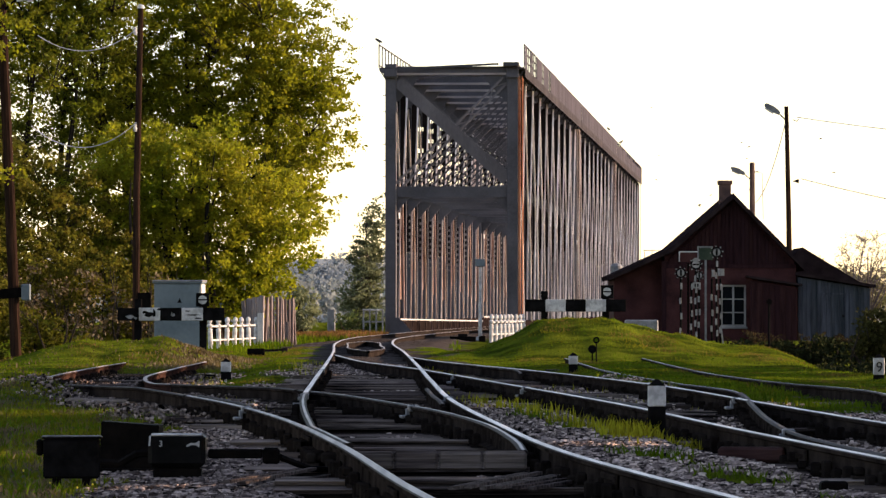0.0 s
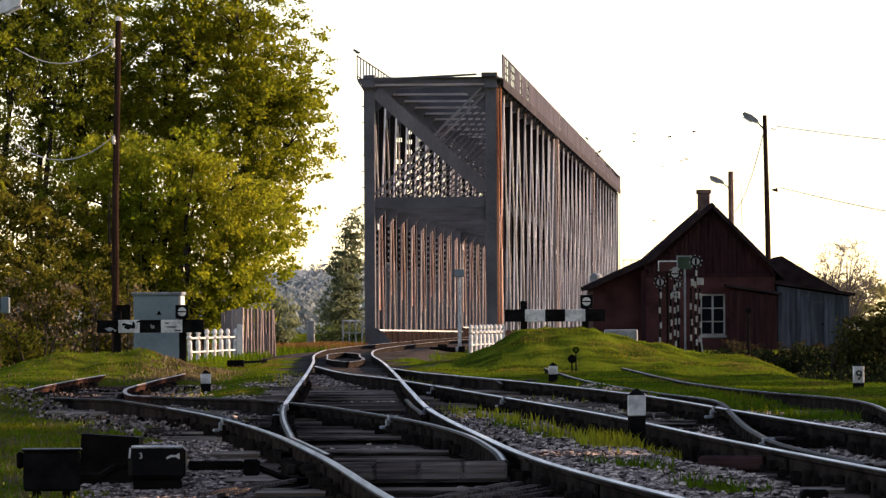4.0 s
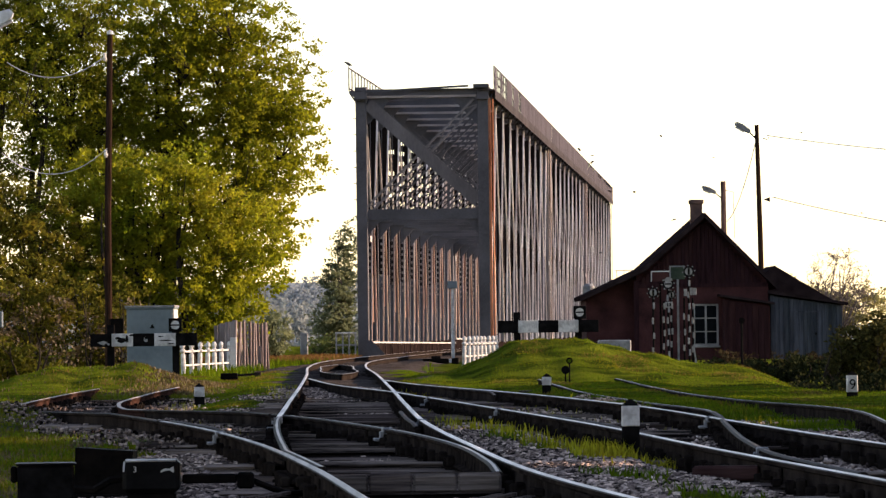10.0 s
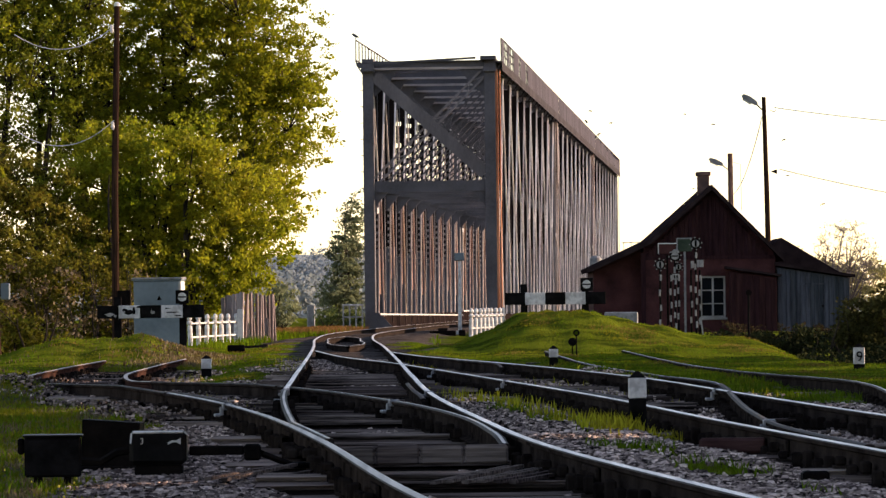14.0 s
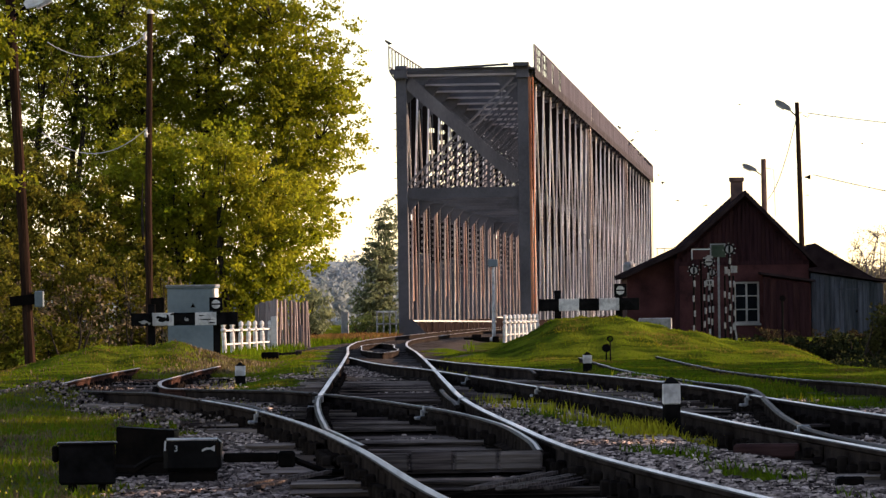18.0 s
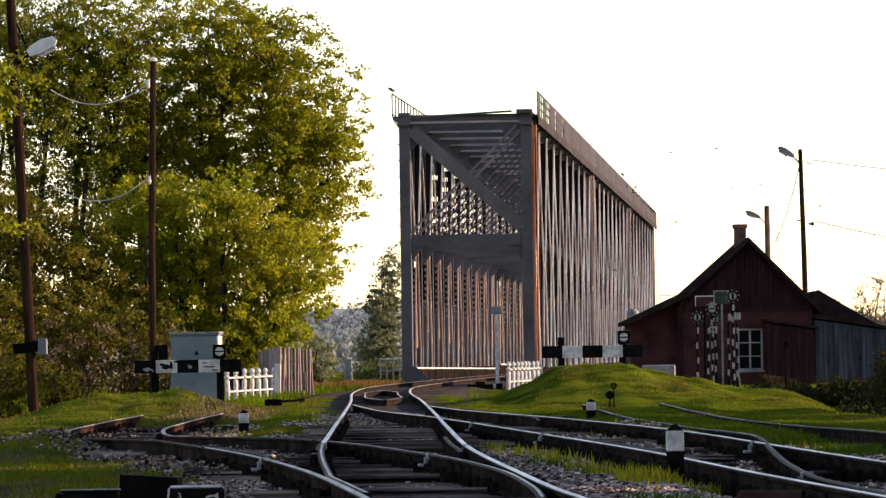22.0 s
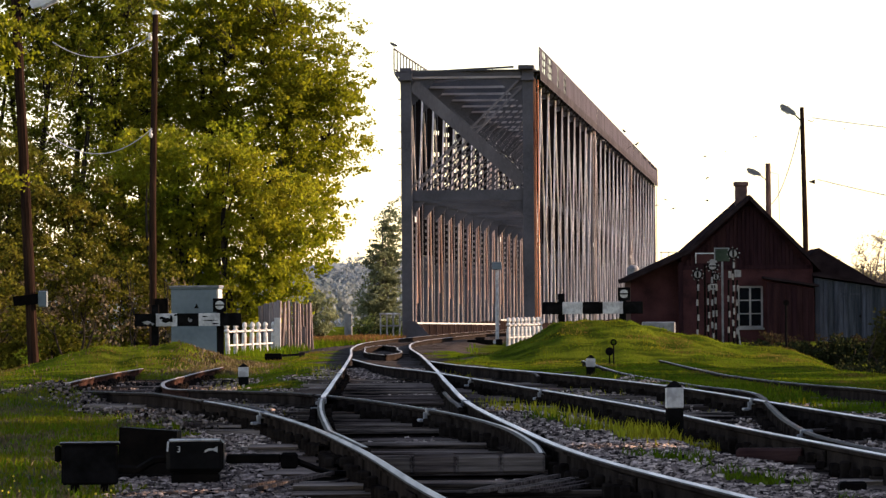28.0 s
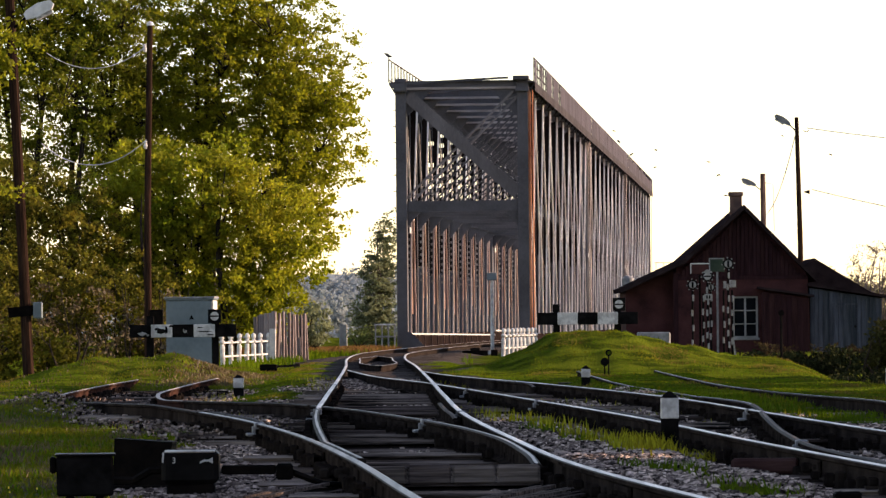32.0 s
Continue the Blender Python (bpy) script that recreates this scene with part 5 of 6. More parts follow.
t = thing("street_lamp", "tall dark lamp pole with an angled grey lamp head", "street lamp", at=(14.62, 226, -0.1))
part("pole", Shape().tube([(0, 0, -0.2), (-0.06, 0, 5), (-0.16, 0, 9.75)], [0.13, 0.115, 0.09], 10), POLEWOOD, t)
lamp_head(t, -0.17, -0.05, 9.15, -0.42, 32, 0.95, 1.4)
h = part("loudspeaker", Shape().prism([(0.12, 6.62), (0.2, 6.64), (0.36, 6.7), (0.36, 6.5), (0.2, 6.56), (0.12, 6.58)], -0.15, 0.0), DARKIRON, t, "small dark horn loudspeaker")
part("bracket", Shape().tube([(0.1, 0, 9.2), (0.28, 0, 9.12), (0.36, 0, 9.22)], 0.02, 5), DARKIRON, t)
t = thing("street_lamp", "shorter brown lamp pole with a grey lamp head behind the house", "street lamp", at=(17.3, 300, -7.4))
part("pole", Shape().tube([(0, 0, -0.2), (0.02, 0, 8), (-0.02, 0, 16.7)], [0.2, 0.18, 0.15], 10), POSTRUST, t)
lamp_head(t, -0.1, -0.05, 15.75, -0.5, 25, 1.1, 1.3)
part("bracket", Shape().tube([(0.1, 0, 16.2), (0.55, 0, 16.1), (0.6, 0, 13.5)], 0.025, 5), WIRE, t)
wire("wire", (14.9, 226, 9.2), (25.5, 190, 6.9), 0.25, 0.02, "thin overhead wire running from the lamp pole")
wire("wire", (15.1, 226, 6.6), (25.5, 190, 3.6), 0.3, 0.02, "thin overhead wire running low from the lamp pole")
wire("wire", (14.4, 225.9, 8.9), (17.4, 299.5, 7.0), 0.6, 0.022, "thin slack wire between two lamp poles")


# ---- the signalman's house ----
house = thing("house", "small dark red gabled railway house with a lean-to, porch and chimney", "house", at=(0, 0, -0.08))
D0, D1 = 200.0, 208.5
body = Shape().prism([(8.25, -0.4), (13.1, -0.4), (13.1, 2.96), (10.8, 5.31), (8.25, 3.16)], D0 + 0.06, D1)
part("core", body, REDPAINT, house)
s = Shape()
wx0, wx1, wz0, wz1 = 10.34, 11.28, 0.55, 2.1
for a, b, c, d in ((8.2, wx0, -0.3, 2.75), (wx1, 13.15, -0.3, 2.75), (wx0, wx1, -0.3, wz0), (wx0, wx1, wz1, 2.75)):
    s.box(a, b, D0 - 0.12, D0 + 0.058, c, d)
part("front_wall", s, REDPAINT, house, "faded oxide-red plastered wall")
part("lean_to_wall", Shape().prism([(6.38, -0.4), (8.19, -0.4), (8.19, 3.14), (6.38, 2.33)], D0 + 0.5, D1 - 1), REDPAINT, house)
part("corner_board", Shape().box(8.14, 8.32, D0 - 0.15, D0 - 0.122, -0.2, 3.0), REDDARK, house)
part("string_board", Shape().box(8.2, 13.15, D0 - 0.16, D0 - 0.122, 2.72, 2.86), REDDARK, house)
x = 8.3
while x < 13.05:
    w = 0.148
    zt = min(5.22 - abs(x + w / 2 - 10.8) * (1.12 if x > 10.8 else 0.93), 5.1)
    if zt > 2.95:
        part("gable_board", Shape().chamfer(x, x + w - 0.012, D0 - 0.1 - random.uniform(0, 0.012), D0 - 0.06, 2.865, zt, 0.006), REDDARK, house)
    x += w
t = part("window", Shape().box(wx0 + 0.02, wx1 - 0.02, D0 - 0.02, D0 + 0.0, wz0 + 0.02, wz1 - 0.02), DARKGLASS, house, "dark casement window with grey-white frames")
fr = Shape()
for a, b in ((wx0, wx0 + 0.07), (10.775, 10.845), (wx1 - 0.07, wx1)):
    fr.box(a, b, D0 - 0.08, D0 - 0.022, wz0, wz1)
for z in (wz0, wz0 + 0.5, wz0 + 1.0, wz1 - 0.07):
    fr.box(wx0 + 0.071, 10.774, D0 - 0.076, D0 - 0.022, z, z + (0.07 if z in (wz0, wz1 - 0.07) else 0.04))
    fr.box(10.846, wx1 - 0.071, D0 - 0.076, D0 - 0.022, z, z + (0.07 if z in (wz0, wz1 - 0.07) else 0.04))
part("window_frame", fr, OLDFRAME, t, "weathered grey-white window frame")
part("window_sill", Shape().chamfer(wx0 - 0.06, wx1 + 0.06, D0 - 0.2, D0 - 0.121, wz0 - 0.08, wz0, 0.01), OLDFRAME, t)
# roof sheets with thickness
part("roof", Shape().prism([(10.8, 5.33), (13.45, 2.62), (13.52, 2.72), (10.8, 5.5)], D0 - 0.45, D1 + 0.3), ROOFING, house)
part("roof", Shape().prism([(10.8, 5.33), (10.8, 5.5), (8.5, 3.5), (6.15, 2.42), (6.2, 2.27), (8.55, 3.32)], D0 - 0.45, D1 + 0.3), ROOFING, house)
for a, b, c, d in ((10.8, 5.4, 13.5, 2.66), (10.8, 5.4, 8.5, 3.4), (8.5, 3.4, 6.15, 2.33)):
    part("bargeboard", Shape().beam((a, D0 - 0.47, b), (c, D0 - 0.47, d), 0.03, 0.13), ROOFING, house)
ch = part("chimney", Shape().chamfer(10.36, 10.8, D0 + 1.2, D0 + 1.7, 4.4, 5.86, 0.015), BRICK, house, "sooty brick chimney with a projecting cap")
part("chimney_cap", Shape().chamfer(10.31, 10.85, D0 + 1.15, D0 + 1.75, 5.86, 6.02, 0.02), BRICK, ch)
part("chimney_band", Shape().chamfer(10.32, 10.84, D0 + 1.16, D0 + 1.74, 5.2, 5.28, 0.01), BRICK, ch)
part("roof_ladder", Shape().beam((10.87, D0 + 1.0, 5.4), (11.05, D0 + 1.0, 5.05), 0.3, 0.05), DARKIRON, house)
porch = part("porch", Shape().prism([(11.42, -0.3), (13.1, -0.3), (13.1, 2.0), (11.42, 2.25)], D0 - 1.3, D0 - 0.125), REDPAINT, house, "small boarded porch")
x = 11.42
while x < 13.05:
    part("porch_board", Shape().chamfer(x, x + 0.2, D0 - 1.33 - random.uniform(0, 0.01), D0 - 1.302, -0.2, 2.2 - (x - 11.42) * 0.15, 0.006), REDDARK, porch)
    x += 0.212
part("porch_roof", Shape().prism([(11.25, 2.36), (13.3, 2.05), (13.3, 2.13), (11.25, 2.45)], D0 - 1.5, D0 - 0.125), ROOFING, house)
# rear roof
part("rear_gable", Shape().prism([(12.4, 1.0), (16.3, 1.0), (16.3, 2.2), (14.0, 3.6), (12.4, 2.4)], D1 + 0.35, D1 + 6), ROOFING, house)
# shed
shed = thing("shed", "blue-grey boarded shed with a dark sloping roof beside the house", "shed", at=(0, 0, -0.08))
part("core", Shape().prism([(13.2, -0.4), (15.85, -0.4), (15.85, 1.98), (13.2, 2.4)], D0 - 0.2, D0 + 4), BLUEWOOD, shed)
x = 13.22
while x < 15.8:
    w = random.choice((0.16, 0.19, 0.22))
    part("wall_board", Shape().chamfer(x, x + w - 0.012, D0 - 0.24 - random.uniform(0, 0.015), D0 - 0.202, -0.25, 2.36 - (x - 13.2) * 0.159, 0.006), BLUEWOOD, shed)
    x += w
part("roof", Shape().prism([(13.12, 2.46), (16.1, 2.0), (16.1, 2.1), (13.12, 2.58)], D0 - 0.5, D0 + 4.3), ROOFING, shed)
part("door_frame", Shape().box(14.0, 14.06, D0 - 0.285, D0 - 0.257, -0.2, 1.8).box(14.95, 15.01, D0 - 0.285, D0 - 0.257, -0.2, 1.8).box(14.061, 14.949, D0 - 0.285, D0 - 0.257, 1.74, 1.8), BLUEWOOD, shed)
part("latch", Shape().chamfer(14.85, 14.93, D0 - 0.31, D0 - 0.258, 0.9, 0.98, 0.01), DARKIRON, shed)
# low concrete tank beside the house
part("wall", Shape().chamfer(6.45, 7.6, 189.4, 190.6, -0.1, 0.74, 0.04), LAMPGREY, thing("water_tank", "low grey concrete tank behind the mound", "tank"))
# grey siren drum on a stand
t = thing("siren", "grey drum-shaped siren on a bracket beside the house", "siren", at=(6.95, 215, -0.06))
part("drum", Shape().lathe(0, 0, [(0.16, 2.5), (0.24, 2.55), (0.24, 2.9), (0.16, 3.0), (0.03, 3.02)], 14), LAMPGREY, t)
part("bracket", Shape().box(-0.45, 0.3, -0.1, 0.1, 2.38, 2.52).box(-0.05, 0.05, -0.05, 0.05, -0.1, 2.38), DARKIRON, t)
# far railing seen over the roof
t = thing("railing", "thin pale railing on the far river bank", "railing", at=(0, 330, 0))
for k in range(5):
    part("post", Shape().tube([(12.4 + 0.45 * k, 0, -0.5), (12.4 + 0.45 * k, 0, 4.75)], 0.025, 5), WIRE, t)
for z in (4.2, 4.7):
    part("bar", Shape().tube([(12.3, 0, z), (14.3, 0, z)], 0.025, 5), WIRE, t)


# ---- stand of striped signal lamps before the house ----
def signal_head(parent, x, z, r, bars):
    """A black plate with a toothed rim, pale lamps round it and a pale centre crossed by bars."""
    star = []
    for j in range(32):
        q = r if j % 4 in (0, 1) else r * 0.76
        star.append((x + q * math.cos(j * math.tau / 32), z + q * math.sin(j * math.tau / 32)))
    p = part("head_plate", Shape().prism(star, -0.09, -0.06), BLACK, parent, "black head plate with a toothed rim")
    part("pale_centre", Shape().disc(x, -0.097, z, r * 0.58, 0.006, 14), DULLWHITE, p)
    if bars == "upright":
        part("bar", Shape().box(x - r * 0.17, x + r * 0.17, -0.104, -0.098, z - r * 0.5, z + r * 0.5), BLACK, p)
    else:
        part("bar", Shape().box(x - r * 0.5, x + r * 0.5, -0.104, -0.098, z - r * 0.12, z + r * 0.1), BLACK, p)
        part("hood", Shape().prism([(x - r * 0.75, z + r * 0.5), (x + r * 0.75, z + r * 0.5), (x + r * 0.2, z + r * 1.0), (x - r * 0.2, z + r * 1.0)], -0.104, -0.091), DULLWHITE, p)
    for j in range(8):
        an = (j + 0.15) * math.tau / 8
        part("lamp_tip", Shape().disc(x + r * 0.93 * math.cos(an), -0.097, z + r * 0.93 * math.sin(an), r * 0.11, 0.006, 8), DULLWHITE, p)


def striped_sign(x, y, h, first, step, side, label, heads=(), plates=()):
    """A thin black post with short white dashes set alternately off its middle."""
    t = thing("striped_signal", label, "signal", "striped signal stands before the house", at=(x, y, -0.1))
    part("post", Shape().tube([(0, 0, -0.2), (0, 0, h)], 0.035, 8), BLACK, t)
    z, k = first, 0
    while z < h - 0.25:
        o = side * (0.018 if k % 2 else -0.018)
        part("white_dash", Shape().chamfer(o - 0.032, o + 0.032, -0.05, -0.036, z, z + 0.2, 0.004), DULLWHITE, t)
        z += step
        k += 1
    for dz, r, bars in heads:
        signal_head(t, 0.0, dz, r, bars)
    for dx, dz, w, q, marks in plates:
        p = part("plate", Shape().chamfer(dx - w / 2, dx + w / 2, -0.075, -0.055, dz - q / 2, dz + q / 2, 0.004), DULLWHITE, t, "small pale plate")
        for m in range(marks):
            c = dx + (m - (marks - 1) / 2) * w * 0.34
            part("bar", Shape().box(c - w * 0.1, c + w * 0.1, -0.08, -0.076, dz - q * 0.28, dz + q * 0.28), BLACK, p)
    return t


striped_sign(7.62, 172, 2.2, 0.42, 0.48, 1, "thin black signal post with white dashes and a toothed head", heads=[(2.38, 0.2, "upright")])
striped_sign(7.97, 172.2, 2.1, 0.55, 0.43, 1, "bare black signal post with staggered white dashes")
striped_sign(8.09, 171.8, 2.55, 0.3, 0.36, -1, "taller dashed signal post with a hooded head and a number plate", heads=[(2.65, 0.21, "level")], plates=[(0.02, 1.985, 0.24, 0.19, 2)])
striped_sign(8.22, 172.3, 2.25, 0.62, 0.41, 1, "dashed signal post with a small toothed head behind the taller one", heads=[(2.3, 0.16, "upright")])
striped_sign(8.62, 172.1, 2.2, 0.5, 0.5, 1, "thin black signal post with white dashes beside the grey board post")
striped_sign(8.76, 171.9, 3.0, 0.35, 0.37, -1, "tallest dashed signal post with a toothed head and two pale plates", heads=[(3.04, 0.21, "upright")], plates=[(-0.11, 2.37, 0.1, 0.22, 0), (0.18, 2.4, 0.13, 0.22, 0), (0.07, 2.4, 0.07, 0.24, 0)])
striped_sign(8.91, 172.4, 2.2, 0.45, 0.46, 1, "thin black signal post with white dashes before the window")
part("stake", Shape().beam((8.9, 172.0, 0.6), (8.99, 172.0, -0.1), 0.05, 0.05, up=(0, 1, 0)), DULLWHITE, thing("leaning_stake", "short pale stake leaning against the signal posts", "stake"))
t = thing("signal_board", "framed dark red signal board on a thin post", "sign", at=(7.88, 172.6, -0.1))
part("post", Shape().box(-0.03, 0.03, 0.0, 0.05, -0.2, 2.7), DARKIRON, t)
b = part("board", Shape().chamfer(-0.28, 0.3, -0.03, -0.001, 2.74, 3.06, 0.006), REDPAINT, t)
part("frame", Shape().box(-0.3, 0.3, -0.045, -0.031, 3.045, 3.08).box(-0.3, -0.265, -0.045, -0.031, 2.74, 3.044), WHITE, b)
t = thing("signal_board", "dark green framed signal board on a grey post", "sign", at=(8.44, 172.6, -0.1))
part("post", Shape().box(-0.025, 0.04, 0.0, 0.06, -0.2, 2.8), LAMPGREY, t)
b = part("board", Shape().chamfer(-0.24, 0.24, -0.03, -0.001, 2.8, 3.23, 0.006), BOARDGREEN, t)
part("frame", Shape().box(-0.26, 0.24, -0.045, -0.031, 3.2, 3.24).box(-0.26, -0.22, -0.045, -0.031, 2.8, 3.199), LAMPGREY, b)
t = thing("striped_signal", "short thin striped stake before the porch", "signal", "striped signal stands before the house", at=(10.45, 172, -0.2))
part("post", Shape().tube([(0, 0, -0.1), (0, 0, 1.5)], 0.04, 6), BLACK, t)
part("loop", Shape().disc(0, -0.05, 1.55, 0.1, 0.03, 10), DARKIRON, t)

# ---- switch gear in the foreground ----
t = thing("switch_lever_box", "black iron weight box of a hand switch on two feet", "switch gear", at=(-2.49, 36, -0.06), turn=4)
part("box", Shape().chamfer(-0.19, 0.19, -0.16, 0.16, 0.07, 0.335, 0.015), BLACK, t)
part("lid", Shape().chamfer(-0.2, 0.205, -0.175, 0.175, 0.336, 0.352, 0.006), GLOSSBLACK, t)
part("hinge", Shape().chamfer(-0.235, -0.19, -0.06, 0.06, 0.22, 0.33, 0.012), DARKIRON, t)
for sg in (-1, 1):
    part("foot", Shape().chamfer(sg * 0.1 - 0.03, sg * 0.1 + 0.03, -0.12, 0.12, -0.06, 0.07, 0.008), DARKIRON, t)
t = thing("switch_cover", "dark iron cover of a switch mechanism", "switch gear", at=(-2.26, 39, -0.06), turn=-4)
part("cover", Shape().prism([(-0.22, 0.02), (0.2, 0.02), (0.215, 0.36), (-0.205, 0.39)], -0.14, 0.14), DARKIRON, t)
part("ledge", Shape().chamfer(-0.24, 0.24, -0.17, 0.17, 0.0, 0.05, 0.01), DARKIRON, t)
t = thing("switch_indicator", "black switch indicator box marked with a numeral and arrow", "switch gear", at=(-1.855, 37.5, -0.06))
part("box", Shape().chamfer(-0.2, 0.2, -0.13, 0.13, 0.1, 0.335, 0.03), GLOSSBLACK, t)
# white strips painted where the top edge and corner catch light
part("rim_glint", Shape().beam((-0.175, -0.121, 0.327), (0.175, -0.121, 0.327), 0.014, 0.012, up=(0, -1, 1)), WHITE, t, "white strip drawn as a glint along the rim")
part("corner_glint", Shape().beam((-0.19, -0.121, 0.25), (-0.183, -0.121, 0.32), 0.012, 0.012, up=(0, -1, 0)), WHITE, t, "white strip drawn as a glint on the corner")
letters("3", 0.06, -0.11, -0.133, 0.245, WHITE, t, "numeral")
ar = Shape().prism([(0.07, 0.255), (0.1, 0.27), (0.13, 0.268), (0.16, 0.285), (0.16, 0.24), (0.13, 0.256), (0.1, 0.254), (0.07, 0.24)], -0.136, -0.132)
part("arrow_mark", ar, WHITE, t)
part("foot", Shape().chamfer(-0.165, 0.17, -0.1, 0.1, -0.06, 0.099, 0.012), DARKIRON, t)
t = thing("switch_rod", "dark forged switch rod reaching under the rail", "switch gear", at=(-1.64, 37.5, -0.06))
part("bar", Shape().chamfer(0.0, 0.38, -0.03, 0.03, 0.16, 0.225, 0.01), DARKIRON, t)
part("fork", Shape().chamfer(0.382, 0.5, -0.05, 0.05, 0.12, 0.235, 0.015), DARKIRON, t)
part("link", Shape().tube([(0.5, 0, 0.17), (0.7, 0.2, 0.08), (1.0, 0.4, 0.06)], 0.025, 6), DARKIRON, t)
part("crank", Shape().tube([(-0.8, 0.1, 0.13), (-0.62, 0.05, 0.12), (-0.5, 0.0, 0.19), (-0.4, 0.0, 0.2)], 0.028, 6), DARKIRON, t)
t = thing("switch_mechanism", "low rusty switch mechanism on the ballast far along the track", "switch gear", at=(-4.6, 140, -0.08))
part("body", Shape().chamfer(-0.5, -0.05, -0.15, 0.15, 0, 0.18, 0.02), DARKIRON, t)
part("rod", Shape().beam((-0.05, 0, 0.12), (0.5, 0, 0.15), 0.06, 0.06), RUST, t)
part("fork", Shape().chamfer(0.4, 0.55, -0.08, 0.08, 0.0, 0.2, 0.02), RUST, t)
t = thing("switch_mechanism", "low dark switch mechanism beside the white signal post", "switch gear", at=(1.0, 196, -0.08))
part("body", Shape().chamfer(-0.75, 0.2, -0.2, 0.2, 0, 0.2, 0.02), DARKIRON, t)
part("motor", Shape().chamfer(-0.45, -0.1, -0.15, 0.15, 0.2, 0.3, 0.02), RUST, t)
part("stub", Shape().chamfer(0.3, 0.55, -0.12, 0.12, 0, 0.22, 0.02), DARKIRON, t)

# timber step over the switch rods, in four blocks on one beam
t = thing("timber_cover", "weathered grey timber cover across the switch rods", "timber cover", at=(-0.02, 38.05, 0.0))
for i in range(4):
    a = -0.64 + 0.315 * i
    part("block", Shape().chamfer(a, a + 0.308, -0.15, 0.13, 0.002, 0.135 + random.uniform(-0.006, 0.006), 0.018), COVERWOOD, t)
t = thing("timber_log", "short brown timber lying on the ballast", "timber", at=(2.3, 40, 0.02), turn=-6)
part("beam", Shape().chamfer(-0.25, 0.25, -0.08, 0.08, -0.02, 0.095, 0.02), LOGWOOD, t)
t = thing("timber_log", "small dark offcut lying on the gravel", "timber", at=(2.42, 33.2, 0.01), turn=8)
part("beam", Shape().chamfer(-0.09, 0.08, -0.05, 0.05, 0.0, 0.07, 0.015), DARKIRON, t)

# loose planks lying along the track
for x0, y0, dx, dy, n in ((0.05, 33.7, 0.5, 2.3, 6), (-1.4, 34.8, 0.4, 2.6, 6)):
    t = thing("loose_planks", "dark weathered loose planks lying lengthwise beside the rail", "planks")
    for i in range(n):
        a = x0 + 0.1 * i
        yy = y0 + random.uniform(-0.15, 0.15)
        zz = float(ground_z(a + dx / 2, yy + dy / 2)) + 0.1 if x0 < 0 else 0.03
        part("plank", Shape().beam((a, yy, zz - 0.01), (a + dx, yy + dy, zz + random.uniform(-0.01, 0.015)), 0.04, 0.022), COVERWOOD, t)


# ---- trees ----
def leaf_mesh(name, rng, centres, radii, per, size, material, flat_=0.45):
    """Leaves in flattened, slightly tilted sprays round the given centres."""
    c = np.repeat(centres, per, 0)
    r = np.repeat(radii, per)
    n = len(c)
    d = rng.normal(size=(n, 3))
    d *= (1.75 * rng.random(n) ** 0.4 / np.linalg.norm(d, axis=1))[:, None] * np.array([1.0, 1.0, flat_])
    tilt = np.repeat(rng.normal(size=(len(centres), 2)) * 0.28, per, 0)
    d[:, 2] += d[:, 0] * tilt[:, 0] + d[:, 1] * tilt[:, 1] - 0.12 * (d[:, 0] ** 2 + d[:, 1] ** 2)
    p = c + d * r[:, None] * 0.55
    u = rng.normal(size=(n, 3))
    u /= np.linalg.norm(u, axis=1)[:, None]
    w = np.cross(u, rng.normal(size=(n, 3)))
    w /= np.linalg.norm(w, axis=1)[:, None]
    s = size * (0.55 + 0.9 * rng.random(n))[:, None]
    v = np.stack([p - u * s, p + w * s * 0.6, p + u * s, p - w * s * 0.6], 1)
    return big_mesh(name, v.reshape(-1, 3), np.arange(4 * n).reshape(-1, 4), material)


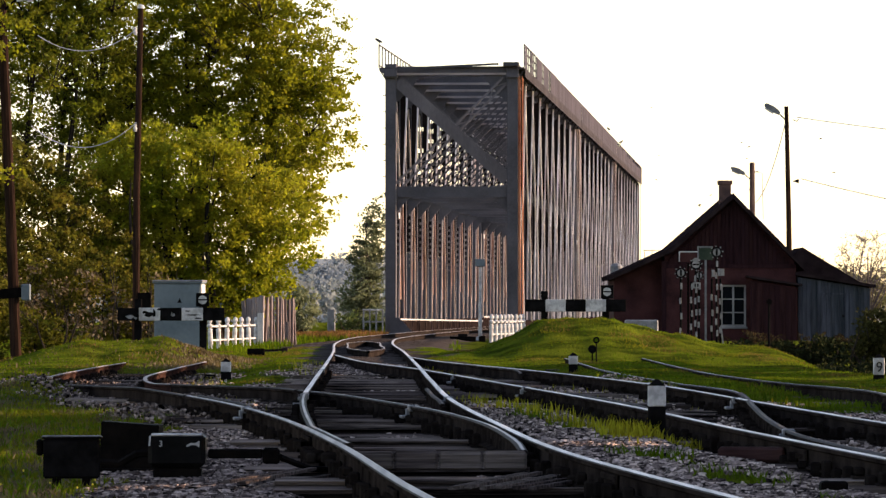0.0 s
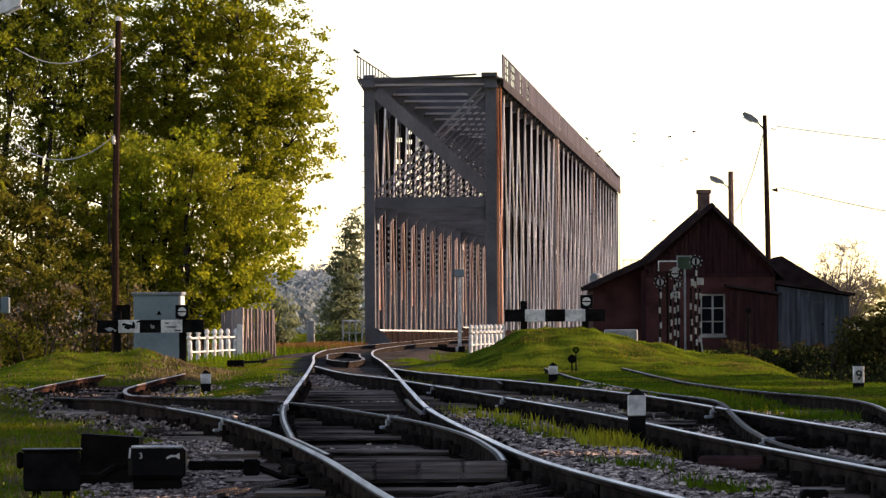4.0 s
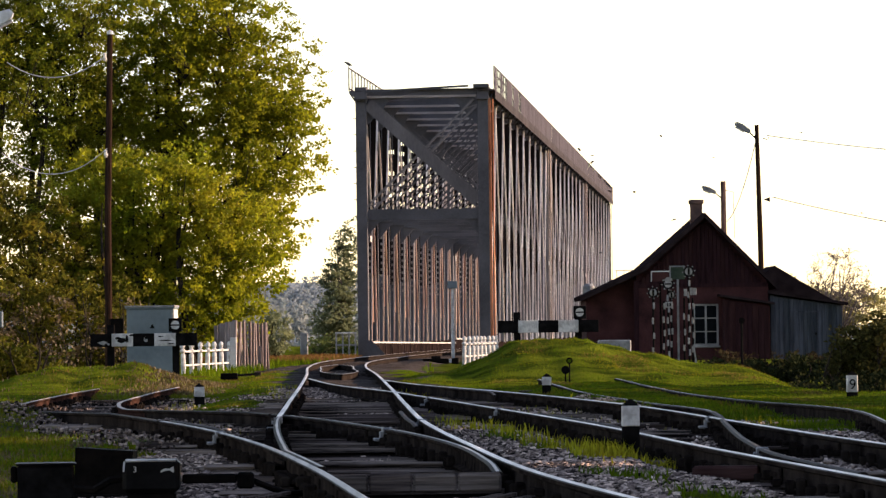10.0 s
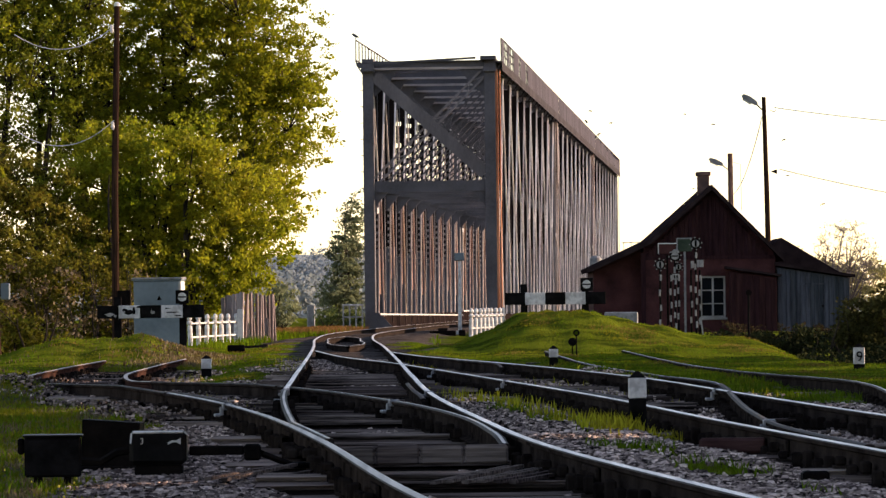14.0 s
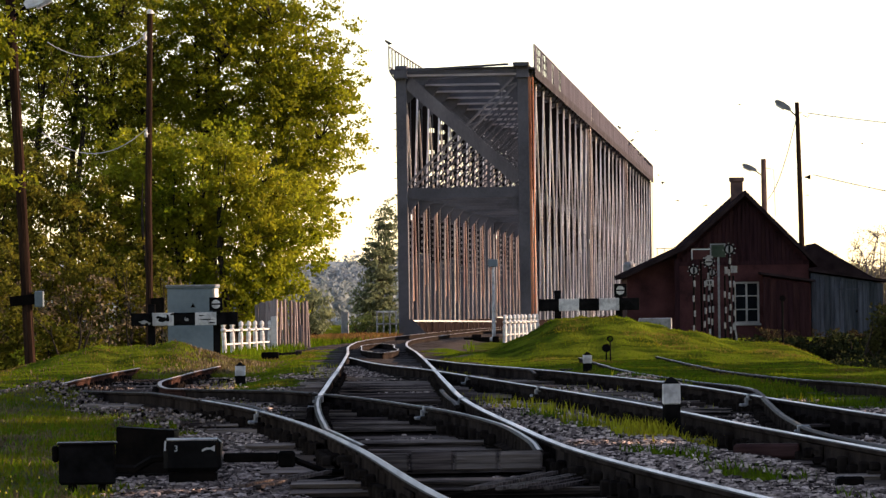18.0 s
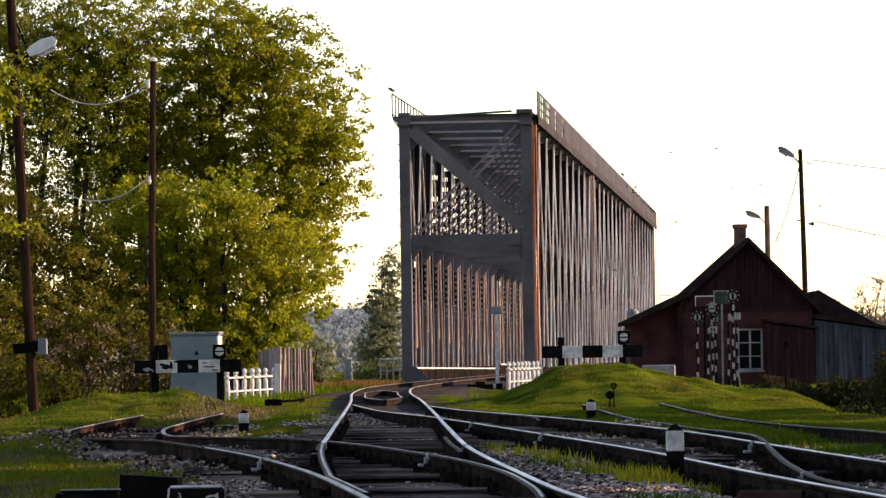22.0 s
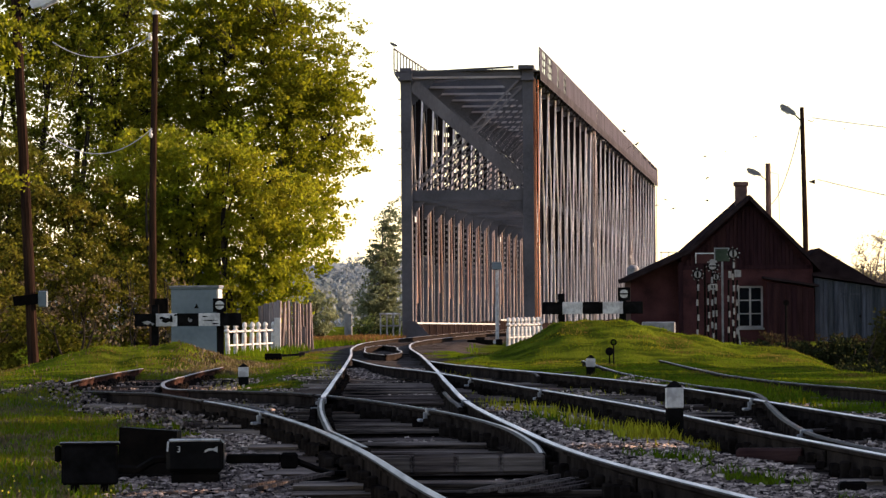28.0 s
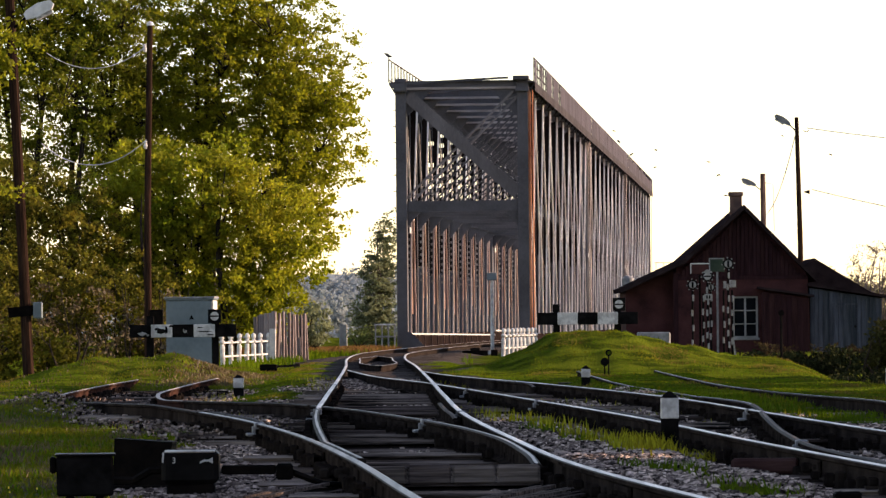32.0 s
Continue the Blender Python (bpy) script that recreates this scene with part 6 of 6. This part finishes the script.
def tree(name, label, x, y, z, trunk, lobes, clumps, per, size, material, seed, branches=40, trunks=1, clump_r=0.55, group="", shell=0.45, bark=BARK, spread=1.4, flat_=0.45):
    """lobes: (dx, dy, z, rx, ry, rz). Sprays of leaves fill the lobes; boughs and twigs lead to them."""
    rng = np.random.default_rng(seed)
    t = thing(name, label, "tree" if name == "tree" else "bush", group)
    vol = np.array([l[3] * l[4] * l[5] for l in lobes])
    pick = rng.choice(len(lobes), clumps, p=vol / vol.sum())
    L = np.array(lobes)[pick]
    d = rng.normal(size=(clumps, 3))
    d /= np.linalg.norm(d, axis=1)[:, None]
    rad = (shell + (1.14 - shell) * rng.random(clumps) ** 0.6)[:, None]
    c = np.array([x, y, 0]) + L[:, :3] + d * rad * L[:, 3:] * (0.84 + 0.28 * rng.random((clumps, 1)))
    c[:, 2] = np.maximum(c[:, 2], z + 0.25)
    r = random.Random(seed)
    heads = []
    for k in range(trunks):
        bx = x + (r.uniform(-1, 1) * spread if trunks > 1 else 0)
        by = y + (r.uniform(-1, 1) * 1.2 if trunks > 1 else 0)
        h = trunk[1] * r.uniform(0.85, 1.1)
        lean = r.uniform(-0.12, 0.12)
        pts = [(bx + lean * h * f + 0.12 * math.sin(5 * f + k), by + 0.1 * math.cos(4 * f), z - 0.2 + h * f) for f in (0, 0.2, 0.4, 0.55, 0.7, 0.85, 1.0)]
        part("trunk", Shape().tube(pts, [trunk[0] * q for q in (1.15, 0.95, 0.82, 0.7, 0.55, 0.38, 0.15)], 7), bark, t)
        heads.append([Vector(p) for p in pts])
    thin = Shape()
    boughs = []
    for i in range(min(branches, clumps)):
        e = Vector(c[i])
        if i < 40 or not boughs:
            # a bough leaves the nearest stem below its spray
            pts = min(heads, key=lambda q: abs(q[3].x - e.x) + r.random())
            low = [p for p in pts[1:6] if p.z < e.z - 0.4] or [pts[1]]
            a = r.choice(low[-2:])
        else:
            # a twig leaves the nearest bough
            a = min(boughs, key=lambda q: (q - e).length + (0.8 if q.z > e.z else 0))
        mid = a.lerp(e, 0.55) + Vector((r.uniform(-0.15, 0.15), r.uniform(-0.15, 0.15), 0.12 * (e - a).length))
        w = trunk[0] * (r.uniform(0.22, 0.4) if i < 40 else r.uniform(0.07, 0.14))
        one = thin if i >= 14 else Shape()
        one.tube([a, a.lerp(mid, 0.6), mid, e], [w, w * 0.75, w * 0.5, w * 0.15], 5 if i < 40 else 3)
        if i < 40:
            boughs += [a.lerp(mid, 0.7), mid, mid.lerp(e, 0.5), e]
        if i < 14:
            part("limb", one, bark, t)
    if thin.v:
        tagged(part("fine_branching", thin, bark, t), kind="stuff")
    if per:
        part("crown", leaf_mesh("crown", rng, c, clump_r * (0.6 + 0.8 * rng.random(clumps)), per, size, material, flat_), material, t)
    return t


tree("tree", "tall multi-stemmed maple in fresh yellow-green spring leaf", -9.8, 214, -0.1, (0.2, 12.5), [(0.6, 0, 10.6, 3.9, 3.5, 2.6), (3.0, -1, 8.3, 3.3, 3, 2.4), (3.0, -1, 5.6, 2.3, 2, 2.4), (4.2, -1, 6.2, 1.3, 1.3, 1.4), (3.9, -1, 11.0, 2.3, 2.3, 2.2), (-2.6, 0, 9.0, 3.0, 3, 2.6), (0.0, 0, 13.6, 3.2, 3.2, 2.4), (2.0, 0, 13.4, 2.6, 2.4, 1.8), (4.1, -1, 9.3, 1.7, 1.5, 1.5), (4.6, -1, 7.6, 1.1, 1.2, 1.1)], 2600, 44, 0.07, LEAF, 11, 800, 8, 0.42, shell=0.3, spread=2.6)
tree("tree", "thinner-leaved maple with sky showing between dark boughs", -16.5, 211, -0.1, (0.17, 13), [(0.0, 0, 11.0, 4.6, 4, 3.2), (-1, 0, 6.4, 3.6, 3, 2.2), (2.6, 0, 8.4, 2.2, 2, 1.6), (1.0, 0, 12.2, 4.0, 3, 2.0), (2.6, 0, 13.6, 3.0, 2.5, 2.2), (-1.0, 0, 14.6, 4.0, 3, 2.2)], 1950, 44, 0.066, SHADELEAF, 12, 900, 12, 0.43, shell=0.2, spread=3.4)
tree("tree", "dense rounded young tree in bright fresh leaf", -8.6, 190, -0.1, (0.14, 6.5), [(-0.6, 0, 5.6, 2.1, 2.0, 2.0), (1.4, 0, 4.9, 1.9, 1.8, 2.0), (2.9, 0.4, 3.6, 1.5, 1.5, 1.7), (-2.6, 0, 5.2, 1.9, 1.9, 2.3), (-3.6, 0, 3.3, 1.6, 1.5, 2.0), (0.3, -0.5, 2.4, 2.6, 1.6, 1.6), (1.6, 0.4, 2.0, 1.5, 1.4, 1.3), (-1.5, 0, 3.4, 1.8, 1.7, 1.7), (0.6, 0, 7.1, 0.9, 1, 0.8), (-1.7, 0, 7.0, 0.8, 1, 0.7), (-3.4, 0, 6.9, 0.9, 1, 0.8), (2.9, 0, 5.4, 0.8, 1, 0.9), (-4.8, 0, 5.2, 1.0, 1, 1.2)], 1500, 46, 0.066, LEAF2, 13, 300, 6, 0.33, shell=0.3, flat_=0.75)
tree("tree", "leafy understorey tree with brownish young foliage", -14.2, 188, -0.1, (0.1, 5.5), [(0.0, 0, 3.6, 3.0, 2.2, 2.8), (-2.5, 0, 4.5, 2.5, 2.2, 3.0), (2.2, 0, 1.4, 3.2, 1.5, 1.4), (-2.0, 0, 1.4, 3.0, 1.5, 1.4)], 900, 50, 0.068, UNDERLEAF, 14, 300, 8, 0.42, shell=0.2, spread=3.6)
tree("bush", "brown twiggy undergrowth at the wood's edge", -12.2, 178, -0.2, (0.03, 2.8), [(0, 0, 1.1, 3.2, 1.2, 1.2), (-3, 0, 1.3, 2.4, 1.2, 1.3), (2.6, 3, 1.0, 1.6, 1.2, 1.1)], 170, 24, 0.065, TWIG, 15, 60, 8, 0.4, spread=3.5)
tree("bush", "dull olive leafy scrub along the wood's edge", -12.0, 182, -0.2, (0.05, 3.0), [(0, 0, 1.4, 3.4, 1.2, 1.6), (-3, 0, 1.8, 2.6, 1.2, 1.9), (2.0, 1, 0.9, 1.2, 1.2, 1.0)], 400, 40, 0.065, UNDERLEAF, 25, 160, 9, 0.4, spread=3.5)
tree("bush", "dark olive bush behind the leaning lamp pole", -10.3, 129, -0.35, (0.04, 1.6), [(0.0, 0, 0.5, 1.1, 0.8, 0.75), (-0.9, 0, 0.9, 1.0, 0.8, 1.1), (0.9, 0.4, 0.2, 0.7, 0.6, 0.4)], 170, 34, 0.055, UNDERLEAF, 26, 60, 6, 0.28)
tree("tree", "branches of a leafy tree reaching in beside the lamp pole", -12.6, 113, -0.4, (0.2, 9), [(0.0, 0, 8.2, 2.0, 2, 2.2), (1.9, 0, 6.6, 1.25, 1.2, 0.55), (3.05, 0, 7.1, 0.8, 0.6, 0.5), (2.9, 0, 4.05, 0.5, 0.5, 0.25), (1.5, 0, 4.3, 0.8, 0.8, 0.5)], 460, 70, 0.05, LEAF, 16, 160, 1, 0.35)
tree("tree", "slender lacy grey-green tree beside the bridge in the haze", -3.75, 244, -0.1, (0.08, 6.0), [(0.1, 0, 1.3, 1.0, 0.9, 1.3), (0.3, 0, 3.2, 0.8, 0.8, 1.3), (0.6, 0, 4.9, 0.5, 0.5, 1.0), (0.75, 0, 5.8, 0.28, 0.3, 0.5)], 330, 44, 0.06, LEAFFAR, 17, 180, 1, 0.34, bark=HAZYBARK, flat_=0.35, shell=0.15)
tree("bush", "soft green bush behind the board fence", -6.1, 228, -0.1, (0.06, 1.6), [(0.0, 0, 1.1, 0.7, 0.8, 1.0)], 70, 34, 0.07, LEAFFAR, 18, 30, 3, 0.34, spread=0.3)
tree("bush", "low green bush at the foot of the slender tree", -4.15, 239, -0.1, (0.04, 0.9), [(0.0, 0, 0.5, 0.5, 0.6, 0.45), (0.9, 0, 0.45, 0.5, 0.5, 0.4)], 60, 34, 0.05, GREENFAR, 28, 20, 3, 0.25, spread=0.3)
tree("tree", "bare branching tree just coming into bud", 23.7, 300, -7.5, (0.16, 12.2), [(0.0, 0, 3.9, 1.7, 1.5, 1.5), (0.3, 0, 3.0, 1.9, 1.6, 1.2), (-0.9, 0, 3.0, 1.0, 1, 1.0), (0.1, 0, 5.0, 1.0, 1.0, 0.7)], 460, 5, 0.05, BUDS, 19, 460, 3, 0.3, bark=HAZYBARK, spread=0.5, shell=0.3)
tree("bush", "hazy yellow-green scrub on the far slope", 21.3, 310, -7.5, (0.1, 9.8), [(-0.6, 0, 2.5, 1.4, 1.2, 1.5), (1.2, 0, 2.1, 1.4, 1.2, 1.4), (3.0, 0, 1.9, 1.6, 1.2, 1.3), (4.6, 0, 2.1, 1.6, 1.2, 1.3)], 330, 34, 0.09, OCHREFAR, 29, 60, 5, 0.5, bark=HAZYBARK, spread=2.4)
tree("bush", "brownish-green bush at the end of the shed", 12.6, 150, -0.75, (0.05, 1.5), [(0.0, 0, 0.3, 0.9, 0.9, 0.8), (0.6, 0, 0.7, 0.7, 0.7, 0.7)], 220, 36, 0.06, OLIVE, 20, 60, 5, 0.35)
tree("bush", "low dark hedge in the ditch before the shed", 13.6, 178, -0.75, (0.03, 0.8), [(-3.2, 0, -0.35, 1.2, 0.8, 0.4), (-0.8, 0, -0.35, 1.7, 0.8, 0.42), (1.6, 0, -0.3, 1.8, 0.8, 0.5)], 330, 34, 0.06, HEDGE, 21, 60, 8, 0.35)
tree("bush", "withered brown weeds before the porch and shed", 13.0, 180, -0.6, (0.02, 0.7), [(-2.6, 0, -0.1, 1.6, 0.6, 0.35), (0.2, 0, -0.1, 1.7, 0.6, 0.35), (2.4, 0, 0.0, 1.4, 0.6, 0.4)], 150, 30, 0.05, DARKWEED, 31, 60, 8, 0.3, spread=3.0)
tree("bush", "dark low scrub filling the ditch", 10.6, 140, -0.9, (0.03, 0.6), [(-1.6, 0, -0.65, 1.0, 3, 0.22), (0.3, 0, -0.55, 1.3, 3, 0.3), (2.2, 0, -0.4, 1.5, 3, 0.4)], 280, 34, 0.05, HEDGE, 22, 50, 7, 0.3)
# a row of unseen trees beyond the ditch, added to shade the near tracks
for k, (tx, ty, th) in enumerate(((13.0, 31, 5.1), (18.5, 37, 6.5), (19.0, 58, 6.9), (19.5, 82, 11.0), (13.6, 38, 5.3), (15.5, 46, 5.8), (16.5, 55, 6.3), (15.5, 64, 7.5), (17.0, 73, 9.5), (22.0, 50, 7.5), (23.5, 62, 9.0), (23.0, 78, 11.0), (22.5, 91, 11.0), (25.5, 99, 12.0), (24.0, 108, 11.0), (25.5, 117, 10.5))):
    tree("tree", "leafy tree out of view, added to shade the yard", tx, ty - 0.25 * tx, -0.4, (0.22, th * 0.8), [(0, 0, th * 0.62, 3.3, 3.4, th * 0.36), (1.2, 0.5, th * 0.4, 2.8, 3.0, th * 0.24), (-0.8, -0.5, th * 0.4, 2.6, 2.8, th * 0.24)], 420, 30, 0.2, LEAF, 40 + k, 50, 2, 0.75, group="trees along the yard's edge", shell=0.2, flat_=0.85)


# wooded far bank: a ridge whose surface swells into tree crowns
def far_ridge(name, x0, x1, y, base, lo, hi, seed, label, material, step=2.2, swell=1.5):
    xs = np.arange(x0, x1, step)
    vs = np.linspace(0, 1, 26)
    X, V = np.meshgrid(xs, vs)
    crest = lo + (hi - lo) * (0.5 + 0.5 * np.sin(X * 0.031 + seed) * np.sin(X * 0.013 + 1)) + 0.8 * np.sin(X * 0.21 + seed) * np.sin(X * 0.083)
    Z = base + (crest - base) * V ** 0.8
    Y = y + 40 * V
    bump = np.array([[noise.noise(Vector((a * 0.22, b * 1.4 + seed, 0.3))) + 0.6 * noise.noise(Vector((a * 0.55, b * 2.5, 4.0))) + 0.5 * noise.noise(Vector((a * 1.3, b * 4.5, 9.0))) for a, b in zip(r1, r2)] for r1, r2 in zip(X, Z * 0.4)])
    Y = Y - swell * 3 * bump
    Z = Z + swell * bump * np.sin(np.pi * np.clip(V, 0.05, 1) ** 0.7 * 0.9)
    n = len(xs)
    k = np.arange((len(vs) - 1) * n).reshape(len(vs) - 1, n)[:, :-1].ravel()
    me = big_mesh(name, np.stack([X, Y, Z], -1).reshape(-1, 3), np.stack([k, k + 1, k + n + 1, k + n], 1), material)
    me.polygons.foreach_set("use_smooth", [True] * len(me.polygons))
    return tagged(new(name, me), label, "distant wood", kind="stuff")


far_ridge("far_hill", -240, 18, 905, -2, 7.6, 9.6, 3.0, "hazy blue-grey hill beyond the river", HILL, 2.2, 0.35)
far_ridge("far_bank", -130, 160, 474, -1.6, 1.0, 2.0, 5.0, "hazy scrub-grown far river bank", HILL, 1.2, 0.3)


def far_crowns(name, n, x0, x1, y0, y1, top, low, r, size, seed, material, label):
    """Small tree crowns strewn over a far slope."""
    rng = np.random.default_rng(seed)
    f = rng.random(n) ** 0.8
    x = x0 + (x1 - x0) * rng.random(n)
    hill = top + 0.9 * np.sin(x * 0.09 + seed) * np.sin(x * 0.041) + 0.4 * np.sin(x * 0.31)
    c = np.stack([x, y0 + (y1 - y0) * f, low + (hill - low) * f], -1)
    me = leaf_mesh(name, rng, c, r * (0.5 + 0.9 * rng.random(n)), 34, size, material, 1.25)
    return tagged(new(name, me), label, "distant wood", kind="stuff")


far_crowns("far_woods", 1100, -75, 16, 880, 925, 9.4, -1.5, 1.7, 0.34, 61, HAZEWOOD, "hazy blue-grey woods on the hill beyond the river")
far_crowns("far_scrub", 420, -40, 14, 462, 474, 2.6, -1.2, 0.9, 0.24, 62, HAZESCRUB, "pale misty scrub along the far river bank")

# ---- birds over the river ----
bird_body = Shape().lathe(0, 0, [(0.004, -0.13), (0.03, -0.06), (0.04, 0.02), (0.03, 0.08), (0.004, 0.13)], 8).mesh("body", FEATHER)
wing_shape = lambda sg: Shape().add([(sg * 0.02, 0.06, 0.0), (sg * 0.02, -0.05, 0.0), (sg * 0.1, -0.04, 0.05), (sg * 0.1, 0.05, 0.05), (sg * 0.2, -0.09, 0.03), (sg * 0.02, 0.06, 0.012), (sg * 0.02, -0.05, 0.012), (sg * 0.1, -0.04, 0.06), (sg * 0.1, 0.05, 0.06), (sg * 0.2, -0.09, 0.035)], [(0, 1, 2, 3), (3, 2, 4), (5, 8, 7, 6), (8, 9, 7), (0, 5, 6, 1), (1, 6, 7, 2), (2, 7, 9, 4), (4, 9, 8, 3), (3, 8, 5, 0)]).mesh("wing", FEATHER)
WINGS = {-1: wing_shape(-1), 1: wing_shape(1)}
flock = []
for k in range(16):
    b = thing("bird", "small dark swallow in flight above the river", "bird", "swallows circling over the bridge")
    o = part("body", bird_body, FEATHER, b)
    o.matrix_basis = pose(0, 0, 0, 90, 0, 0)
    wings = [part("wing", WINGS[sg], FEATHER, b) for sg in (-1, 1)]
    flock.append((b, wings))
perched = thing("bird", "dark bird perched on the walkway railing", "bird", at=(0, 0, 0))
perched.matrix_basis = BR @ pose(-WIDE / 2 - 0.52, 0.1, TOP + 1.12, 0, 0, 70)
part("body", Shape().tube([(0, -0.16, 0.1), (0, -0.05, 0.13), (0, 0.08, 0.2), (0, 0.15, 0.25), (0, 0.22, 0.25)], [0.02, 0.06, 0.065, 0.04, 0.01], 8), FEATHER, perched)
for lx in (-0.02, 0.02):
    part("leg", Shape().tube([(lx, 0, 0), (lx, 0, 0.12)], 0.01, 4), FEATHER, perched)

for py, turn_ in ((120.0, 40), (148.0, -60)):
    other = copy_thing(perched, BR @ pose(WIDE / 2 + 0.55, py, TOP + 1.2, 0, 0, turn_))


def motions():
    """The swallows wheel to and fro in their own wide loops."""
    rnd = random.Random(77)
    for k, (b, wings) in enumerate(flock):
        cx, cz, cy = rnd.uniform(8, 19), rnd.uniform(7.5, 13.5), rnd.uniform(280, 360)
        ax, az = rnd.uniform(3, 9), rnd.uniform(0.6, 2.4)
        w, p, q = rnd.uniform(0.22, 0.42) * rnd.choice((-1, 1)), rnd.uniform(0, 6.3), rnd.uniform(0, 6.3)
        spot = lambda t: Vector((cx + ax * math.sin(w * t + p) + 1.2 * math.sin(2.3 * w * t + q), cy + 9 * math.cos(w * t + p), cz + az * math.sin(1.7 * w * t + q)))
        rows, flap = [], [[], []]
        for i in range(65):
            t = i * 0.5
            d = spot(t + 0.1) - spot(t - 0.1)
            turn = math.degrees(math.atan2(-d.x, d.y))
            rows.append((t, pose(*spot(t), 0, rnd.uniform(-25, 25), turn)))
        walk(b, rows)
        for sg, wing in zip((-1, 1), wings):
            walk(wing, [(i * 0.25, pose(0, 0, 0, 0, sg * (-28 if i % 2 else 24), 0)) for i in range(129)])


motions()
